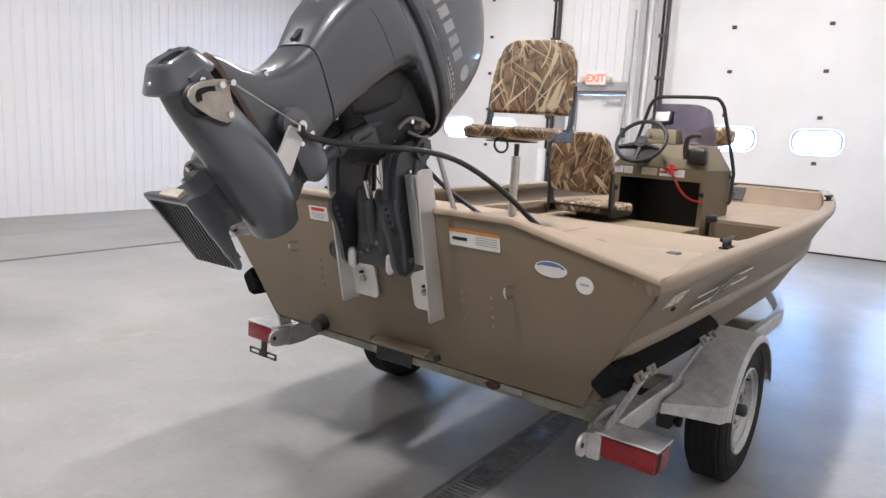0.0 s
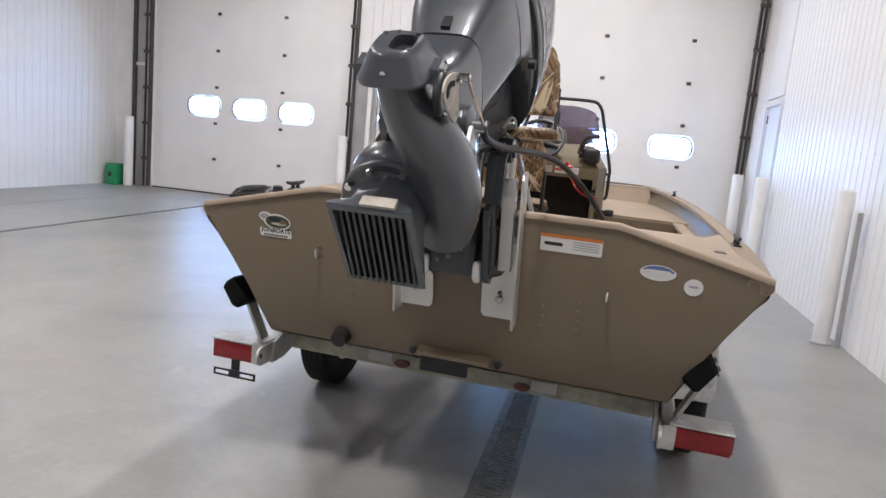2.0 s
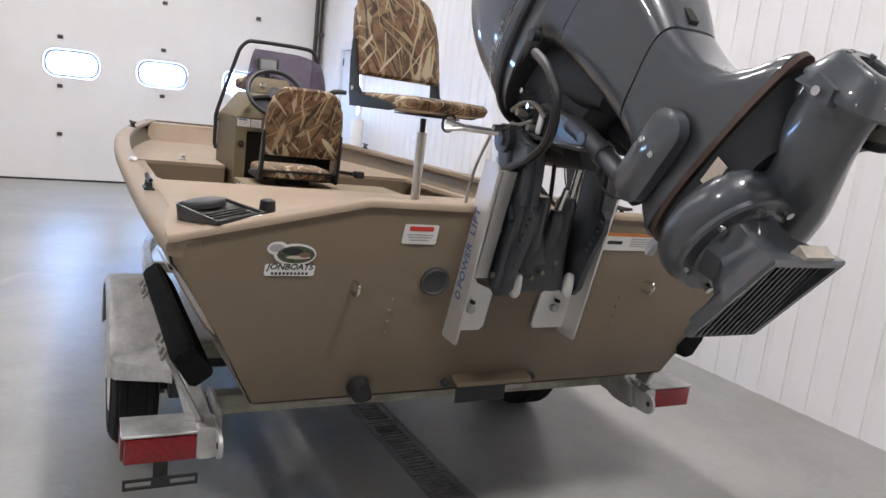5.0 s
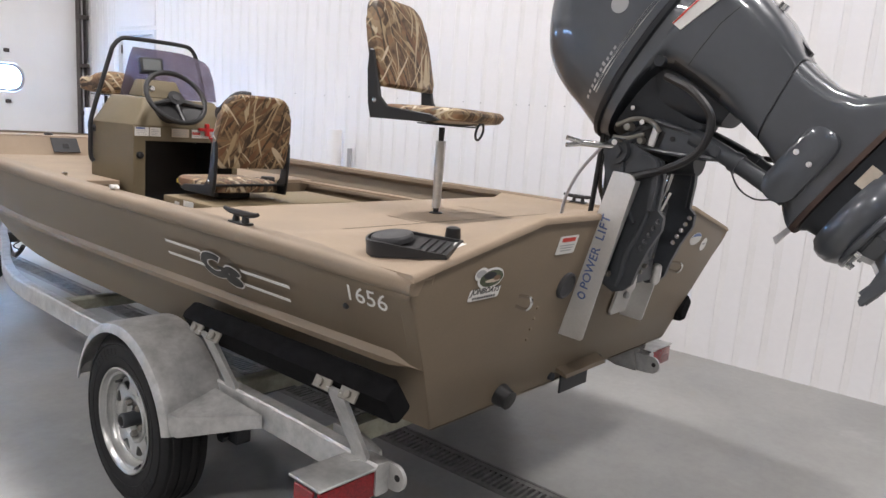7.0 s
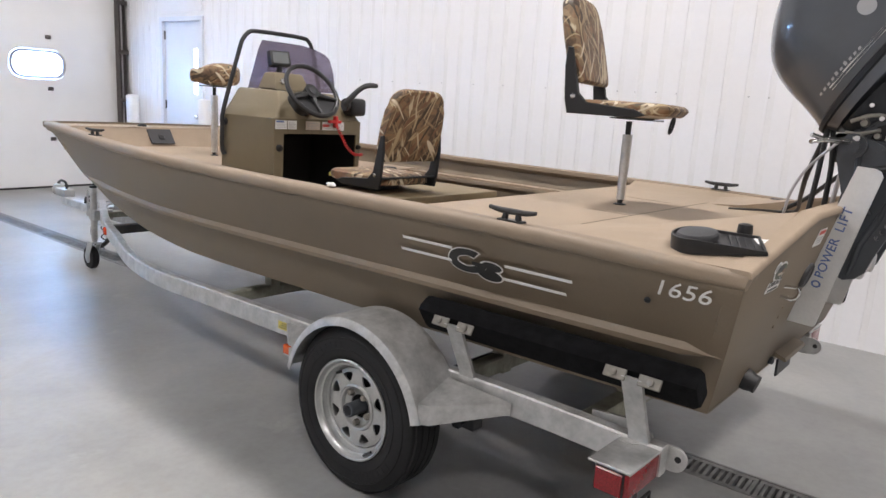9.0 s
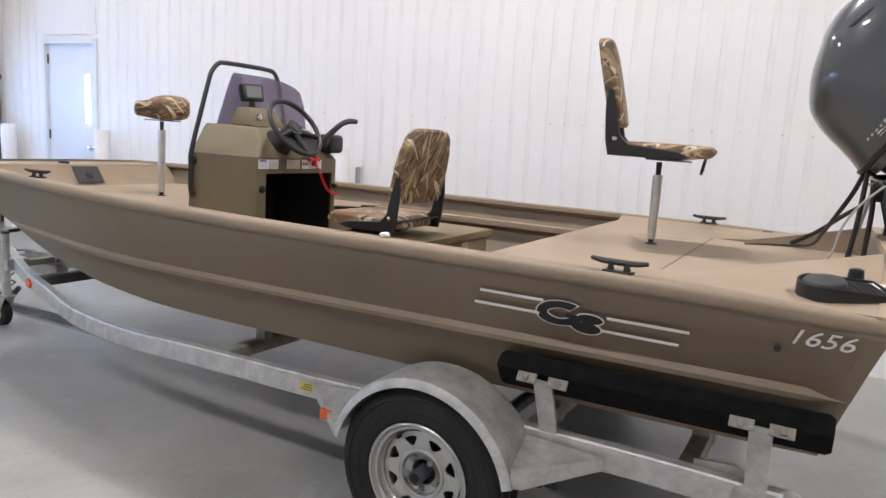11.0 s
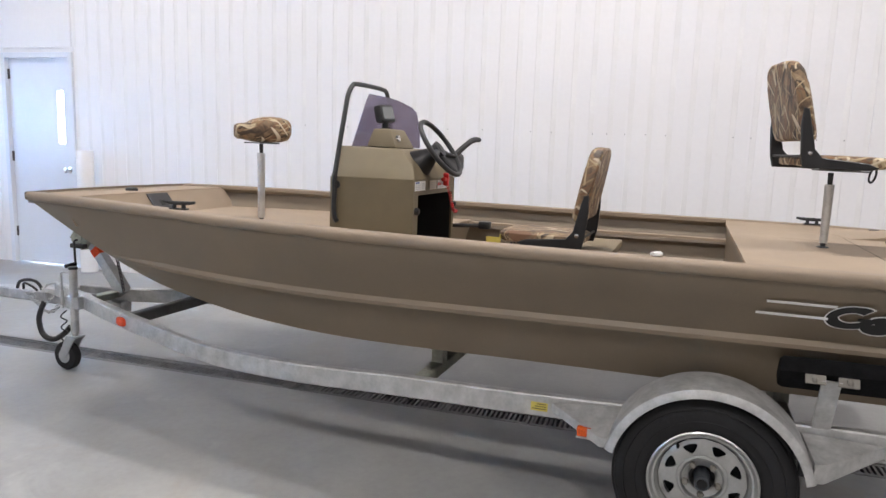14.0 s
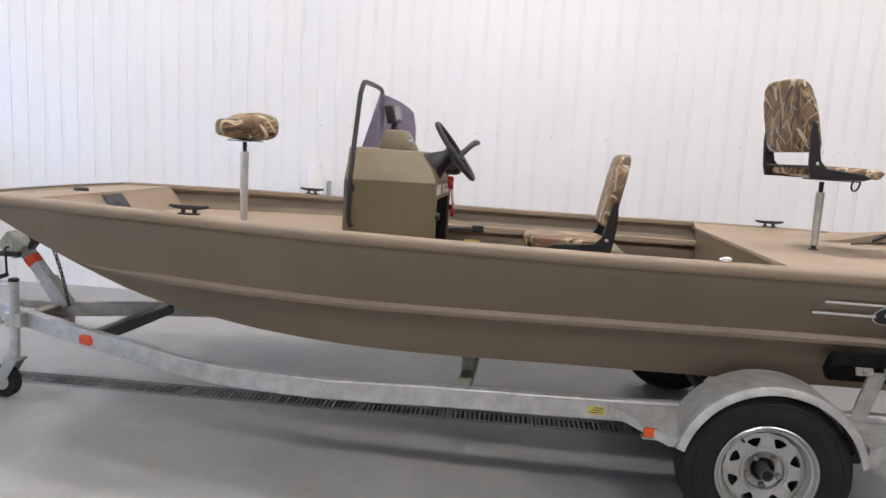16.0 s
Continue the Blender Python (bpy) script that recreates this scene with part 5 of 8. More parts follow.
# axle, springs
bm = bmesh.new()
cyl(bm, (-0.90, 1.315, 0.30), (0.90, 1.315, 0.30), 0.032, seg=14)
part("axle", bm, MOTOR_DARK, trailer, "dark round axle")
for s in (-1, 1):
    bm = bmesh.new()
    beam(bm, [(s * 0.865, 0.93, 0.42), (s * 0.865, 1.12, 0.375), (s * 0.865, 1.315, 0.355), (s * 0.865, 1.51, 0.375), (s * 0.865, 1.70, 0.40)], 0.045, 0.028)
    part("leaf_spring", bm, MOTOR_DARK, trailer)
    bm = bmesh.new()
    cyl(bm, (s * 0.905, 0.925, 0.352), (s * 0.80, 0.925, 0.352), 0.013, seg=10)
    cyl(bm, (s * 0.905, 0.925, 0.352), (s * 0.885, 0.925, 0.352), 0.024, seg=6)
    box(bm, s * 0.846 - 0.030, s * 0.846 + 0.030, 0.87, 0.98, 0.325, 0.44, 0.004, 1)
    part("spring_hanger", bm, MOTOR_DARK, trailer)

# fenders
WY, WZ = 1.312, 0.311
for s in (-1, 1):
    bm = bmesh.new()
    loops = []
    for k in range(33):
        a = radians(13.5 + 153.5 * k / 32)
        r = 0.371
        c, sn = math.cos(a), math.sin(a)
        yc = WY - 0.006
        def at(x, rr):
            return (s * x, yc + rr * c, (0.302 if s < 0 else 0.312) + rr * sn)
        loops.append([at(0.860, r), at(1.060, r), at(1.078, r - 0.006), at(1.088, r - 0.022), at(1.090, r - 0.036), at(1.084, r - 0.036), at(1.080, r - 0.022), at(1.070, r - 0.010), at(1.055, r - 0.006), at(0.860, r - 0.006)])
    rings(bm, loops)
    fender = part("fender", bm, GALV, trailer, "rounded galvanised mudguard")
    # aft and fore gussets
    bm = bmesh.new()
    top = [(s * 0.89, 0.985, 0.500), (s * 1.076, 0.960, 0.460), (s * 1.062, 0.925, 0.457), (s * 0.908, 0.735, 0.488), (s * 0.885, 0.715, 0.490)]
    drops = (0.05, 0.072, 0.070, 0.044, 0.044)
    rings(bm, [top, [(p[0], p[1], p[2] - d) for p, d in zip(top, drops)]])
    part("fender_step", bm, GALV, fender)
    bm = bmesh.new()
    top = [(s * 0.885, 1.62, 0.492), (s * 1.07, 1.650, 0.425), (s * 1.05, 1.685, 0.415), (s * 0.895, 1.90, 0.470)]
    rings(bm, [top, [(p[0], p[1], p[2] - 0.035) for p in top]])
    part("fender_step", bm, GALV, fender)
    lb = part("lamp_bracket", boxm(s * 0.985 - 0.02, s * 0.985 + 0.02, 1.70, 1.78, 0.384, 0.39), GALV, fender)
    bm = boxm(s * 1.0 - 0.012, s * 1.0 + 0.012, 1.705, 1.778, 0.392, 0.432, 0.006, 2)
    part("side_marker_lamp", bm, AMBER, trailer, "amber side marker lamp")

# wheels
def wheel(s):
    WZ = 0.311 if s < 0 else 0.330

    def turn(bm, prof, seg=48):
        return revolve(bm, [(r, s * h) for r, h in prof], (0, WY, WZ), "x", seg)
    rim = [(0.158, 0.905), (0.178, 0.900), (0.182, 0.910), (0.168, 0.925), (0.158, 0.96), (0.158, 1.02), (0.168, 1.040), (0.184, 1.048), (0.193, 1.056), (0.195, 1.063), (0.190, 1.067), (0.185, 1.064), (0.181, 1.055), (0.176, 1.049), (0.171, 1.049), (0.168, 1.047), (0.166, 1.036), (0.163, 1.028), (0.160, 1.026), (0.157, 1.020), (0.153, 1.008), (0.149, 0.96), (0.150, 0.915)]
    w = part("wheel", turn(bmesh.new(), rim), SILVER, trailer, "silver spoked steel wheel")
    bm = bmesh.new()
    turn(bm, [(0.176, 0.912), (0.186, 0.898), (0.215, 0.890), (0.258, 0.888), (0.292, 0.893), (0.310, 0.905), (0.317, 0.925), (0.319, 0.96), (0.319, 1.00), (0.317, 1.03), (0.310, 1.050), (0.292, 1.062), (0.258, 1.067), (0.215, 1.066), (0.196, 1.058), (0.186, 1.044), (0.170, 1.02), (0.170, 0.94)], 64)
    tyre = part("tyre", bm, RUBBER, w, "black trailer tyre")
    bm = bmesh.new()
    for r in (0.232, 0.276):
        turn(bm, [(r, 1.0640), (r + 0.003, 1.0685), (r + 0.006, 1.0640)])
    part("sidewall_rib", bm, RUBBER, tyre)
    # raised sidewall lettering bars, too worn to read
    for a0 in (35, 215):
        for k in range(7):
            a = radians(a0 + 7 * k)
            bm = bmesh.new()
            b = Matrix.Translation((s * 1.0665, WY + 0.253 * math.cos(a), WZ + 0.253 * math.sin(a))) @ Matrix.Rotation(a, 4, "X")
            box(bm, -0.0015, 0.0015, -0.011, 0.011, -0.009, 0.009, m=b)
            part("sidewall_bar", bm, RUBBER, tyre)
    # tread ribs with grooves between
    bm = bmesh.new()
    for h in (0.925, 0.958, 0.992, 1.025):
        turn(bm, [(0.314, h - 0.013), (0.3225, h - 0.012), (0.3225, h + 0.012), (0.314, h + 0.013)], 64)
    part("tread", bm, RUBBER, tyre)
    # disc with eight rounded triangular windows and a domed centre
    bm = bmesh.new()
    X = s * 1.026

    def pt(r, a, dx=0.0):
        return bm.verts.new((X + s * dx, WY + r * math.cos(radians(a)), WZ + r * math.sin(radians(a))))
    for k in range(8):
        a = 45 * k + 22.5
        win = [(0.137, -9.5), (0.139, 0), (0.137, 9.5), (0.131, 11.5), (0.122, 10), (0.105, 4.5), (0.101, 0), (0.105, -4.5), (0.122, -10), (0.131, -11.5)]
        hole = [pt(r, a + d, -0.001) for r, d in win]
        edge = [pt(r, a + d, dx) for r, d, dx in ((0.155, -22.5, -0.006), (0.155, 0, -0.006), (0.155, 22.5, -0.006), (0.135, 22.5, 0.001), (0.115, 22.5, 0.001), (0.090, 22.5, -0.005), (0.090, 0, -0.005), (0.090, -22.5, -0.005), (0.115, -22.5, 0.001), (0.135, -22.5, 0.001))]
        for q in range(10):
            e0, e1 = edge[(q + 0) % 10], edge[(q + 1) % 10]
            bm.faces.new((e0, e1, hole[(q + 1) % 10], hole[q]))
    bmesh.ops.remove_doubles(bm, verts=bm.verts, dist=0.0005)
    bmesh.ops.recalc_face_normals(bm, faces=bm.faces)
    bmesh.ops.solidify(bm, geom=list(bm.faces), thickness=0.006)
    part("spoke_disc", bm, SILVER, w, "silver disc with eight windows")
    bm = bmesh.new()
    turn(bm, [(0.092, 1.018), (0.089, 1.027), (0.083, 1.030), (0.077, 1.027), (0.071, 1.014), (0.052, 1.010), (0.047, 1.006), (0.046, 0.988), (0.060, 0.985)], 40)
    part("hub_face", bm, SILVER, w)
    bm = bmesh.new()
    turn(bm, [(0.030, 0.976), (0.0452, 0.976), (0.0452, 1.002), (0.0446, 1.002)], 24)
    part("bore", bm, PIT, w)
    bm = bmesh.new()
    lathe(bm, [(0.031, s * 0.975), (0.028, s * 0.990), (0.0265, s * 1.050), (0.0275, s * 1.056), (0.0275, s * 1.064), (0.025, s * 1.069), (0.021, s * 1.070), (0.0185, s * 1.066), (0.004, s * 1.066)], (0, WY, WZ), "x", 24)
    cap = part("grease_cap", bm, CASTING, w, "dark greasy bearing cap")
    bm = bmesh.new()
    lathe(bm, [(0.0182, s * 1.0655), (0.017, s * 1.069), (0.004, s * 1.070)], (0, WY, WZ), "x", 20)
    part("cap_plug", bm, RUBBER, cap, "black rubber plug")
    for k in range(5):
        a = radians(72 * k + 54)
        bm = bmesh.new()
        lathe(bm, [(0.0125, s * 1.010), (0.0125, s * 1.026), (0.010, s * 1.032), (0.005, s * 1.034)], (0, WY + 0.060 * math.cos(a), WZ + 0.060 * math.sin(a)), "x", 6)
        part("lug_nut", bm, PLATE, w)
    bm = bmesh.new()
    lathe(bm, [(0.145, s * 0.93), (0.145, s * 0.96), (0.02, s * 0.97)], (0, WY, WZ), "x", 24)
    part("brake_drum", bm, MOTOR_DARK, w)
    bm = bmesh.new()
    lathe(bm, [(0.006, s * 1.012), (0.005, s * 1.045), (0.003, s * 1.048)], (0, WY + 0.148 * math.cos(0.9), WZ + 0.148 * math.sin(0.9)), "x", 8)
    part("valve_stem", bm, BLACK, w)
    bm = bmesh.new()
    rings(bm, [[(s * (1.050 + dx), WY + r * math.cos(a), WZ + r * math.sin(a)) for dx, r in ((0, 0.168), (0.009, 0.171), (0.011, 0.178), (0.002, 0.178))] for a in [radians(-118 - 3 * k) for k in range(6)]])
    part("balance_weight", bm, MOTOR_DARK, w, "dark clip-on balance weight")


wheel(-1)
wheel(1)

# tail lights
def tail_light(s, dz=0.0):
    xa, xb = 0.848, 1.068
    x0, x1 = min(s * xa, s * xb), max(s * xa, s * xb)
    y0 = 0.206
    t = part("tail_light", boxm(x0, x1, y0 + 0.014, y0 + 0.105, 0.421, 0.500, 0.006, 2), BLACK, trailer, "boxy red tail light")
    bm = bmesh.new()
    box(bm, x0 - 0.004, x1 + 0.004, y0 - 0.004, y0 + 0.125, 0.500, 0.508, 0.002, 1)
    part("light_bracket", bm, GALV, t, "galvanised bracket over the light")
    bm = bmesh.new()
    box(bm, x0 + 0.003, x1 - 0.003, y0, y0 + 0.016, 0.423, 0.496, 0.004, 2)
    part("rear_lens", bm, RED_LENS, t, "red plastic lens")
    xo = x0 if s < 0 else x1
    part("side_lens", boxm(xo - 0.006, xo + 0.006, y0 + 0.02, y0 + 0.10, 0.426, 0.494, 0.003, 1), RED_LENS, t)
    # arm back to the rail
    bm = bmesh.new()
    rings(bm, [[(s * x, y + dy, z + dz) for dy, dz in ((-0.02, -0.04), (0.02, -0.04), (0.02, 0.04), (-0.02, 0.04))] for x, y, z in ((0.82, y0 + 0.06, 0.475), (0.90, y0 + 0.09, 0.47))])
    part("arm", bm, GALV, t)
    if dz:
        for ob in [t] + list(t.children):
            ob.data.transform(Matrix.Translation((0, 0, dz)))
    return t, x0, x1, y0


tl, tx0, tx1, ty0 = tail_light(-1, 0.004)
tail_light(1, 0.018)
pb = part("plate_bracket", (lambda b: box(b, -0.985, -0.945, ty0 + 0.02, ty0 + 0.028, 0.345, 0.425, 0.002, 1))(bmesh.new()), BLACK, trailer, "empty black number-plate bracket")
bm = bmesh.new()
for z0, z1 in ((0.345, 0.352), (0.368, 0.375)):
    box(bm, -1.065, -0.862, ty0 + 0.012, ty0 + 0.019, z0, z1)
for xx in (-1.065, -0.985, -0.945, -0.869):
    box(bm, xx, xx + 0.007, ty0 + 0.012, ty0 + 0.019, 0.352, 0.368)
box(bm, -0.99, -0.94, ty0 + 0.011, ty0 + 0.02, 0.345, 0.376)
part("slotted_bar", bm, BLACK, pb)

# stickers and reflectors on the rails
part("yellow_label", boxm(-0.8725, -0.868, 1.920, 1.990, 0.418, 0.454), STICK_YELLOW, trailer, "yellow safety label")
for k in range(3):
    part("label_print", boxm(-0.8740, -0.8727, 1.927, 1.983 - 0.01 * k, 0.426 + 0.010 * k, 0.429 + 0.010 * k), STICK_BLACK, trailer)
for s in (-1,):
    bm = bmesh.new()
    M = Matrix.Translation((s * 0.490, 4.505, 0.412)) @ Matrix.Rotation(radians(s * 17), 4, "Z")
    rings(bm, [[M @ Vector((x, (0.044 * f) * math.copysign(abs(math.cos(a)) ** 0.6, math.cos(a)), (0.027 * f) * math.copysign(abs(math.sin(a)) ** 0.6, math.sin(a)))) for a in [2 * math.pi * k / 24 for k in range(24)]] for x, f in ((0.008, 1.0), (-0.006, 1.0), (-0.013, 0.88), (-0.016, 0.55))])
    part("front_reflector", bm, RED_REFLECTOR, trailer, "orange-red side reflector")

# tongue, coupler
bm = bmesh.new()
box(bm, -0.045, 0.045, 4.93, 6.36, 0.315, 0.392, 0.008, 1)
part("tongue", bm, GALV, trailer)
bm = bmesh.new()
box(bm, -0.052, 0.052, 6.30, 6.50, 0.385, 0.46, 0.015, 2)
lathe(bm, [(0.045, -0.03), (0.058, -0.01), (0.058, 0.03), (0.04, 0.06), (0.01, 0.07)], (0, 6.54, 0.42), "z", 20)
cpl = part("coupler", bm, SILVER, trailer, "silver ball coupler")
bm = bmesh.new()
tube(bm, [(0, 6.36, 0.455), (0, 6.38, 0.515), (0, 6.48, 0.525), (0, 6.54, 0.495)], 0.012, 8, 4)
part("latch_lever", bm, BLACK, cpl)

# jack
JX, JY = -0.345, 5.02
jack = part("jack", (lambda b: cyl(b, (JX, JY, 0.245), (JX, JY, 0.655), 0.025, seg=18))(bmesh.new()), GALV, trailer, "tongue jack with a caster wheel")
bm = bmesh.new()
lathe(bm, [(0.027, 0.0), (0.027, 0.014), (0.022, 0.018)], (JX, JY, 0.652), "z", 18)
part("cap", bm, MOTOR_DARK, jack)
bm = bmesh.new()
tube(bm, [(JX, JY + 0.02, 0.63), (JX, JY + 0.085, 0.625), (JX, JY + 0.10, 0.60), (JX, JY + 0.10, 0.50)], 0.008, 8, 4)
cyl(bm, (JX, JY + 0.10, 0.51), (JX, JY + 0.10, 0.42), 0.013, seg=10)
part("crank", bm, GALV, jack)
bm = bmesh.new()
cyl(bm, (JX, JY, 0.222), (JX, JY, 0.30), 0.019, seg=14)
part("inner_tube", bm, SILVER, jack)
bm = bmesh.new()
box(bm, JX - 0.02, JX + 0.13, JY - 0.05, JY + 0.05, 0.40, 0.48, 0.006, 1)
part("swivel_bracket", bm, GALV, jack)
bm = bmesh.new()
for dx in (-0.034, 0.034):
    prism(bm, [(JY - 0.035, 0.225), (JY + 0.040, 0.225), (JY + 0.105, 0.100), (JY + 0.088, 0.074), (JY + 0.056, 0.076)], "x", JX + dx - 0.003, JX + dx + 0.003)
box(bm, JX - 0.037, JX + 0.037, JY - 0.04, JY + 0.04, 0.218, 0.228)
part("fork", bm, SILVER, jack)
bm = bmesh.new()
lathe(bm, [(0.02, -0.026), (0.082, -0.026), (0.091, -0.015), (0.091, 0.015), (0.082, 0.026), (0.02, 0.026)], (JX, JY + 0.068, 0.0925), "x", 28)
cw = part("caster_wheel", bm, RUBBER, jack, "black caster wheel")
bm = bmesh.new()
lathe(bm, [(0.045, -0.030), (0.040, -0.032), (0.01, -0.032)], (JX, JY + 0.068, 0.0925), "x", 16)
part("caster_hub", bm, SILVER, cw)

# winch stand
def leaning_box(bm, a, b, wx, wy):
    a, b = Vector(a), Vector(b)
    t = (b - a).normalized()
    sx = Vector((1, 0, 0))
    sy = t.cross(sx).normalized()
    return rings(bm, [[p + sx * dx * wx / 2 + sy * dy * wy / 2 for dx, dy in ((-1, -1), (1, -1), (1, 1), (-1, 1))] for p in (a, b)])


bm = bmesh.new()
leaning_box(bm, (0, 4.96, 0.46), (0, 5.22, 0.78), 0.06, 0.062)
ws = part("winch_post", bm, GALV, trailer, "leaning winch post")
bm = bmesh.new()
leaning_box(bm, (0, 4.95, 0.44), (0, 5.07, 0.60), 0.074, 0.076)
part("post_sleeve", bm, GALV, ws)
bm = bmesh.new()
leaning_box(bm, (0, 5.145, 0.688), (0, 5.180, 0.731), 0.063, 0.065)
part("reflective_tape", bm, RED_REFLECTOR, ws, "orange-red reflective tape")
bm = bmesh.new()
leaning_box(bm, (-0.02, 5.20, 0.76), (-0.02, 5.30, 0.84), 0.11, 0.10)
cyl(bm, (-0.08, 5.27, 0.80), (0.06, 5.27, 0.80), 0.045, seg=16)
wnc = part("winch", bm, GALV_OLD, ws, "strap winch")
bm = bmesh.new()
tube(bm, [(-0.09, 5.25, 0.79), (-0.115, 5.25, 0.785), (-0.12, 5.245, 0.74), (-0.12, 5.24, 0.63)], 0.007, 8, 3)
cyl(bm, (-0.12, 5.24, 0.635), (-0.20, 5.24, 0.63), 0.013, seg=10)
box(bm, -0.10, -0.06, 5.19, 5.31, 0.735, 0.765, 0.006, 1)
part("winch_handle", bm, BLACK, wnc)
bm = bmesh.new()
cyl(bm, (-0.06, 5.10, 0.86), (0.06, 5.10, 0.86), 0.045, seg=16)
leaning_box(bm, (0, 5.20, 0.76), (0, 5.11, 0.86), 0.05, 0.03)
part("bow_stop", bm, BLACK, ws, "black rubber bow roller")
# safety chain from the bow to the post's foot
bm = bmesh.new()
c0, c1 = Vector((-0.045, 5.03, 0.86)), Vector((-0.045, 4.915, 0.48))
for k in range(17):
    p = c0.lerp(c1, k / 16) + Vector((0, -0.012 * math.sin(math.pi * k / 16), 0))
    loop = []
    for j in range(9):
        a = 2 * math.pi * j / 8
        u = Vector((0.008 * math.cos(a), 0, 0.017 * math.sin(a))) if k % 2 else Vector((0, 0.008 * math.cos(a), 0.017 * math.sin(a)))
        loop.append(p + u)
    tube(bm, loop, 0.0042, 5)
part("safety_chain", bm, TRACK, ws, "dark steel chain")
# wiring and breakaway cable at the tongue
bm = bmesh.new()
tube(bm, [(-0.06, 5.60, 0.33), (-0.10, 5.61, 0.22), (-0.10, 5.58, 0.11), (-0.09, 5.50, 0.08), (-0.08, 5.42, 0.12), (-0.07, 5.36, 0.18)], 0.019, 8, 6)
part("wiring_plug", bm, BLACK, trailer, "thick black wiring lead hanging in a loop")
bm = bmesh.new()
tube(bm, [(-0.05, 5.86, 0.40), (-0.06, 5.82, 0.45), (-0.06, 5.74, 0.47), (-0.06, 5.66, 0.46), (-0.055, 5.62, 0.41)], 0.011, 8, 6)
tube(bm, [(-0.05, 5.80, 0.40), (-0.07, 5.77, 0.445), (-0.07, 5.70, 0.43), (-0.06, 5.66, 0.40)], 0.008, 8, 6)
part("cable_loop", bm, BLACK, trailer, "black cable looped over the tongue")
# safety chains hanging from the tongue in bright links
for cx, ca, cb, sag in ((-0.06, 5.78, 5.50, 0.07), (-0.075, 5.70, 5.40, 0.12)):
    bm = bmesh.new()
    for k in range(15):
        f = k / 14
        p = Vector((cx, ca + (cb - ca) * f, 0.385 - sag * math.sin(math.pi * f)))
        tube(bm, [p + (Vector((0, 0.017 * math.cos(q * math.pi / 4), 0.010 * math.sin(q * math.pi / 4))) if k % 2 else Vector((0.010 * math.sin(q * math.pi / 4), 0.017 * math.cos(q * math.pi / 4), 0))) for q in range(9)], 0.0042, 5)
    part("safety_chain", bm, GALV, trailer, "galvanised safety chain")
# tongue bracket with u-bolts
part("tongue_bracket", boxm(-0.065, 0.065, 5.40, 5.62, 0.393, 0.425, 0.004, 1), GALV, trailer)
for yy in (5.43, 5.59):
    bm = bmesh.new()
    tube(bm, [(-0.058, yy, 0.30), (-0.058, yy, 0.43), (-0.04, yy, 0.448), (0.04, yy, 0.448), (0.058, yy, 0.43), (0.058, yy, 0.30)], 0.007, 6)
    part("u_bolt", bm, SILVER, trailer)
bm = bmesh.new()
tube(bm, [(-0.12 + 0.022 * math.cos(k * 0.9), 5.36 + 0.012 * math.sin(k * 0.9), 0.30 - 0.011 * k) for k in range(20)], 0.005, 6, 2)
part("coiled_lead", bm, BLACK, trailer)

# the trailer sits a little askew under the boat: its starboard side lies nearer the middle
seen_meshes = set()
for ob in trailer.children_recursive:
    if ob.data in seen_meshes:
        continue
    seen_meshes.add(ob.data)
    b0 = base_of[trailer]
    for v in ob.data.vertices:
        x, y = v.co.x + b0.x, v.co.y + b0.y
        f = max(0.0, 1 - y / 5.0) * (x / 0.865 + 1)
        v.co.x -= 0.037 * f
        v.co.y -= 0.012 * f

# ---- the outboard with its jet foot, tilted up on a powered lift plate ----
UY, UZ = 0.830, 0.5577
MX = 0.015


def mp(u, v, x):
    """Motor frame: u up the leg, v aft, x to starboard."""
    return Vector((MX + x, UY * u - UZ * v, UZ * u + UY * v))


motor = thing("outboard_motor", (MX, -0.25, 0.98), "dark grey outboard motor with a jet drive foot, tilted up", "outboard motor", m=BOAT)


def oval_ring(u0, v0, v1, b, n=28, p=2.6, slope=0.0, top=1.0):
    """A superellipse across the leg; slope leans the ring along u; top narrows its aft end."""
    vc, a = (v0 + v1) / 2, (v1 - v0) / 2
    out = []
    for k in range(n):
        t = 2 * math.pi * k / n
        c, s = math.cos(t), math.sin(t)
        dv = a * math.copysign(abs(c) ** (2 / p), c)
        dx = b * math.copysign(abs(s) ** (2 / p), s)
        dx *= 1.0 + (top - 1.0) * (dv / a * 0.5 + 0.5)
        out.append(mp(u0 + slope * dv, vc + dv, dx))
    return out


# cowl and pan meet at a slanting seam
COWL = [tuple(q) for q in spline([(0.915, 1.141, 1.765, 0.196, 0.02), (0.952, 1.150, 1.772, 0.203, 0.035), (1.022, 1.163, 1.780, 0.208, 0.06), (1.105, 1.174, 1.780, 0.208, 0.095), (1.18, 1.195, 1.766, 0.202, 0.12), (1.235, 1.228, 1.735, 0.188, 0.144), (1.286, 1.308, 1.672, 0.160, 0.149), (1.319, 1.405, 1.590, 0.112, 0.15), (1.333, 1.455, 1.535, 0.050, 0.15)], 4)]
bm = bmesh.new()
rings(bm, [oval_ring(u, a, b, w, 40, 2.35, sl, 0.90) for u, a, b, w, sl in COWL])
cowl = part("cowl", bm, MOTOR, motor, "glossy dark grey engine cowl")
bm = bmesh.new()
rings(bm, [oval_ring(u, a, b, w, 40, 2.35, sl, 0.90) for u, a, b, w, sl in ((0.893, 1.140, 1.762, 0.187, 0.02), (0.897, 1.132, 1.770, 0.196, 0.02), (0.912, 1.132, 1.772, 0.199, 0.02), (0.916, 1.141, 1.764, 0.190, 0.02))])
part("seam_seal", bm, MOTOR_DARK, motor)
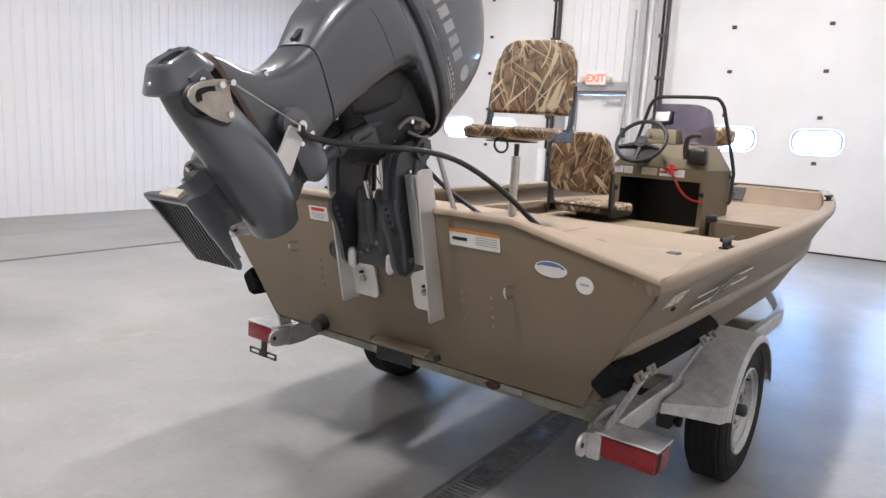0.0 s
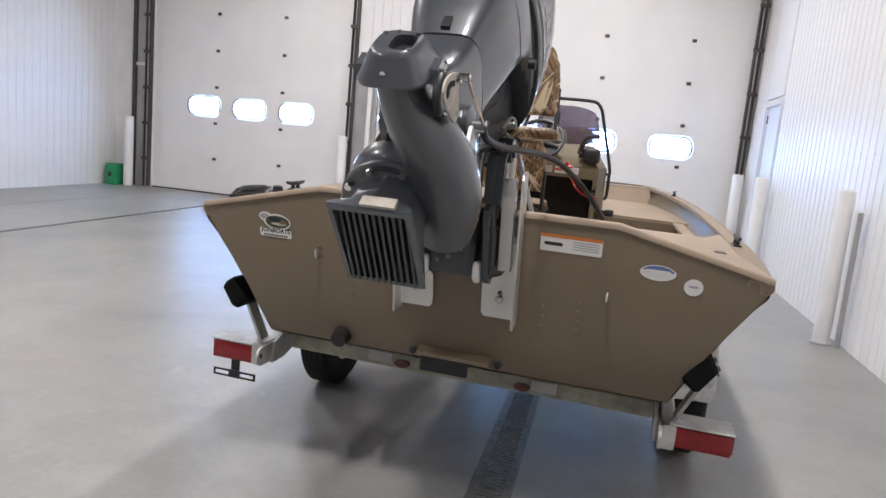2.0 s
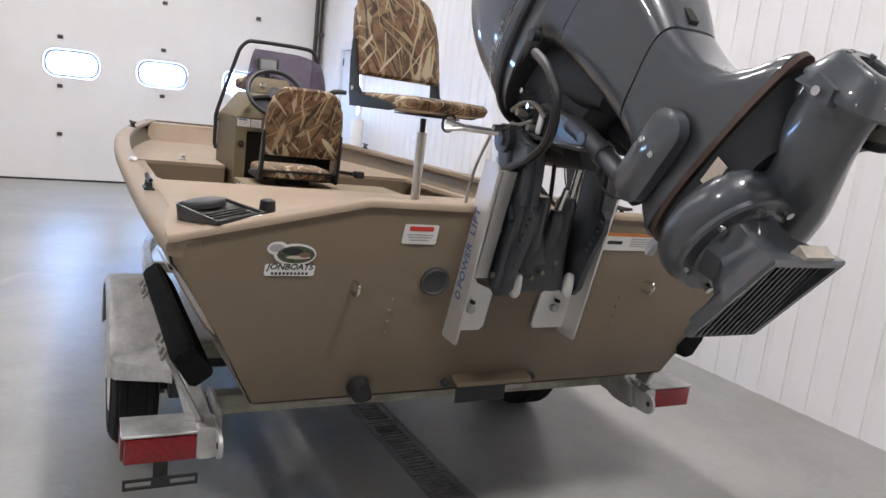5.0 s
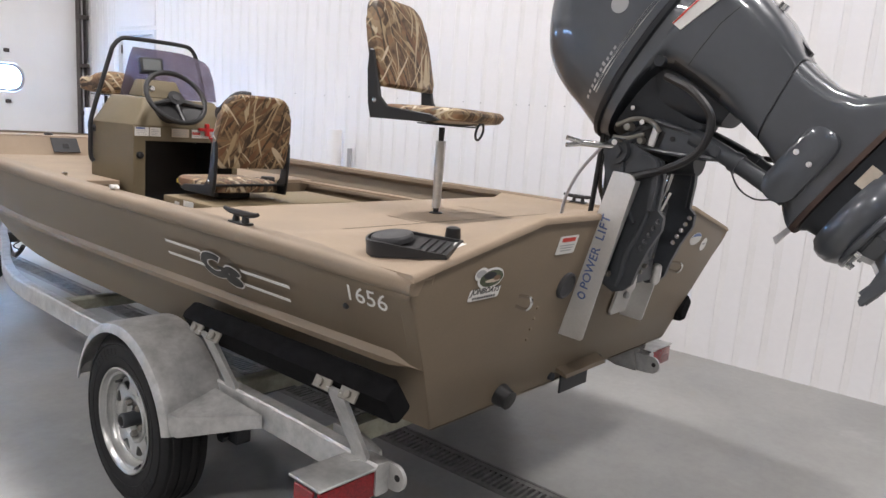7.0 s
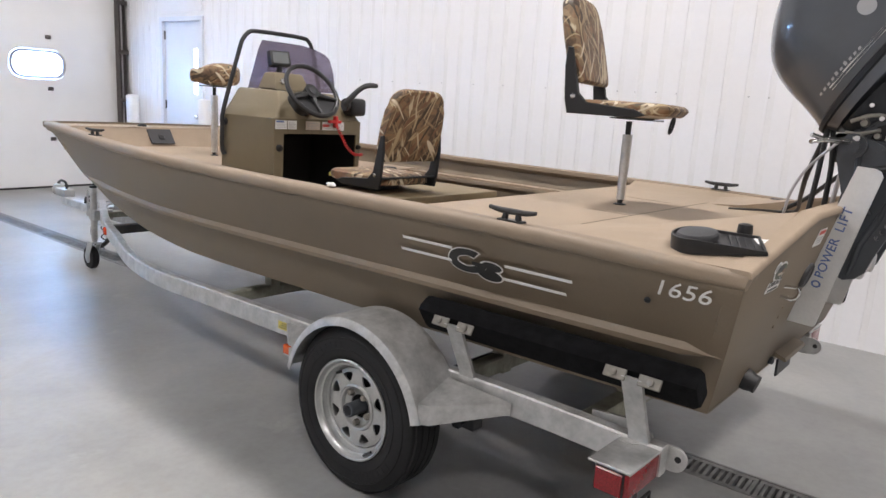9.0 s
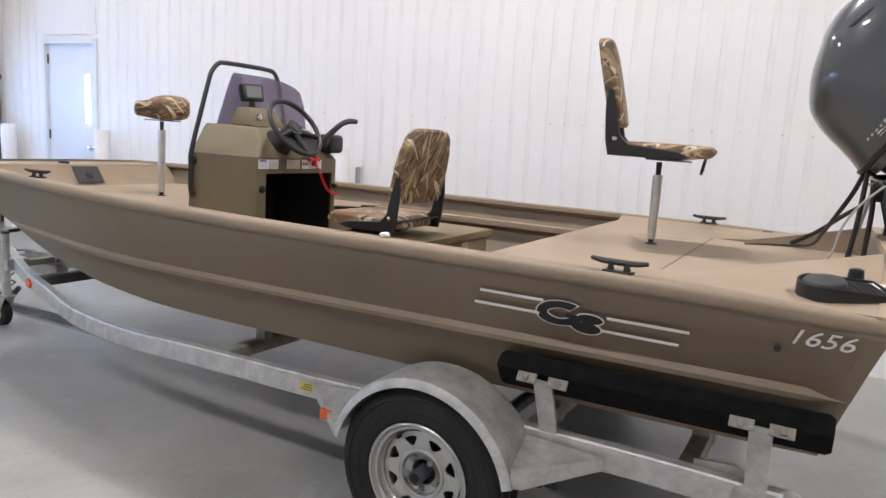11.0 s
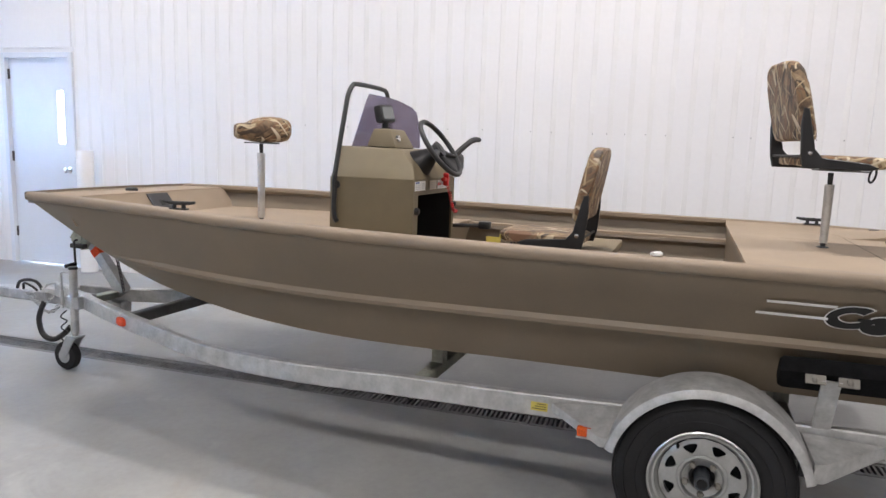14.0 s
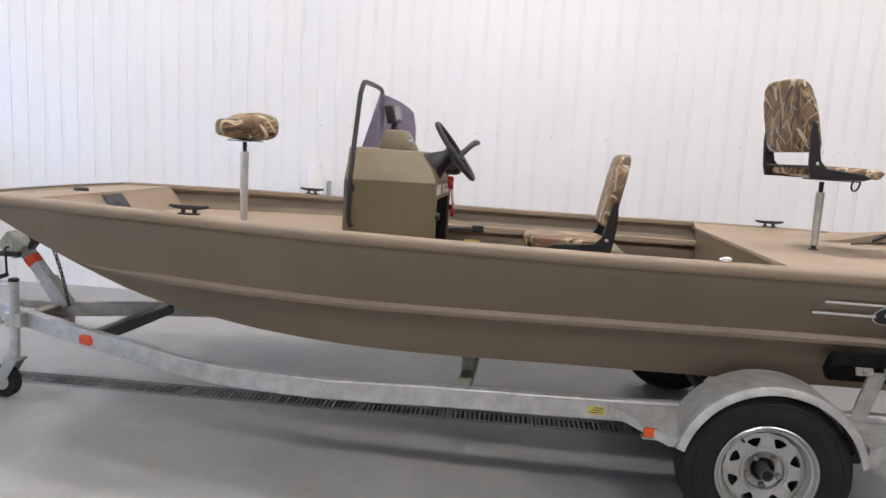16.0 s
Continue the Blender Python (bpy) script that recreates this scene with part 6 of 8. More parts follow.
PAN = [(0.515, 1.435, 1.675, 0.110, 0.22), (0.575, 1.445, 1.700, 0.124, 0.15), (0.645, 1.450, 1.725, 0.142, 0.08), (0.73, 1.452, 1.742, 0.160, 0.0), (0.80, 1.446, 1.752, 0.172, 0.01), (0.836, 1.425, 1.756, 0.178, 0.02), (0.849, 1.375, 1.757, 0.180, 0.02), (0.856, 1.300, 1.757, 0.182, 0.02), (0.860, 1.165, 1.758, 0.182, 0.02), (0.893, 1.144, 1.760, 0.186, 0.02)]


def pan_p(u):
    """The lower cowl is boxier towards the leg."""
    return 2.4 + 1.8 * min(1.0, max(0.0, (0.893 - u) / 0.10))


bm = bmesh.new()
rings(bm, [oval_ring(u, a, b, w, 40, pan_p(u), sl, 0.88) for u, a, b, w, sl in PAN])
# its fore face takes a dark material, painting in the shade under the engine
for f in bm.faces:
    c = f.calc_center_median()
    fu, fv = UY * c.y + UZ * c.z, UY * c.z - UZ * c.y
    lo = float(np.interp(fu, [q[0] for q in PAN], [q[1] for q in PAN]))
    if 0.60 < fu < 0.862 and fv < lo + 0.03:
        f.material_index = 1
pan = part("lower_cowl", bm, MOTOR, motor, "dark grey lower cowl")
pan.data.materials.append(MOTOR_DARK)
bm = bmesh.new()
rings(bm, [oval_ring(u, a, 1.50, w, 24, 3.5, 0, 1.0) for u, a, w in ((0.60, 1.40, 0.075), (0.66, 1.365, 0.088), (0.75, 1.33, 0.098), (0.858, 1.27, 0.105))])
part("engine_base", bm, MOTOR_DARK, motor, "black casting in the hollow under the engine")


def pan_x(u, v):
    """Half width of the lower cowl at (u, v)."""
    us = [q[0] for q in PAN]
    u0 = u
    for _ in range(8):
        a, b_, w, sl = (float(np.interp(u0, us, [q[k] for q in PAN])) for k in (1, 2, 3, 4))
        u0 = u - sl * (v - (a + b_) / 2)
    dv = max(-0.98, min(0.98, (v - (a + b_) / 2) / ((b_ - a) / 2)))
    return w * (1 - abs(dv) ** pan_p(u0)) ** (1 / pan_p(u0)) * (1 - 0.12 * (dv * 0.5 + 0.5))


def pan_patch(name, rows, mt, s, label="", lift=0.0010):
    """A strip on the lower cowl's side between pairs of (u, v) points."""
    bm = bmesh.new()
    rings(bm, [[mp(u, v, s * (pan_x(u, v) + e)) for (u, v), e in ((p, -0.003), (p, lift), (q, lift), (q, -0.003))] for p, q in rows])
    return part(name, bm, mt, pan, label)


for s in (-1, 1):
    pan_patch("panel_seam", [((0.7555 - 0.02 * max(0, k - 6) / 4, 1.470 + 0.026 * k), (0.7575 - 0.02 * max(0, k - 6) / 4, 1.470 + 0.026 * k)) for k in range(10)], PIT, s, "thin dark panel seam", 0.0004)
pan_patch("caution_strip", [((0.833 - 0.0045 * k, 1.555 + 0.016 * k), (0.868 - 0.0035 * k, 1.557 + 0.016 * k)) for k in range(9)], STICKER, -1, "pale caution strip with a red edge", 0.005)
pan_patch("red_edge", [((0.862 - 0.0035 * k, 1.557 + 0.016 * k), (0.867 - 0.0035 * k, 1.557 + 0.016 * k)) for k in range(9)], STICK_RED, -1, "", 0.0058)
MID = [(0.268, 1.300, 1.785, 0.088, 0), (0.285, 1.307, 1.772, 0.088, 0), (0.315, 1.330, 1.725, 0.090, 0), (0.355, 1.370, 1.680, 0.094, 0.03), (0.41, 1.405, 1.662, 0.100, 0.10), (0.465, 1.425, 1.664, 0.106, 0.16), (0.508, 1.433, 1.672, 0.109, 0.22)]
bm = bmesh.new()
rings(bm, [oval_ring(u, a, b, w, 36, 4.2, sl, t) for (u, a, b, w, sl), t in zip(MID, (0.42, 0.45, 0.6, 0.75, 0.85, 0.9, 0.92))])
mid = part("midsection", bm, MOTOR, motor, "dark grey leg housing")
bm = bmesh.new()
rings(bm, [oval_ring(u, 1.442, 1.668, 0.105, 36, 4.2, 0.22, 0.9) for u in (0.507, 0.516)])
part("split_line", bm, MOTOR_DARK, motor)
# pad covers with bolts on the leg
for s in (-1, 1):
    bm = bmesh.new()
    out = rounded(0.303, 0.400, 1.345, 1.575, 0.046, 5)
    lo = [mp(u, v, s * 0.085) for u, v in out]
    hi = [mp(u, v, s * 0.113) for u, v in out]
    tp = [mp(0.3515 + (u - 0.3515) * 0.74, 1.46 + (v - 1.46) * 0.86, s * 0.122) for u, v in out]
    rings(bm, [lo, hi, tp])
    pad = part("mount_cover", bm, MOTOR, mid)
    for u, v in ((0.376, 1.485), (0.330, 1.480)):
        bm = bmesh.new()
        cyl(bm, mp(u, v, s * 0.115), mp(u, v, s * 0.127), 0.008, seg=8)
        part("bolt", bm, CHROME, pad)
    # latch and plug on the lower cowl
    bm = bmesh.new()
    cyl(bm, mp(0.82, 1.46, s * 0.17), mp(0.82, 1.46, s * 0.192), 0.016, seg=12)
    part("plug", bm, MOTOR_DARK, pan)
# marks on the cowl: bars for the maker's letters, an emblem disc, thin stripes and a row of small script bars


def cowl_x(u, v):
    """Half width of the cowl where its sloping rings pass (u, v)."""
    us = [q[0] for q in COWL]
    u0 = u
    for _ in range(8):
        a, b_, w, sl = (float(np.interp(u0, us, [q[k] for q in COWL])) for k in (1, 2, 3, 4))
        u0 = u - sl * (v - (a + b_) / 2)
    dv = (v - (a + b_) / 2) / ((b_ - a) / 2)
    return w * max(0.0, 1 - abs(dv) ** 2.35) ** (1 / 2.35) * (1 - 0.10 * (dv * 0.5 + 0.5))


def cowl_patch(name, pts, mt, s, label="", lift=0.0012):
    bm = bmesh.new()
    rings(bm, [[mp(u, v, s * (cowl_x(u, v) + e)) for u, v in pts] for e in (-0.003, lift)])
    return part(name, bm, mt, cowl, label)


for k in range(6):
    v = 1.40 + k * 0.050
    cowl_patch("brand_bar", [(0.985, v - 0.017), (0.985, v + 0.017), (1.033, v + 0.017), (1.033, v - 0.017)], GREYTEXT, 1, "pale grey bars of a brand mark")
for s in (-1, 1):
    cowl_patch("emblem_disc", [(1.03 + 0.027 * math.cos(2 * math.pi * k / 20), (1.515 if s < 0 else 1.32) + 0.027 * math.sin(2 * math.pi * k / 20)) for k in range(20)], GREYTEXT, s, "round pale emblem")
    for u, hw_ in ((0.939, 0.0010), (0.949, 0.0024)):
        cowl_patch("stripe", [(u + hw_, 1.27 + 0.40 * k / 10) for k in range(11)] + [(u - hw_, 1.67 - 0.40 * k / 10) for k in range(11)], ALU, s)
    for k in range(10):
        v = 1.234 + k * 0.0190
        cowl_patch("script_bar", [(0.956, v), (0.956, v + 0.010), (0.9635 + 0.004 * (k in (4, 6)), v + 0.012), (0.9635 + 0.004 * (k in (4, 6)), v + 0.002)], GREYTEXT, s)
for s in (-1, 1):
    cowl_patch("air_slot", [(1.262, 1.490), (1.256, 1.528), (1.246, 1.578), (1.242, 1.588), (1.240, 1.570), (1.243, 1.530), (1.250, 1.500)], PIT, s, "narrow dark air slot")
# exhaust hood behind the pan
bm = bmesh.new()
rings(bm, [[mp(u, v, x) for v, x in ((1.64, -0.013), (1.6895 + (u - 0.55) * 0.22, -0.012), (1.6895 + (u - 0.55) * 0.22, 0.012), (1.64, 0.013))] for u in (0.550, 0.575, 0.604)])
part("idle_relief_hood", bm, BLACK, pan, "black exhaust relief")
bm = bmesh.new()
cyl(bm, mp(0.70, 1.735, 0.0), mp(0.70, 1.752, 0.0), 0.014, seg=10)
part("plug", bm, CHROME, pan)
bm = bmesh.new()
cyl(bm, mp(0.375, 1.64, 0.045), mp(0.375, 1.678, 0.045), 0.010, seg=10)
part("plug", bm, CHROME, mid)

# gasket plate between leg and jet
bm = bmesh.new()
rings(bm, [oval_ring(u, 1.296, 1.790, 0.096, 32, 2.6, 0, 0.45) for u in (0.253, 0.2675)])
part("gasket_plate", bm, GASKET, motor, "brown-edged plate between leg and jet")
bm = bmesh.new()
rings(bm, [[mp(u, v, x) for u, v in ((0.262, 1.33), (0.272, 1.33), (0.285, 1.250), (0.268, 1.240))] for x in (-0.012, 0.012)])
part("anti_vent_tab", bm, GREYTRIM, motor)

bm = bmesh.new()
rings(bm, [oval_ring(u, a, b, w, 32, 2.6, 0, 0.5) for u, a, b, w in ((0.249, 1.310, 1.765, 0.084), (0.232, 1.325, 1.72, 0.076), (0.170, 1.335, 1.64, 0.080))])
part("adapter_body", bm, MOTOR_DARK, motor, "dark adapter casting")

# jet: scroll, outlet elbow, intake
jet = bmesh.new()
VC, XC = 1.440, -0.015
prof = [(0.060, 0.198), (0.124, 0.196), (0.130, 0.188), (0.140, 0.178), (0.144, 0.160), (0.142, 0.138), (0.130, 0.116), (0.108, 0.102), (0.104, 0.094), (0.098, 0.090)]
loops = []
for r, u in prof:
    lp = []
    for k in range(40):
        a = 2 * math.pi * k / 40
        grow = 1.0 + 0.10 * math.sin(a)
        lp.append(mp(u, VC + r * math.cos(a), XC + r * grow * math.sin(a)))
    loops.append(lp)
rings(jet, loops)
jetp = part("jet_scroll", jet, MOTOR, motor, "dark grey jet pump scroll")
bm = bmesh.new()
# sections along the bend: v, x, half height along the leg, half width
bend = [Vector(q) for q in ((1.33, 0.085, 0.070, 0.070), (1.43, 0.100, 0.084, 0.084), (1.52, 0.092, 0.088, 0.086), (1.60, 0.066, 0.083, 0.077), (1.67, 0.040, 0.079, 0.063), (1.73, 0.026, 0.076, 0.055), (1.79, 0.022, 0.072, 0.052))]
dense = []
for i in range(len(bend) - 1):
    q0, q1, q2, q3 = bend[max(i - 1, 0)], bend[i], bend[i + 1], bend[min(i + 2, len(bend) - 1)]
    for k in range(6):
        f = k / 6
        dense.append(0.5 * (2 * q1 + (q2 - q0) * f + (2 * q0 - 5 * q1 + 4 * q2 - q3) * f * f + (3 * q1 - q0 - 3 * q2 + q3) * f ** 3))
dense.append(bend[-1])
sections = []
for i, q in enumerate(dense):
    d = dense[min(i + 1, len(dense) - 1)] - dense[max(i - 1, 0)]
    ln = math.hypot(d[0], d[1])
    nv, nx = -d[1] / ln, d[0] / ln
    sections.append([mp(0.156 + q[2] * math.cos(a), q[0] + nv * q[3] * math.sin(a), q[1] + nx * q[3] * math.sin(a)) for a in [2 * math.pi * k / 24 for k in range(24)]])
rings(bm, sections)
part("outlet_elbow", bm, MOTOR, jetp, "smooth jet outlet elbow")
bm = bmesh.new()
nb = []
for v, a, b, du in ((1.788, 0.068, 0.050, 0.152), (1.774, 0.090, 0.074, 0.150), (1.7735, 0.097, 0.081, 0.149), (1.780, 0.098, 0.081, 0.149), (1.802, 0.084, 0.068, 0.152), (1.824, 0.070, 0.056, 0.155), (1.8325, 0.063, 0.050, 0.155), (1.836, 0.055, 0.043, 0.155), (1.8335, 0.040, 0.026, 0.155), (1.810, 0.036, 0.023, 0.155)):
    lp = []
    for k in range(24):
        t = 2 * math.pi * k / 24
        c, s = math.cos(t), math.sin(t)
        lp.append(mp(du + a * 0.85 * math.copysign(abs(c) ** 0.58, c), v, 0.022 + (0.012 if b < 0.03 else 0.0) + b * math.copysign(abs(s) ** 0.58, s)))
    nb.append(lp)
rings(bm, nb)
noz = part("nozzle", bm, MOTOR, jetp, "squared jet nozzle")
bm = bmesh.new()
cyl(bm, mp(0.155, 1.806, 0.034), mp(0.155, 1.812, 0.034), 0.036, seg=18)
part("nozzle_bore", bm, PIT, noz)
bm = bmesh.new()
cyl(bm, mp(0.090, 1.800, 0.012), mp(0.078, 1.800, 0.012), 0.006, seg=10)
part("bolt", bm, CHROME, noz)
bm = bmesh.new()
for u, v, x in ((0.200, 1.762, -0.072), (0.150, 1.770, -0.072), (0.205, 1.826, -0.006), (0.140, 1.812, -0.034), (0.160, 1.775, 0.0), (0.205, 1.790, 0.02)):
    bm.verts.new(mp(u, v, x))
bmesh.ops.convex_hull(bm, input=list(bm.verts))
part("steering_arm", bm, MOTOR, noz)
# uneven cast bosses round the mouth
for du, dx, r, h in ((-0.034, 0.034, 0.009, 0.004), (0.036, 0.034, 0.010, 0.007), (0.044, -0.010, 0.008, 0.004), (0.032, -0.036, 0.009, 0.005), (-0.010, -0.040, 0.007, 0.004)):
    bm = bmesh.new()
    cyl(bm, mp(0.155 + du, 1.825, 0.022 + dx), mp(0.155 + du, 1.833 + h, 0.022 + dx * 1.04), r, r * 0.6, seg=8)
    part("mouth_boss", bm, MOTOR, noz)
for sx in (-1, 1):
    bm = bmesh.new()
    rings(bm, [[mp(u, v, 0.022 + sx * x) for u, v in ((0.118, 1.764), (0.150, 1.756), (0.184, 1.764), (0.172, 1.796), (0.128, 1.792))] for x in (0.066, 0.090)])
    part("pivot_lug", bm, MOTOR, noz)
    bm = bmesh.new()
    cyl(bm, mp(0.150, 1.773, 0.022 + sx * 0.088), mp(0.150, 1.773, 0.022 + sx * 0.098), 0.009, seg=8)
    part("pivot_bolt", bm, CHROME, noz)
bm = bmesh.new()
rings(bm, [[mp(u, VC + r * math.cos(2 * math.pi * k / 40), XC + r * 1.04 * math.sin(2 * math.pi * k / 40)) for k in range(40)] for r, u in ((0.092, 0.096), (0.122, 0.096), (0.127, 0.101), (0.127, 0.111), (0.120, 0.116))])
part("pump_flange", bm, MOTOR, jetp)
# intake housing and slatted tray
G0, G1 = (-0.034, 1.535), (-0.008, 1.292)
gd = Vector((G1[0] - G0[0], G1[1] - G0[1])).normalized()
gn = Vector((gd.y, -gd.x))
if gn.x > 0:
    gn = -gn
GLN = math.hypot(G1[0] - G0[0], G1[1] - G0[1])


def gp(along, x, depth):
    """Intake face: along from its aft edge, x across, depth inwards."""
    u = G0[0] + gd.x * along - gn.x * depth
    v = G0[1] + gd.y * along - gn.y * depth
    return mp(u, v, x - 0.016)


hw = 0.096
bm = bmesh.new()
def tray(depth, grow, w):
    return [gp(-grow, -w, depth), gp(GLN * 0.5, -w, depth), gp(GLN + grow, -w, depth), gp(GLN + grow, 0, depth), gp(GLN + grow, w, depth), gp(GLN * 0.5, w, depth), gp(-grow, w, depth), gp(-grow, 0, depth)]
def neck(u, vc, r):
    return [mp(u, vc + r * math.cos(radians(a)), XC + r * 1.04 * math.sin(radians(a))) for a in (-45, -90, -135, 180, 135, 90, 45, 0)]

rings(bm, [tray(0.0, 0.0, hw), tray(0.006, 0.004, hw + 0.004), tray(0.018, 0.0, hw), neck(0.030, 1.445, 0.094), neck(0.055, 1.450, 0.086), neck(0.092, 1.446, 0.094)], True, False)
rings(bm, [tray(0.0, 0.0, hw), tray(0.001, -0.012, hw - 0.010), tray(0.034, -0.014, hw - 0.011)], True, False)
itk = part("intake_housing", bm, MOTOR, jetp, "dark grey intake housing")
bm = bmesh.new()
vv = [bm.verts.new(p) for p in tray(0.034, -0.013, hw - 0.010)]
bm.faces.new(vv)
part("intake_throat", bm, MOTOR_DARK, itk)
for k in range(11):
    x = -0.078 + 0.0156 * k
    bm = bmesh.new()
    rings(bm, [[gp(0.012, x - 0.0036, d0), gp(0.012, x + 0.0036, d0), gp(GLN - 0.004, x + 0.0030, d1), gp(GLN - 0.004, x - 0.0030, d1)] for d0, d1 in ((0.020, -0.003), (0.035, 0.024))])
    part("slat", bm, CASTING, itk)
bm = bmesh.new()
rings(bm, [[gp(a, x, d) for a, x in ((0.010, -0.020), (0.010, 0.060), (-0.012, 0.060), (-0.012, -0.020))] for d in (0.006, 0.034)])
part("anode", bm, TAN_ANODE, itk, "pale zinc anode")
for a in (-60, -20, 20, 60, 120, 180, 240):
    bm = bmesh.new()
    c = mp(0.100, VC + 0.112 * math.cos(radians(a)), XC + 0.116 * math.sin(radians(a)))
    cyl(bm, c, c + (mp(-1, 0, 0) - mp(0, 0, 0)) * 0.018, 0.009, seg=8)
    part("bolt", bm, CHROME, jetp)

# reverse gate linkage in bright metal, with its cable
bm = bmesh.new()
out = [(0.084, 1.768), (0.094, 1.778), (0.108, 1.782), (0.130, 1.780), (0.150, 1.774), (0.172, 1.765), (0.194, 1.754), (0.202, 1.744), (0.200, 1.736), (0.189, 1.711), (0.180, 1.675), (0.172, 1.662), (0.156, 1.657), (0.143, 1.662), (0.115, 1.692), (0.089, 1.738), (0.082, 1.755)]
rings(bm, [[mp(u, v, 0.1315) for u, v in out], [mp(u, v, 0.1365) for u, v in out]])
lk_back = [(0.155 + (u - 0.155) * 0.36, 1.725 + (v - 1.725) * 0.36) for u, v in out]
lk = part("gate_lever", bm, TAN_ANODE, motor, "worn bare-metal gate lever")
bm = bmesh.new()
rings(bm, [[mp(u, v, 0.1367) for u, v in ((0.098, 1.745), (0.100, 1.760), (0.112, 1.769), (0.134, 1.766), (0.160, 1.754), (0.156, 1.742), (0.136, 1.752), (0.118, 1.754), (0.112, 1.742))], [mp(u, v, 0.138) for u, v in ((0.098, 1.745), (0.100, 1.760), (0.112, 1.769), (0.134, 1.766), (0.160, 1.754), (0.156, 1.742), (0.136, 1.752), (0.118, 1.754), (0.112, 1.742))]])
part("lever_slot", bm, PIT, lk)
bm = bmesh.new()
rings(bm, [[mp(u, v, 0.121) for u, v in lk_back], [mp(u, v, 0.1313) for u, v in lk_back]])
part("lever_back", bm, MOTOR_DARK, lk, "dark casting behind the lever")
for u, v, r in ((0.176, 1.748, 0.009), (0.158, 1.676, 0.008)):
    bm = bmesh.new()
    cyl(bm, mp(u, v, 0.110), mp(u, v, 0.148), r, seg=8)
    part("lever_bolt", bm, CHROME, lk)
bm = bmesh.new()
out = [(0.215, 1.485), (0.245, 1.430), (0.335, 1.490), (0.320, 1.545)]
rings(bm, [[mp(u, v, 0.118) for u, v in out], [mp(u, v, 0.128) for u, v in out]])
part("cable_bracket", bm, ALU, motor, "bare aluminium cable bracket")
bm = bmesh.new()
cyl(bm, mp(0.335, 1.535, 0.10), mp(0.335, 1.535, 0.155), 0.016, seg=12)
cyl(bm, mp(0.198, 1.742, 0.13), mp(0.198, 1.742, 0.16), 0.008, seg=10)
cyl(bm, mp(0.198, 1.742, 0.154), mp(0.335, 1.535, 0.152), 0.0045, seg=6)
part("cable_end", bm, CHROME, motor)
bm = bmesh.new()
tube(bm, [mp(0.335, 1.535, 0.150), Vector((0.17, -0.56, 1.435)), Vector((0.185, -0.45, 1.418)), Vector((0.22, -0.30, 1.412)), Vector((0.26, -0.15, 1.404)), Vector((0.32, -0.03, 1.372)), Vector((0.40, 0.10, 1.285)), Vector((0.47, 0.22, 1.175)), Vector((0.52, 0.32, 1.105))], 0.0095, 8, 6)
part("control_cable", bm, BLACK, motor, "black control cable looping to the deck")
# gate hook beside the nozzle
bm = bmesh.new()
tube(bm, [mp(0.165, 1.765, 0.112), mp(0.110, 1.775, 0.118), mp(0.078, 1.755, 0.122), mp(0.088, 1.718, 0.120), mp(0.125, 1.700, 0.110)], 0.009, 8, 5)
part("gate_arm", bm, MOTOR_DARK, motor, "dark curved gate hook")

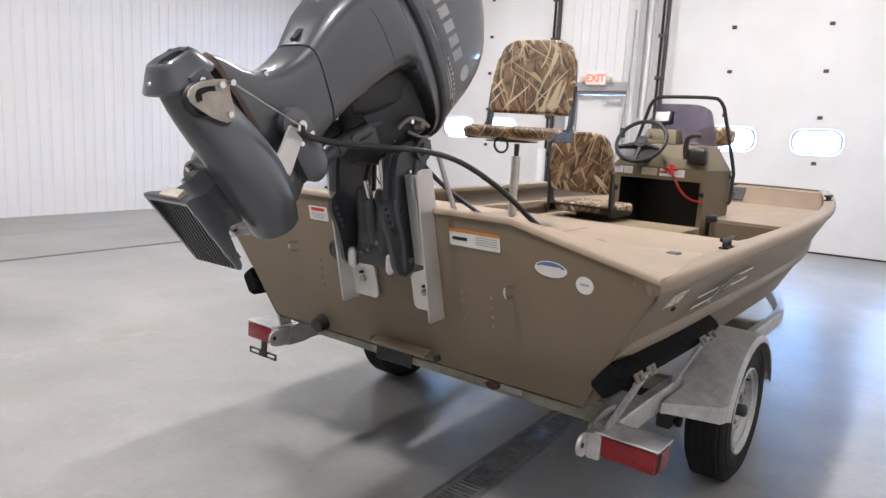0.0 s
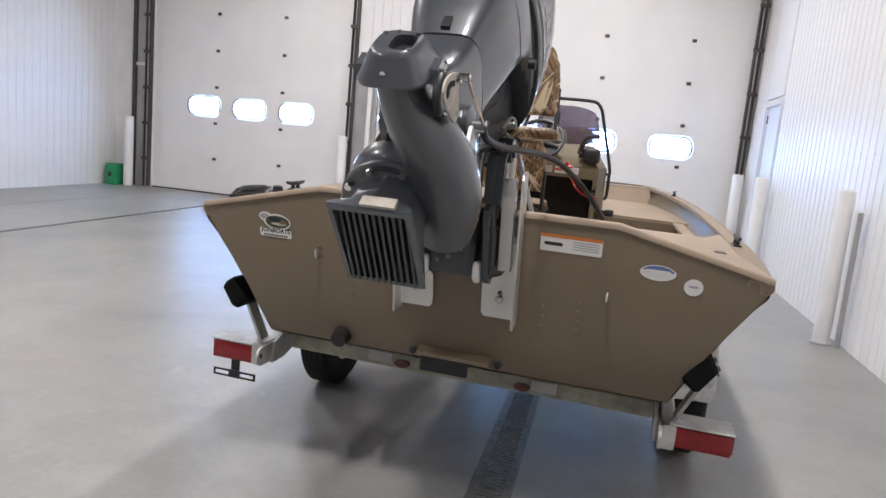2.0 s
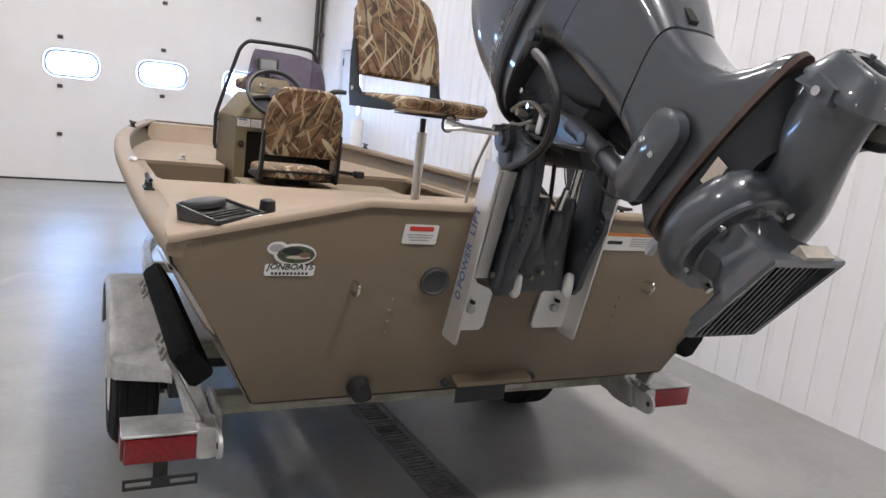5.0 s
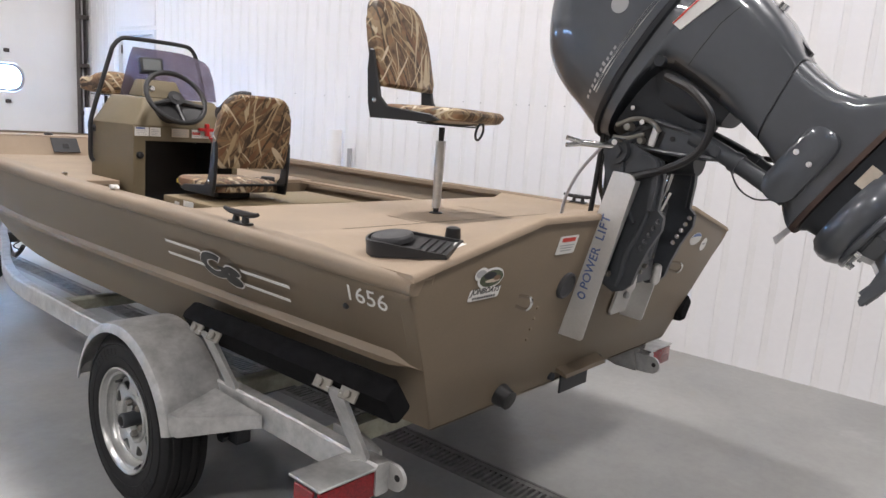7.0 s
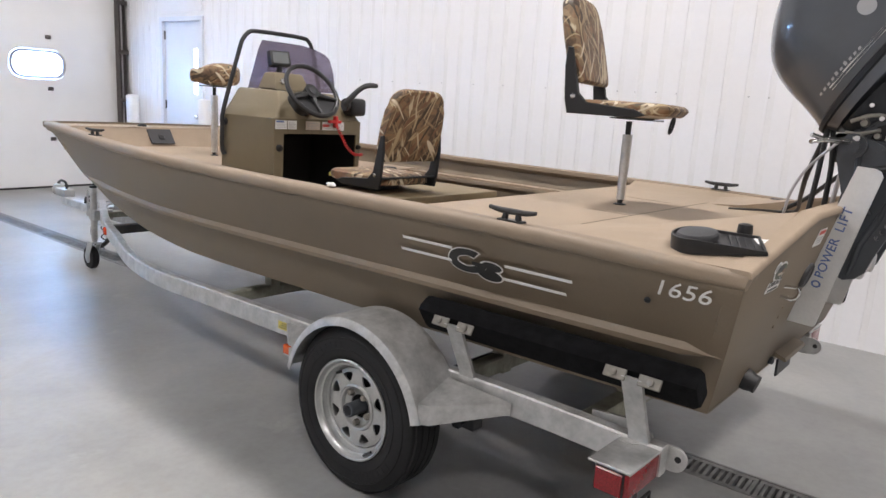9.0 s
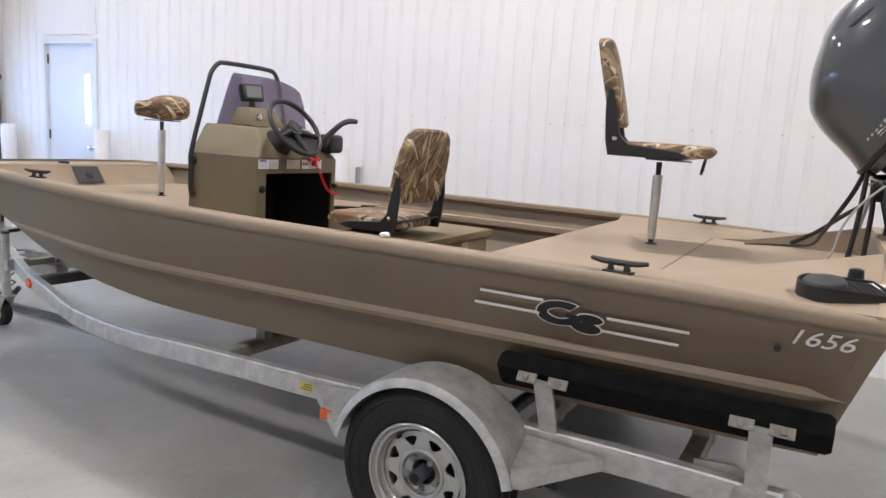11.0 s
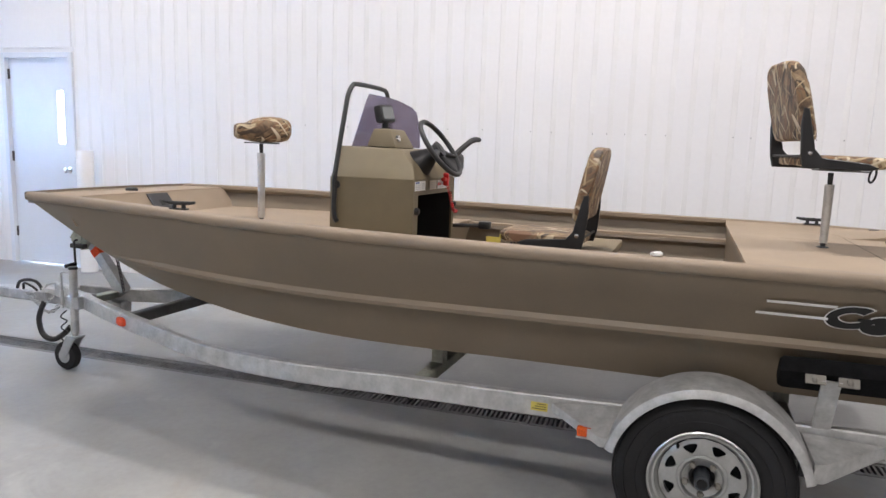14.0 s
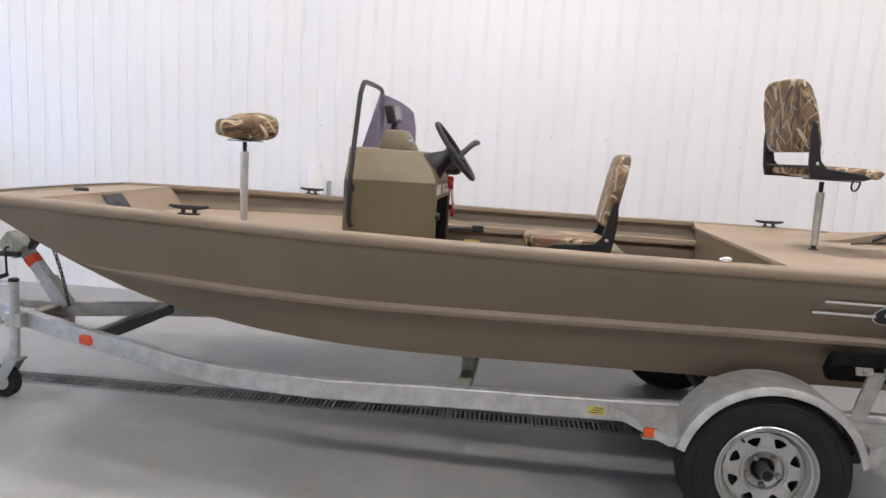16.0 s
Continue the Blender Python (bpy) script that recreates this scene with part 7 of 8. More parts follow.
# clamp brackets: two curved cast cheeks with a row of tilt-pin holes, a web and bolts
RIM_OUT = [(0.03, 1.43), (-0.06, 1.43), (-0.12, 1.40), (-0.160, 1.385), (-0.172, 1.33), (-0.168, 1.27), (-0.166, 1.238), (-0.186, 1.218), (-0.184, 1.180), (-0.150, 1.115), (-0.125, 1.05), (-0.110, 1.00), (-0.085, 0.975), (-0.050, 0.965), (-0.012, 0.985), (0.012, 1.10), (-0.002, 1.25), (0.03, 1.36)]
for s in (-1, 1):
    bm = bmesh.new()
    holed(bm, RIM_OUT, [(-0.171 + 0.045 * k / 4, 1.206 - 0.088 * k / 4, 0.0080) for k in range(5)], s * 0.110, s * 0.128)
    br = part("clamp_bracket", bm, CASTING, motor, "dark cast clamp bracket")
    # thick flange along the aft edge, upper half, and a raised web lower down
    bm = bmesh.new()
    edge = spline([(s * 0.128, ya + 0.010, za) for ya, za in RIM_OUT[2:7]], 4)
    rings(bm, [[p + Vector((s * dx, dy, 0)) for dx, dy in ((-0.030, 0.0), (-0.030, 0.016), (0.026, 0.016), (0.026, 0.0))] for p in edge])
    part("flange", bm, CASTING, br)
    bm = bmesh.new()
    tube(bm, [(s * 0.128, -0.135, 1.235), (s * 0.130, -0.118, 1.17), (s * 0.130, -0.085, 1.10), (s * 0.130, -0.070, 1.02), (s * 0.128, -0.060, 0.985)], [0.006, 0.010, 0.011, 0.010, 0.006], 8, 4)
    tube(bm, [(s * 0.128, -0.03, 1.40), (s * 0.130, -0.045, 1.28), (s * 0.130, -0.095, 1.19)], [0.008, 0.011, 0.008], 8, 4)
    part("web", bm, CASTING, br)
    bm = bmesh.new()
    cyl(bm, (s * 0.100, -0.015, 1.405), (s * 0.150, -0.015, 1.405), 0.040, seg=20)
    cyl(bm, (s * 0.150, -0.015, 1.405), (s * 0.160, -0.015, 1.405), 0.024, seg=6)
    part("tilt_boss", bm, CASTING, br, "round tilt-tube boss with its nut")
    for y, z, r in ((-0.030, 1.02, 0.011), (-0.030, 1.29, 0.011), (-0.070, 1.33, 0.008), (-0.040, 1.15, 0.009)):
        bm = bmesh.new()
        cyl(bm, (s * 0.128, y, z), (s * 0.140, y, z), r, r * 0.8, 6)
        part("bolt", bm, CHROME if z > 1.2 else PLATE, br)
    # slotted adjusting plate with its bolt, and the bright pin end below
    bm = bmesh.new()
    rings(bm, [[(s * x, -0.112 + (1.10 - z) * -0.12 + dy, z) for x, dy in ((0.112, 0.0), (0.126, 0.0), (0.126, 0.006), (0.112, 0.006))] for z in (1.035, 1.085)])
    part("slot_bolt", bm, ALU, br)
    bm = bmesh.new()
    tube(bm, [(s * 0.090, -0.088, 0.972), (s * 0.090, -0.090, 0.985), (s * 0.090, -0.092, 1.010), (s * 0.090, -0.094, 1.034), (s * 0.090, -0.095, 1.042)], [0.009, 0.016, 0.017, 0.015, 0.008], 14, 3)
    part("pin_end", bm, ALU, br, "bright rounded pin end")
    bm = bmesh.new()
    cyl(bm, (s * 0.086, -0.080, 1.012), (s * 0.112, -0.080, 1.012), 0.010, seg=10)
    part("pin_shank", bm, PLATE, br)
# power tilt: two cylinders in one casting, a ram between them, reservoir beside
bm = bmesh.new()
for x in (-0.048, 0.044):
    tube(bm, [(x, -0.050, 0.99), (x, -0.066, 1.09), (x * 0.95, -0.092, 1.245), (x * 0.95, -0.094, 1.262)], [0.030, 0.032, 0.030, 0.022], 18)
box(bm, -0.080, 0.078, -0.088, -0.02, 0.985, 1.11, 0.014, 2)
box(bm, -0.060, 0.050, -0.100, -0.04, 1.06, 1.16, 0.014, 2)
tube(bm, [(0.002, -0.080, 1.08), (0.002, -0.108, 1.20), (0.002, -0.112, 1.225)], [0.024, 0.025, 0.018], 16)
part("trim_unit", bm, CASTING, motor, "dark grey tilt cylinders")
bm = bmesh.new()
box(bm, -0.112, 0.112, -0.07, -0.035, 0.990, 1.015, 0.004, 1)
part("lower_tie_bar", bm, MOTOR_DARK, motor)
bm = bmesh.new()
cyl(bm, (0.050, -0.095, 1.25), (0.052, -0.135, 1.43), 0.0105, seg=12)
cyl(bm, (0.002, -0.112, 1.22), (0.0, -0.14, 1.29), 0.009, seg=12)
cyl(bm, (0.072, -0.095, 1.25), (0.072, -0.120, 1.41), 0.0055, seg=8)
part("trim_rod", bm, CHROME, motor, "polished tilt rods")
for x, y, z in ((-0.045, -0.102, 1.03), (0.030, -0.102, 1.075), (-0.012, -0.102, 1.045)):
    bm = bmesh.new()
    cyl(bm, (x, y + 0.02, z), (x, y, z), 0.009, 0.007, 8)
    part("bolt", bm, PLATE, motor)
# swivel bracket: a hollow cast yoke, then one stout arm each side down to the leg
bm = bmesh.new()
tube(bm, [mp(0.60, 1.28, 0), mp(0.72, 1.20, 0), mp(0.83, 1.12, 0)], [0.050, 0.058, 0.05], 14, 4)
cyl(bm, (-0.125, -0.01, 1.415), (0.125, -0.01, 1.415), 0.024, seg=14)
box(bm, -0.06, 0.06, -0.13, -0.02, 1.42, 1.475, 0.012, 2)
swv = part("swivel_bracket", bm, MOTOR_DARK, motor, "dark swivel bracket")
for s in (-1, 1):
    bm = bmesh.new()
    outer = [(-0.105, 1.512), (-0.150, 1.500), (-0.235, 1.478), (-0.335, 1.432), (-0.350, 1.400), (-0.264, 1.396), (-0.135, 1.405), (-0.060, 1.412), (-0.003, 1.420), (0.018, 1.440), (-0.030, 1.480)]
    prism(bm, outer, "x", s * 0.078 - 0.007, s * 0.078 + 0.007, 0.004, 1)
    ck = part("yoke_cheek", bm, CASTING, swv, "grey cast yoke cheek")
    bm = bmesh.new()
    tube(bm, [(s * 0.087, y, z) for y, z in ((-0.005, 1.432), (-0.035, 1.470), (-0.095, 1.500), (-0.150, 1.490), (-0.235, 1.468), (-0.320, 1.426))], 0.007, 8, 4)
    tube(bm, [(s * 0.087, y, z) for y, z in ((-0.005, 1.430), (-0.13, 1.413), (-0.25, 1.406), (-0.335, 1.406))], 0.006, 8, 3)
    part("rib", bm, CASTING, ck)
    bm = bmesh.new()
    prism(bm, [(-0.050, 1.428), (-0.125, 1.424), (-0.140, 1.470), (-0.105, 1.486), (-0.065, 1.470)], "x", s * 0.0855, s * 0.0870)
    part("opening", bm, PIT, ck)
    bm = bmesh.new()
    cyl(bm, (s * 0.086, -0.165, 1.452), (s * 0.090, -0.165, 1.452), 0.008, seg=10)
    part("hole", bm, PIT, ck)
    bm = bmesh.new()
    box(bm, -0.005, 0.005, -0.011, 0.011, -0.030, 0.030, 0.003, 1, m=Matrix.Translation((s * 0.094, -0.108, 1.455)) @ Matrix.Rotation(radians(12), 4, "X"))
    part("tilt_stop", bm, ALU, ck, "bare-metal tilt stop")
    bm = bmesh.new()
    tube(bm, [Vector((s * 0.072, -0.22, 1.462)), Vector((s * 0.074, -0.30, 1.428)), Vector((s * 0.074, -0.40, 1.375)), Vector((s * 0.074, -0.50, 1.318))], [0.026, 0.026, 0.025, 0.027], 14, 3)
    arm = part("lower_arm", bm, CASTING, swv, "stout grey arm to the lower mount")
    bm = bmesh.new()
    cyl(bm, (s * 0.074, -0.30, 1.428), (s * 0.102, -0.30, 1.428), 0.016, seg=12)
    cyl(bm, (s * 0.074, -0.345, 1.405), (s * 0.074, -0.365, 1.394), 0.030, seg=14)
    part("collar", bm, CASTING, arm)
# dark linkage in the recess below the cowl seam
bm = bmesh.new()
rings(bm, [oval_ring(u, a, b, w, 24, 4.0, 0.0, 0.9) for u, a, b, w in ((0.85, 1.185, 1.46, 0.120), (0.80, 1.190, 1.44, 0.110), (0.72, 1.195, 1.42, 0.092), (0.64, 1.225, 1.395, 0.070))])
hsg = part("steering_housing", bm, MOTOR_DARK, motor, "dark casting between lower cowl and swivel bracket")
for u, v, x, r, ln, mt in ((0.80, 1.245, -0.108, 0.014, 0.030, PLATE), (0.77, 1.285, -0.104, 0.010, 0.034, CHROME), (0.745, 1.235, -0.098, 0.012, 0.026, PLATE), (0.82, 1.30, -0.112, 0.009, 0.03, CHROME), (0.80, 1.25, 0.108, 0.014, -0.030, PLATE), (0.76, 1.29, 0.104, 0.010, -0.034, CHROME)):
    bm = bmesh.new()
    cyl(bm, mp(u, v, x), mp(u, v, x - ln), r, r * 0.8, 8)
    part("fitting", bm, mt, hsg)
for s in (-1, 1):
    bm = bmesh.new()
    tube(bm, [mp(0.835, 1.225, s * 0.128), mp(0.80, 1.275, s * 0.130), mp(0.755, 1.300, s * 0.122), mp(0.715, 1.290, s * 0.110)], 0.007, 8, 4)
    tube(bm, [mp(0.825, 1.190, s * 0.118), mp(0.79, 1.210, s * 0.120), mp(0.75, 1.255, s * 0.112)], 0.006, 8, 4)
    part("link", bm, PLATE, hsg, "dull metal shift linkage")
bm = bmesh.new()
cyl(bm, (-0.235, 0.055, 1.420), (-0.115, -0.035, 1.416), 0.0095, seg=12)
cyl(bm, (-0.150, -0.010, 1.418), (-0.100, -0.045, 1.415), 0.018, seg=12)
for dz in (-0.008, 0.008):
    cyl(bm, (-0.235, 0.055, 1.420 + dz * 0.3), (-0.275, 0.083, 1.422 + dz * 1.4), 0.007, seg=8)
cyl(bm, (-0.19, -0.03, 1.43), (-0.10, -0.03, 1.435), 0.009, seg=10)
part("steering_rod", bm, CHROME, motor, "polished steering rod")
# hoses and leads between motor and deck
for pts, r in (([(-0.175, -0.16, 1.625), (-0.195, -0.25, 1.585), (-0.20, -0.315, 1.51), (-0.185, -0.285, 1.42), (-0.165, -0.19, 1.365), (-0.15, -0.09, 1.335), (-0.14, -0.04, 1.325)], 0.012),
               ([(-0.05, 0.085, 1.46), (-0.05, 0.090, 1.36), (-0.052, 0.095, 1.263), (-0.05, 0.104, 1.17), (-0.05, 0.116, 1.095)], 0.009),
               ([(-0.04, 0.070, 1.45), (-0.05, 0.056, 1.34), (-0.05, 0.056, 1.24), (-0.05, 0.061, 1.095)], 0.009),
               ([(-0.035, -0.06, 1.42), (-0.045, -0.075, 1.34), (-0.06, -0.075, 1.27), (-0.068, -0.07, 1.20)], 0.007),
               ([(-0.005, -0.07, 1.42), (-0.012, -0.085, 1.33), (-0.010, -0.085, 1.25)], 0.006),
               ([(-0.012, -0.06, 1.43), (-0.04, -0.07, 1.36), (-0.064, -0.07, 1.29)], 0.005),
               ([(0.0, 0.09, 1.46), (0.02, 0.12, 1.37), (0.10, 0.16, 1.28), (0.24, 0.20, 1.19), (0.38, 0.235, 1.125), (0.46, 0.30, 1.102), (0.43, 0.40, 1.097), (0.36, 0.50, 1.095)], [0.009, 0.009, 0.009, 0.008, 0.007, 0.006, 0.005, 0.004])):
    bm = bmesh.new()
    tube(bm, pts, r, 8, 6)
    part("hose", bm, BLACK, motor, "black hose")
bm = bmesh.new()
tube(bm, [(0.030, -0.09, 1.41), (0.012, -0.10, 1.36), (0.016, -0.105, 1.31), (0.040, -0.10, 1.275), (0.062, -0.10, 1.27)], 0.0022, 6, 6)
part("thin_wire", bm, BLACK, motor)
bm = bmesh.new()
tube(bm, [(-0.080, -0.335, 1.40), (-0.085, -0.37, 1.335), (-0.083, -0.42, 1.305), (-0.078, -0.475, 1.31)], 0.0025, 6, 6)
part("thin_wire", bm, BLACK, motor)
bm = bmesh.new()
tube(bm, [(-0.16, 0.02, 1.42), (-0.15, 0.10, 1.33), (-0.145, 0.145, 1.24), (-0.14, 0.16, 1.16), (-0.12, 0.19, 1.095)], 0.005, 6, 6)
part("grey_lead", bm, GREYTRIM, motor)
bm = bmesh.new()
cyl(bm, (0.155, 0.05, 1.40), (0.255, 0.10, 1.10), 0.009, seg=8)
part("stay_rod", bm, GREYTRIM, motor)

# lift plate on the transom
bm = bmesh.new()
rings(bm, [[mp(u, v, x) for u, v in ((0.192, 1.505), (0.192, 1.565), (0.224, 1.565), (0.224, 1.505))] for x in (-0.079, -0.0765)])
part("maker_label", bm, CREAM, motor, "cream paper label on the adapter")
lift = thing("lift_plate", (0, 0.0, 0.81), "bare aluminium powered lift plate bolted to the transom", "lift plate", m=BOAT)
for s in (-1, 1):
    bm = bmesh.new()
    xo = s * 0.206
    prism(bm, [(-0.050, 1.345), (-0.100, 1.342), (-0.116, 1.334), (-0.124, 1.318), (-0.010, 0.812), (-0.004, 0.806), (0.078, 0.810), (0.005, 1.15)], "x", min(xo, xo + s * 0.007), max(xo, xo + s * 0.007))
    side = part("side_plate", bm, ALU, lift, "brushed aluminium side plate")
    # face flange towards the middle, with rounded foot
    bm = bmesh.new()
    M = on_transom(0, 0, 0)
    out = [(s * 0.206, 1.12), (s * 0.165, 1.12), (s * 0.165, 1.005), (s * 0.150, 0.985), (s * 0.100, 0.965), (s * 0.088, 0.95), (s * 0.088, 0.842), (s * 0.100, 0.828), (s * 0.206, 0.828)]
    rings(bm, [[(x, tr_y(z) - 0.004, z) for x, z in out], [(x, tr_y(z) - 0.014, z) for x, z in out]])
    face = part("face_plate", bm, ALU, lift)
    bm = bmesh.new()
    rings(bm, [[(s * 0.165 + dx, tr_y(z) + dy - 0.03, z) for dx, dy in ((-0.02, -0.02), (0.02, -0.02), (0.02, 0.026), (-0.02, 0.026))] for z in (1.01, 1.20, 1.32)])
    part("slide_block", bm, ALU, face)
    for z, dx in ((1.115, 0.185), (0.90, 0.15), (0.925, 0.152)):
        bm = bmesh.new()
        lathe(bm, [(0.013 if z != 0.925 else 0.006, 0.0), (0.013 if z != 0.925 else 0.006, -0.012), (0.006, -0.016)], (s * dx, tr_y(z) - 0.014, z), "y", 12)
        part("bolt", bm, SILVER if z != 0.925 else PIT, face)
plate_face = Matrix.Translation((-0.2138, -0.017, 1.067)) @ Matrix(((0, 0, -1), (-math.sin(radians(12.3)), math.cos(radians(12.3)), 0), (math.cos(radians(12.3)), math.sin(radians(12.3)), 0))).to_4x4()
lettering("plate_lettering", "POWER", 0.040, STICK_BLUE, plate_face @ Matrix.Translation((-0.026, 0, 0)), lift, 0.0004, 0.0004)
lettering("plate_lettering", "LIFT", 0.040, STICK_BLUE, plate_face @ Matrix.Translation((0.108, 0, 0)), lift, 0.0004, 0.0004, 0.0, 1.15)
# ring mark before the words
bm = bmesh.new()
rings(bm, [[plate_face @ Vector((-0.118 + r * 0.8 * math.cos(2 * math.pi * k / 20), r * math.sin(2 * math.pi * k / 20), h)) for k in range(20)] for r, h in ((0.009, 0.0), (0.009, 0.0006), (0.015, 0.0006), (0.015, 0.0))], True, False)
part("plate_mark", bm, STICK_BLUE, lift)

# ---- helm console ----
con = thing("helm_console", (-0.03, 2.95, 0.66), "olive-tan fibreglass helm console with open leg well", "boat console", m=BOAT)
# the body tapers aft in plan
CX0, CX1, CY0, CY1 = -0.385, 0.330, 2.752, 3.205
AX0, AX1 = -0.350, 0.294
LW0, LW1, LWT = -0.284, 0.262, 1.235
T = 0.02
for nm, plan in (("side_panel", [(AX0, CY0), (AX0 + T, CY0), (CX0 + T, CY1), (CX0, CY1)]), ("side_panel", [(AX1 - T, CY0), (AX1, CY0), (CX1, CY1), (CX1 - T, CY1)]), ("front_panel", [(CX0 + T, CY1 - T), (CX1 - T, CY1 - T), (CX1 - T, CY1), (CX0 + T, CY1)]),
                 ("aft_stile", [(AX0 + T, CY0), (LW0, CY0), (LW0, CY0 + T), (AX0 + T - 0.001, CY0 + T)]), ("aft_stile", [(LW1, CY0), (AX1 - T, CY0), (AX1 - T, CY0 + T), (LW1, CY0 + T)])):
    bm = bmesh.new()
    prism(bm, plan, "z", 0.664, 1.315)
    part(nm, bm, CONSOLE, con, smooth=0)
part("dash_rail", boxm(LW0, LW1, CY0, CY0 + T, LWT, 1.315), CONSOLE, con, smooth=0)
bm = bmesh.new()
rings(bm, [[(AX0, CY0 - 0.004, 1.312), (AX1, CY0 - 0.004, 1.312), (CX1, CY1 + 0.004, 1.312), (CX0, CY1 + 0.004, 1.312)], [(AX0 + 0.055, CY0 + 0.030, 1.385), (AX1 - 0.055, CY0 + 0.030, 1.385), (CX1 - 0.055, CY1 + 0.004, 1.39), (CX0 + 0.055, CY1 + 0.004, 1.39)], [(AX0 + 0.105, CY0 + 0.115, 1.470), (AX1 - 0.100, CY0 + 0.115, 1.470), (CX1 - 0.11, CY1 + 0.01, 1.476), (CX0 + 0.115, CY1 + 0.01, 1.476)]])
bmesh.ops.bevel(bm, geom=list(bm.edges), offset=0.012, segments=3, affect="EDGES", profile=0.5)
part("top", bm, CONSOLE, con, "sloping olive-tan console top")
bm = bmesh.new()
box(bm, LW0 + 0.001, LW1 - 0.001, CY0 + 0.012, 3.18, 0.664, LWT + 0.05)
bmesh.ops.delete(bm, geom=[f for f in bm.faces if f.calc_center_median().y < CY0 + 0.02], context="FACES")
part("leg_well", bm, BLACK, con, "black leg well lining")
for x, z, r in ((-0.315, 1.155, 0.020), (0.278, 1.16, 0.016)):
    bm = bmesh.new()
    lathe(bm, [(r, 0.002), (r, -0.010), (r * 0.7, -0.020), (r * 0.2, -0.022)], (x, CY0, z), "y", 14)
    part("latch", bm, BLACK, con)
# labels under the dash
for x0, x1, mt in ((-0.346, -0.268, STICKER), (-0.262, -0.200, STICKER), (-0.135, -0.030, CREAM), (-0.012, 0.155, STICKER)):
    lb = part("instruction_label", boxm(x0, x1, CY0 - 0.0065, CY0 - 0.0045, 1.260, 1.308), mt, con, "white printed label")
    for k in range(4):
        part("label_print", boxm(x0 + 0.008, x1 - 0.008 - 0.01 * (k % 2), CY0 - 0.0078, CY0 - 0.0066, 1.268 + 0.009 * k, 1.2705 + 0.009 * k), GREYTEXT, lb)
part("red_label_band", boxm(-0.01, 0.04, CY0 - 0.0078, CY0 - 0.0066, 1.278, 1.293), STICK_RED, con)
part("blue_label_band", boxm(-0.34, -0.29, CY0 - 0.0078, CY0 - 0.0066, 1.298, 1.306), STICK_BLUE, con)

# kill switch and its red coiled lead
ks = part("kill_switch", (lambda b: box(b, 0.020, 0.112, CY0 - 0.036, CY0 - 0.012, 1.302, 1.320, 0.004, 1))(bmesh.new()), REDPAINT, con, "red safety lanyard clip")
bm = bmesh.new()
box(bm, 0.062, 0.082, CY0 - 0.04, CY0 - 0.010, 1.275, 1.345, 0.004, 1)
part("clip", bm, REDPAINT, ks)
bm = bmesh.new()
pts = spline([(0.080, CY0 - 0.030, 1.285), (0.115, CY0 - 0.035, 1.23), (0.160, CY0 - 0.035, 1.165), (0.225, CY0 - 0.030, 1.122), (0.305, CY0 - 0.015, 1.115)], 22)
coil = []
for i, (c, s_, u_) in enumerate(frames(pts)):
    a = i * 1.25
    coil.append(c + (s_ * math.cos(a) + u_ * math.sin(a)) * 0.0075)
tube(bm, coil, 0.0035, 5)
part("lanyard", bm, REDPAINT, ks, "red coiled lanyard")

# steering wheel
SWC, SWR = Vector((-0.140, 2.690, 1.480)), 0.165
swt = Matrix.Translation(SWC) @ Matrix.Rotation(radians(90 - 34 - 2), 4, "X") @ Matrix.Rotation(radians(0), 4, "Z")
sw = part("steering_wheel", (lambda b: tube(b, [swt @ Vector((SWR * math.cos(2 * math.pi * k / 40), SWR * math.sin(2 * math.pi * k / 40), 0)) for k in range(41)], 0.0135, 10))(bmesh.new()), BLACK, con, "black three-spoke steering wheel")
bm = bmesh.new()
for a in (200, 340, 270):
    p0 = swt @ Vector((0.03 * math.cos(radians(a)), 0.03 * math.sin(radians(a)), -0.02))
    p1 = swt @ Vector((SWR * math.cos(radians(a)), SWR * math.sin(radians(a)), 0))
    tube(bm, [p0, p0.lerp(p1, 0.5), p1], [0.020, 0.013, 0.012], 8)
part("spoke", bm, BLACK, sw)
bm = bmesh.new()
arc = [radians(204 + 132 * k / 14) for k in range(15)]
rings(bm, [[swt @ Vector((r * math.cos(a), r * math.sin(a), z)) for r, z in ((0.158, -0.004), (0.158, -0.014), (0.040, -0.042), (0.040, -0.030))] for a in arc])
part("spoke_plate", bm, BLACK, sw)
bm = bmesh.new()
cyl(bm, swt @ Vector((0, 0, 0.0)), swt @ Vector((0, 0, -0.045)), 0.045, 0.038, 20)
cyl(bm, swt @ Vector((0, 0, -0.04)), swt @ Vector((0, 0, -0.15)), 0.032, 0.082, 20)
part("hub", bm, BLACK, sw)
bm = bmesh.new()
cyl(bm, swt @ Vector((0, 0, 0.001)), swt @ Vector((0, 0, 0.004)), 0.022, seg=20)
part("hub_badge", bm, DARKGREY, sw)

# throttle box and lever
thr = part("throttle_box", (lambda b: box(b, 0.17, 0.29, 2.69, 2.80, 1.35, 1.455, 0.025, 3))(bmesh.new()), BLACK, con, "black throttle control box")
bm = bmesh.new()
lathe(bm, [(0.036, 0.0), (0.036, 0.02), (0.02, 0.028)], (0.145, 2.735, 1.415), "x", 18)
tube(bm, [(0.150, 2.735, 1.415), (0.158, 2.70, 1.452), (0.170, 2.665, 1.490), (0.185, 2.64, 1.515)], [0.020, 0.018, 0.016, 0.015], 10, 5)
tube(bm, [(0.178, 2.648, 1.508), (0.200, 2.628, 1.527), (0.235, 2.615, 1.536), (0.280, 2.606, 1.536)], [0.014, 0.016, 0.016, 0.013], 10, 5)
part("lever", bm, DARKGREY, thr, "dark grey throttle lever")

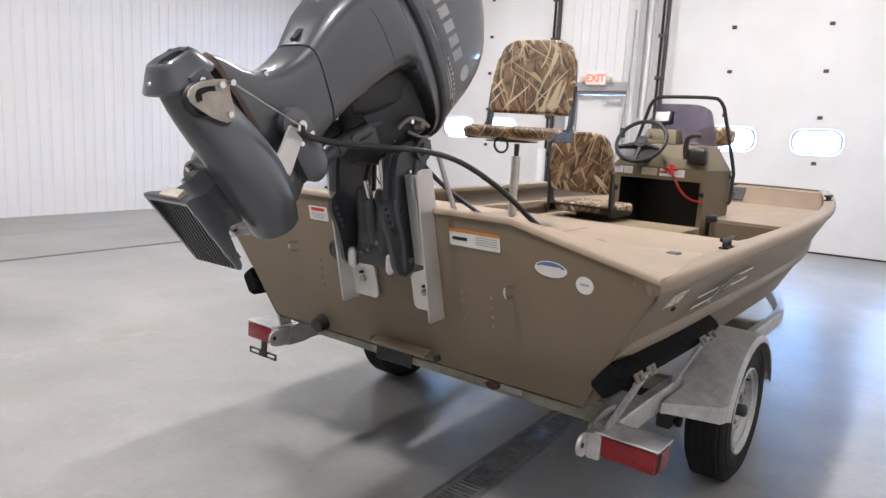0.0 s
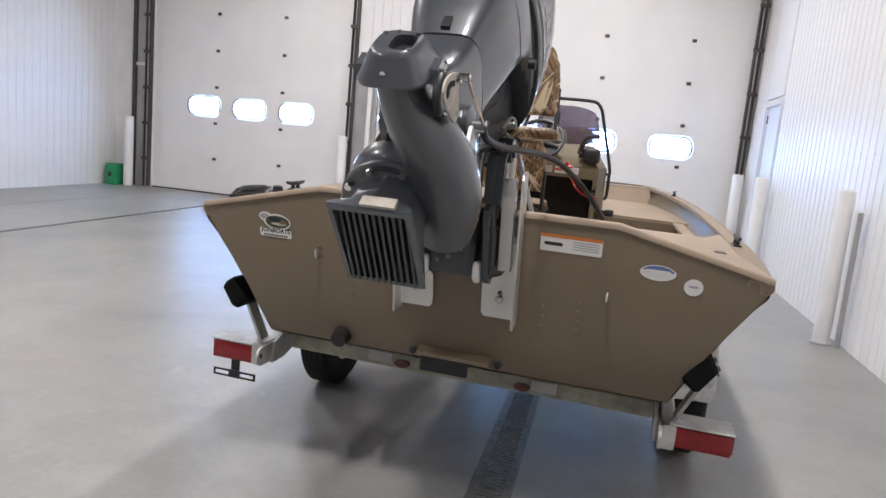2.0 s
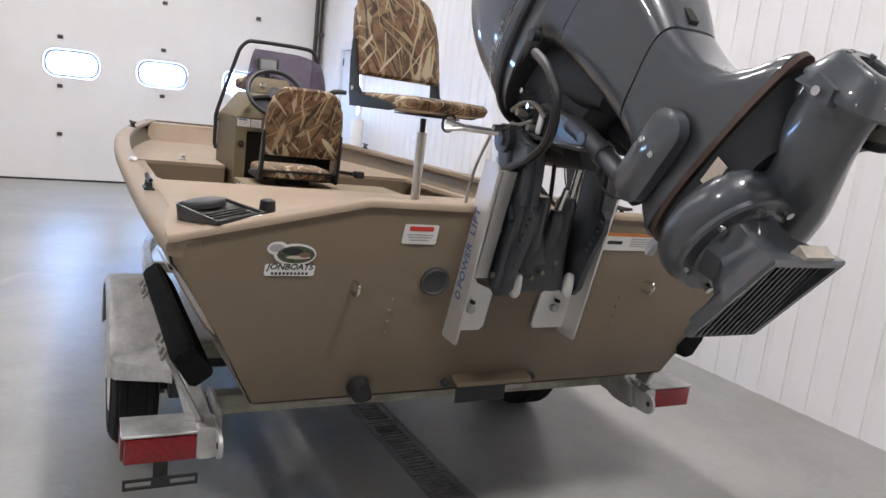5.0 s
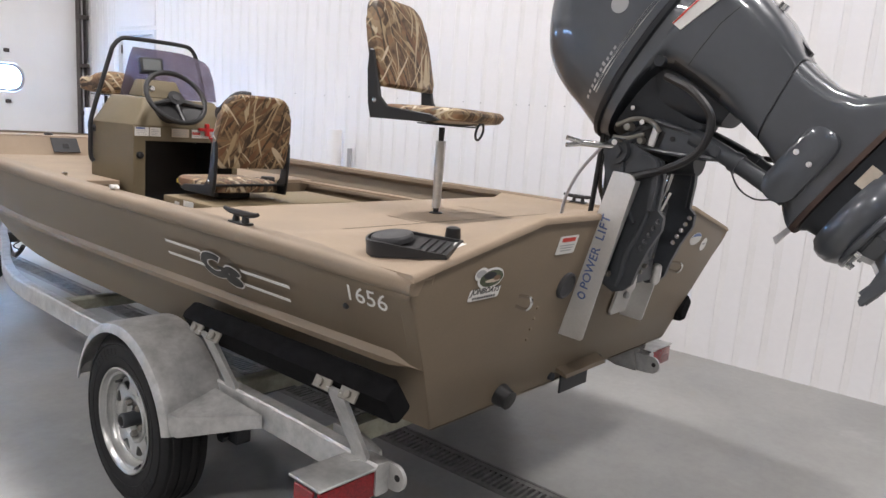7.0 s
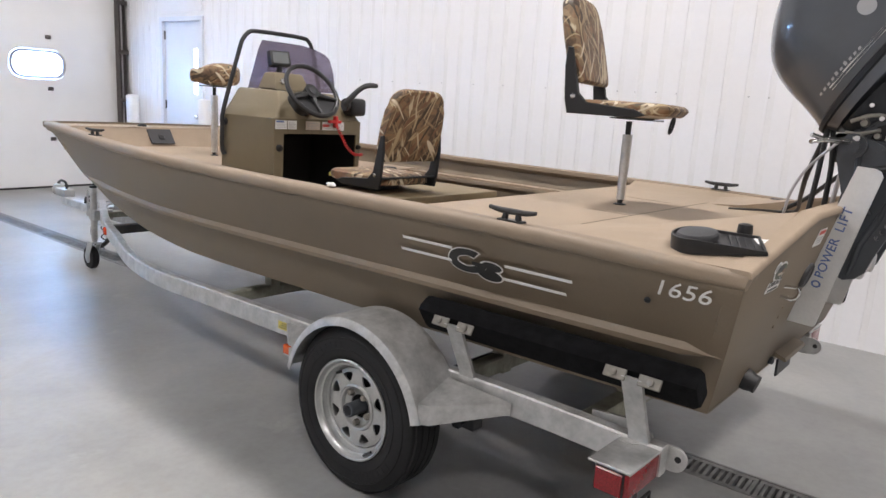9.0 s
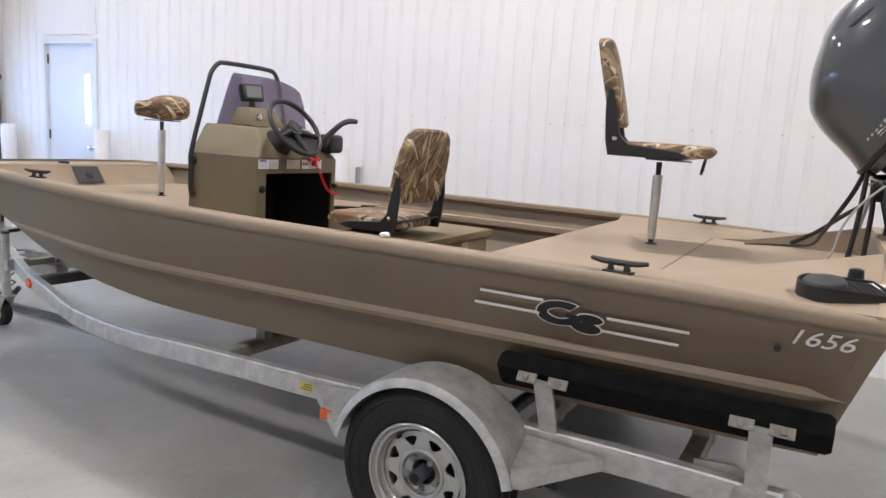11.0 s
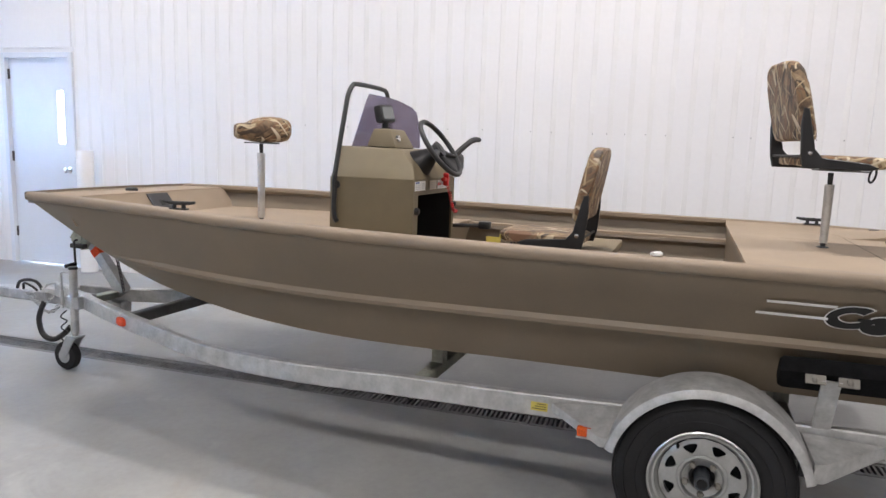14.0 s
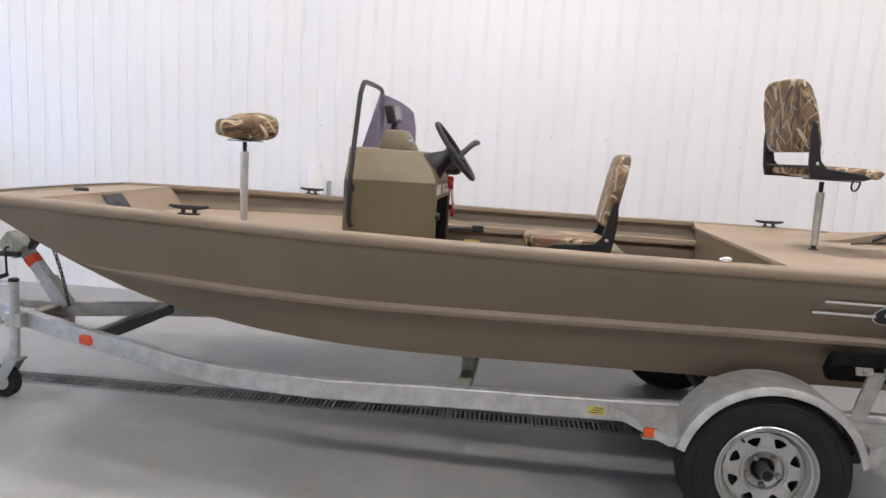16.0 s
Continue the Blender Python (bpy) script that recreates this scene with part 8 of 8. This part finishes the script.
# instrument pod and chart display
bm = bmesh.new()
rings(bm, [[(-0.235, 2.90, 1.472), (0.02, 2.90, 1.472), (0.02, 3.075, 1.476), (-0.235, 3.075, 1.476)], [(-0.205, 2.955, 1.572), (0.0, 2.955, 1.572), (0.0, 3.05, 1.572), (-0.205, 3.05, 1.572)]])
bmesh.ops.bevel(bm, geom=list(bm.edges), offset=0.01, segments=2, affect="EDGES", profile=0.5)
pod = part("instrument_pod", bm, CONSOLE, con, "raised olive-tan instrument pod")
bm = bmesh.new()
lathe(bm, [(0.020, 0.0), (0.020, -0.012), (0.014, -0.016), (0.004, -0.016)], (-0.17, 2.928, 1.52), "y", 16)
part("switch", bm, CHROME, pod)
dsp = thing("chart_display", (-0.122, 3.015, 1.565), "small dark chart display on the console pod", "display", m=BOAT)
M = Matrix.Translation((-0.122, 3.024, 1.652)) @ Matrix.Rotation(radians(-14), 4, "X") @ Matrix.Rotation(radians(-8), 4, "Z")
part("case", boxm(-0.067, 0.067, -0.022, 0.024, -0.046, 0.046, 0.009, 2, m=M), BLACK, dsp)
part("screen", boxm(-0.050, 0.050, -0.0245, -0.0225, -0.031, 0.033, m=M), SCREEN, dsp)
bm = bmesh.new()
box(bm, -0.157, -0.087, 2.985, 3.045, 1.564, 1.575)
cyl(bm, (-0.122, 3.018, 1.57), (-0.122, 3.018, 1.612), 0.018, seg=12)
part("bracket", bm, BLACK, dsp)

# windscreen of smoked plexi
bm = bmesh.new()
loops = []
for i in range(2):
    for z, yo, kl, kr, wl, wr_ in ((1.476, 0.0, 1.02, 1.01, 0.016, 0.205), (1.60, -0.042, 0.925, 0.965, 0.010, 0.165), (1.69, -0.070, 0.85, 0.90, 0.006, 0.125), (1.73, -0.083, 0.80, 0.84, 0.004, 0.09), (1.752, -0.090, 0.76, 0.74, 0.004, 0.06)):
        lp = []
        for j in range(21):
            t = -1 + 2 * j / 20
            x = 0.015 - 0.09 * (z - 1.474) + t * 0.252 * (kl if t < 0 else kr)
            y = 3.170 + yo - (wl if t < 0 else wr_) * abs(t) ** 2.4
            drop = (0.030 if t > 0 else 0.0) * abs(t) ** 3 * max(0.0, (z - 1.66) / 0.092)
            lp.append((x, y + (0.004 if i else 0.0), z - drop))
        loops.append(lp)
    if i == 0:
        rings(bm, loops, False, False)
        loops = []
bm2 = bm
rings(bm2, loops, False, False)
part("windscreen", bm2, PLEXI, con, "smoked violet plexiglass windscreen")

# grab rail
bm = bmesh.new()
rp = [(-0.392, 3.16, 1.085), (-0.405, 3.17, 1.12), (-0.405, 3.17, 1.25), (-0.398, 3.17, 1.34), (-0.30, 3.165, 1.68), (-0.278, 3.163, 1.745), (-0.24, 3.16, 1.79), (-0.19, 3.16, 1.803), (0.0, 3.16, 1.806), (0.15, 3.16, 1.803), (0.20, 3.16, 1.79), (0.235, 3.163, 1.745), (0.255, 3.165, 1.68), (0.345, 3.17, 1.34), (0.352, 3.17, 1.25), (0.352, 3.17, 1.12), (0.338, 3.16, 1.085)]
tube(bm, rp, 0.0125, 10, 4)
gr = part("grab_rail", bm, BLACK, con, "black tubular grab rail")
for s, x in ((-1, -0.405), (1, 0.352)):
    bm = bmesh.new()
    cyl(bm, (x, 3.17, 1.275), (x - s * 0.03, 3.17, 1.275), 0.010, seg=10)
    cyl(bm, (x - s * 0.022, 3.17, 1.275), (x - s * 0.018, 3.17, 1.275), 0.022, seg=12)
    part("rail_standoff", bm, BLACK, gr)

# ---- helm seat box ----
sbx = thing("seat_box", (0.0, 1.98, 0.66), "tan storage box with a lid under the helm seat", "storage box", m=BOAT)
part("body", boxm(-0.42, 0.425, 1.80, 2.22, 0.664, 0.965, 0.008, 2), BOXTAN, sbx)
part("lid", boxm(-0.44, 0.440, 1.778, 2.24, 0.966, 1.003, 0.006, 2), BOXTAN, sbx)
part("warning_label", boxm(-0.4415, -0.4402, 1.95, 2.04, 0.972, 0.998), STICKER, sbx)
for yy in (1.85, 2.1):
    part("hinge", boxm(-0.4435, -0.4402, yy - 0.02, yy + 0.02, 0.955, 0.985), ALU, sbx)

part("latch", boxm(0.12, 0.19, 1.7935, 1.7995, 0.905, 0.955, 0.003, 1), ALU, sbx, "small bare-metal hasp")

# ---- folding seats ----
def folding_seat(name, label, zb=0.138, zt=0.488, top=0.0, rake=11, w=0.405, group="boat seats"):
    """Built at the origin: faces +y, mounting face at z = 0."""
    st = thing(name, (0, 0, 0), label, "boat seat", group)
    # cushion
    bm = bmesh.new()
    def cush(z, gx, gy0, gy1, p=6.0):
        o = []
        for k in range(36):
            a = 2 * math.pi * k / 36
            c, s = math.cos(a), math.sin(a)
            o.append((gx * math.copysign(abs(c) ** (2 / p), c), (gy0 + gy1) / 2 + (gy1 - gy0) / 2 * math.copysign(abs(s) ** (2 / p), s), z))
        return o
    hwid = w / 2 - 0.012
    rings(bm, [cush(0.020, hwid * 0.95, -0.220, 0.150), cush(0.026, hwid, -0.230, 0.163), cush(0.046, hwid, -0.234, 0.180), cush(0.062 + top, hwid * 0.985, -0.228, 0.177), cush(0.072 + top, hwid * 0.92, -0.20, 0.164), cush(0.076 + top, hwid * 0.6, -0.12, 0.10)])
    cu = part("seat_cushion", bm, CAMO, st, "reed camouflage seat cushion")
    bm = bmesh.new()
    rings(bm, [[(sx * hx, sy * hy - 0.01, z) for sx, sy in ((-1, -1), (1, -1), (1, 1), (-1, 1))] for hx, hy, z in ((0.055, 0.055, 0.0056), (0.12, 0.11, 0.014), (w / 2 - 0.035, 0.145, 0.021))])
    part("seat_pan", bm, CREAM, st, "pale plastic seat pan")
    part("mount_plate", boxm(-0.09, 0.09, -0.09, 0.09, 0.0, 0.0055), MOTOR_DARK, st)
    # backrest, leaning back, tapered to a rounded top
    bm = bmesh.new()
    lean = math.tan(radians(rake))
    outl = []
    ww = w / 2 - 0.002
    outl += [(-ww * 0.93, zb), (ww * 0.93, zb)]
    outl += [(ww, zb + 0.03), (ww, zb + 0.17), (ww * 0.95, zb + 0.25)]
    for k in range(9):
        a = radians(90 * k / 8)
        outl.append((ww * 0.42 + ww * 0.46 * math.cos(a), zt - 0.075 + 0.075 * math.sin(a)))
    for k in range(9):
        a = radians(90 + 90 * k / 8)
        outl.append((-ww * 0.42 + ww * 0.46 * math.cos(a), zt - 0.075 + 0.075 * math.sin(a)))
    outl += [(-ww * 0.95, zb + 0.25), (-ww, zb + 0.17), (-ww, zb + 0.03)]
    cz = (zb + zt) / 2
    loops = []
    for dy, f in ((-0.030, 0.93), (-0.022, 0.985), (0.0, 1.0), (0.020, 0.985), (0.032, 0.92), (0.037, 0.7)):
        loops.append([(x * f, -0.205 - (cz + (z - cz) * f - 0.10) * lean + dy, cz + (z - cz) * f) for x, z in outl])
    rings(bm, loops)
    part("back_cushion", bm, CAMO, st, "reed camouflage back cushion")
    # black side frames
    for s in (-1, 1):
        bm = bmesh.new()
        x0, x1 = s * (w / 2 - 0.012), s * (w / 2 + 0.005)
        prism(bm, [(-0.236, 0.008), (0.03, 0.008), (0.075, 0.020), (0.03, 0.040), (-0.160, 0.056), (-0.194, 0.09), (-0.218, 0.19), (-0.236, 0.262), (-0.258, 0.266), (-0.262, 0.19), (-0.250, 0.06)], "x", min(x0, x1), max(x0, x1), 0.004, 1)
        fr = part("side_frame", bm, BLACK, st, "black plastic hinge frame")
        bm = bmesh.new()
        lathe(bm, [(0.010, s * 0.0), (0.010, s * 0.006), (0.004, s * 0.008)], (x1, -0.215, 0.075), "x", 10)
        part("hinge_bolt", bm, CHROME, fr)
    bm = bmesh.new()
    tube(bm, [(-w / 2, -0.236, 0.060), (w / 2, -0.236, 0.060)], 0.006, 8)
    part("hinge_bar", bm, BLACK, st)
    bm = bmesh.new()
    tube(bm, [(0.0 + 0.030 * math.cos(a), 0.140 + 0.006 * math.sin(a), -0.012 + 0.032 * math.sin(a)) for a in [2 * math.pi * k / 16 for k in range(17)]], 0.005, 6)
    part("strap_ring", bm, BLACK, st)
    return st


def pedestal(base, top, r=0.0215, name="seat_pedestal", label="brushed aluminium seat pedestal set in the deck"):
    p = thing(name, base, label, "seat pedestal", "seat pedestals", m=BOAT)
    x, y, z = base
    h = top - z
    bm = bmesh.new()
    cyl(bm, (x, y, z + 0.022), (x, y, z + h * 0.40), r * 0.80, r * 0.86, 20)
    part("lower_tube", bm, POLE, p)
    bm = bmesh.new()
    cyl(bm, (x, y, z + h * 0.40 + 0.0005), (x, y, top - 0.06), r * 0.90, r * 0.96, 20)
    part("upper_tube", bm, POLE, p)
    bm = bmesh.new()
    cyl(bm, (x, y, z + 0.004), (x, y, z + 0.022), r * 0.5, r * 0.55, 14)
    part("neck", bm, MOTOR_DARK, p)
    bm = bmesh.new()
    cyl(bm, (x, y, top - 0.06), (x, y, top - 0.006), 0.0105, 0.0125, 14)
    part("stem", bm, BLACK, p)
    bm = bmesh.new()
    lathe(bm, [(0.027, 0.0002), (0.027, 0.003), (0.019, 0.006)], (x, y, z), "z", 20)
    part("socket", bm, MOTOR_DARK, p)
    return p


seat = folding_seat("folding_seat", "camouflage folding seat with black hinge frames, facing aft on a pedestal", 0.128, 0.474, -0.006, 14)
helm_seat = folding_seat("folding_seat", "camouflage folding helm seat with black hinge frames, on the storage box")
seat_aft_pose = BOAT @ pose(0.0, 0.800, 1.440, -0.6, 0, 192)
seat_fwd_pose = BOAT @ pose(-0.168, 2.13, 1.024, 0, 0, -1)
part("care_tag", boxm(-0.176, -0.136, 0.1585, 0.1645, 0.030, 0.050, 0.001, 1), STICK_YELLOW, helm_seat, "small yellow care tag")
seat.matrix_world = seat_aft_pose
helm_seat.matrix_world = seat_fwd_pose
pedestal((0.005, 0.836, 1.0865), 1.439)
part("seat_swivel", boxm(-0.255, -0.075, 2.045, 2.215, 1.003, 1.0245, 0.002, 1), MOTOR_DARK, sbx)

# bow seat: a padded saddle on a pedestal
pedestal((-0.018, 3.870, FD + 0.001), 1.474, 0.0245)
bs = thing("bow_seat", (-0.018, 3.87, 1.47), "camouflage padded bow seat on a brushed pedestal", "boat seat", "boat seats", m=BOAT)
# sections from the narrow nose to the broad rear: along, half width, underside, top
SADDLE = [(-0.182, 0.020, 1.520, 1.550), (-0.176, 0.044, 1.504, 1.574), (-0.160, 0.058, 1.494, 1.584), (-0.118, 0.068, 1.490, 1.588), (-0.095, 0.080, 1.486, 1.594), (-0.060, 0.110, 1.480, 1.612), (-0.005, 0.128, 1.476, 1.626), (0.055, 0.133, 1.476, 1.630), (0.115, 0.128, 1.482, 1.626), (0.152, 0.116, 1.492, 1.616), (0.168, 0.098, 1.508, 1.602), (0.174, 0.070, 1.526, 1.584)]
bm = bmesh.new()
yaw_s = radians(-40)
loops = []
for lx, hw_, z0, z1 in SADDLE:
    lx, hw_ = lx * 0.90, hw_ * 0.90
    lp = []
    for j in range(28):
        a = 2 * math.pi * j / 28
        c, s = math.cos(a), math.sin(a)
        ly = hw_ * math.copysign(abs(c) ** 0.62, c)
        lz = (z0 + z1) / 2 + (z1 - z0) / 2 * math.copysign(abs(s) ** 0.62, s)
        lp.append((-0.012 + lx * math.cos(yaw_s) - ly * math.sin(yaw_s), 3.868 + lx * math.sin(yaw_s) + ly * math.cos(yaw_s), lz))
    loops.append(lp)
rings(bm, loops)
part("cushion", bm, CAMO, bs, "reed camouflage cushion")
part("base_plate", boxm(-0.09, 0.07, 3.80, 3.94, 1.470, 1.4762), MOTOR_DARK, bs)

# ---- small things on the decks ----
bm = bmesh.new()
bmesh.ops.create_icosphere(bm, subdivisions=2, radius=0.017)
rng = random.Random(5)
for v in bm.verts:
    v.co = v.co * rng.uniform(0.75, 1.15)
    v.co.z = max(v.co.z * 0.6, -0.008) + 0.008
    v.co.y *= 1.3
    v.co += Vector((-0.987, 1.535, 1.1180))
solid("paper_wad", bm, STICKER, "small crumpled white paper on the gunwale", "paper", (-0.987, 1.535, 1.1180), m=BOAT, smooth=20)
fp = thing("foot_pedal", (-0.87, 0.13, 1.11), "black trolling foot pedal lying on the rear deck", "foot pedal", m=BOAT)
pm = Matrix.Translation((-0.868, 0.135, 1.1245)) @ Matrix.Rotation(radians(-9.5), 4, "Y") @ Matrix.Rotation(radians(-2.5), 4, "X") @ Matrix.Rotation(radians(24), 4, "Z") @ Matrix.Scale(0.88, 4)
def pedal_plan(g):
    """Plan outline, square aft and round forward, shrunk by g."""
    o = [(-0.082 + g, -0.135 + g), (0.082 - g, -0.135 + g)]
    return o + [((0.078 - g) * math.cos(radians(180 * k / 12)), 0.055 + (0.075 - g) * math.sin(radians(180 * k / 12))) for k in range(13)]


def pedal_top(y):
    return 0.012 + 0.034 * min(1.0, max(0.0, (y + 0.135) / 0.20))


bm = bmesh.new()
rings(bm, [[(x, y, 0.001) for x, y in pedal_plan(0.0)], [(x, y, pedal_top(y)) for x, y in pedal_plan(0.002)], [(x, y, pedal_top(y)) for x, y in pedal_plan(0.009)], [(x, y, pedal_top(y) - 0.008) for x, y in pedal_plan(0.011)]])
bmesh.ops.transform(bm, matrix=pm, verts=bm.verts)
part("tray", bm, BLACK, fp)
bm = bmesh.new()
rings(bm, [[(0.060 * r * math.cos(2 * math.pi * k / 24), 0.052 + 0.062 * r * math.sin(2 * math.pi * k / 24), z) for k in range(24)] for r, z in ((1.0, 0.030), (1.0, 0.044), (0.93, 0.050), (0.7, 0.053), (0.3, 0.054))])
bmesh.ops.transform(bm, matrix=pm, verts=bm.verts)
part("treadle", bm, DARKGREY, fp, "dark grey domed treadle")
for k in range(4):
    part("tread_rib", boxm(-0.058, 0.058, -0.112 + 0.022 * k, -0.104 + 0.022 * k, 0.004, pedal_top(-0.108 + 0.022 * k) - 0.004, 0.001, 1, m=pm), BLACK, fp)
bm = bmesh.new()
lathe(bm, [(0.020, 0.0), (0.021, 0.010), (0.019, 0.032), (0.010, 0.036)], (-0.748, 0.102, 1.1485), "z", 18)
solid("rubber_stopper", bm, BLACK, "small black ribbed stopper on the rear deck", "stopper", (-0.748, 0.102, 1.1485), m=BOAT)
bm = bmesh.new()
rings(bm, [[(x, y, 1.1515 + (x + 0.765) * 0.235 - (y - 0.065) * 0.09 + dz) for x, y in ((-0.812, 0.034), (-0.776, 0.030), (-0.770, 0.092), (-0.806, 0.096))] for dz in (0.0, 0.0015)])
solid("paper_tag", bm, STICKER, "white paper tag beside the pedal", "tag", (-0.77, 0.065, 1.15), m=BOAT)
bm = bmesh.new()
box(bm, 0.86, 0.90, 0.42, 0.47, 1.107, 1.115, 0.003, 1)
solid("deck_vent", bm, DARKGREY, "small dark vent plate on the corner panel", "vent", (0.88, 0.445, 1.107), m=BOAT)
nav = thing("light_socket", (-0.60, 3.05, FD), "small chrome light socket on the front deck", "light socket", m=BOAT)
bm = bmesh.new()
lathe(bm, [(0.028, 0.0), (0.028, 0.008), (0.016, 0.012), (0.016, 0.03), (0.006, 0.032)], (-0.62, 2.98, FD), "z", 18)
part("base", bm, CHROME, nav)
bm = bmesh.new()
tube(bm, [(0.34, 2.78, 1.025), (0.36, 2.68, 1.028), (0.40, 2.60, 1.03)], 0.012, 8, 4)
box(bm, 0.375, 0.435, 2.55, 2.62, 1.010, 1.055, 0.010, 2)
solid("trolling_plug", bm, BLACK, "black cable and plug on the starboard shelf", "cable", (0.38, 2.6, 1.0), m=BOAT)
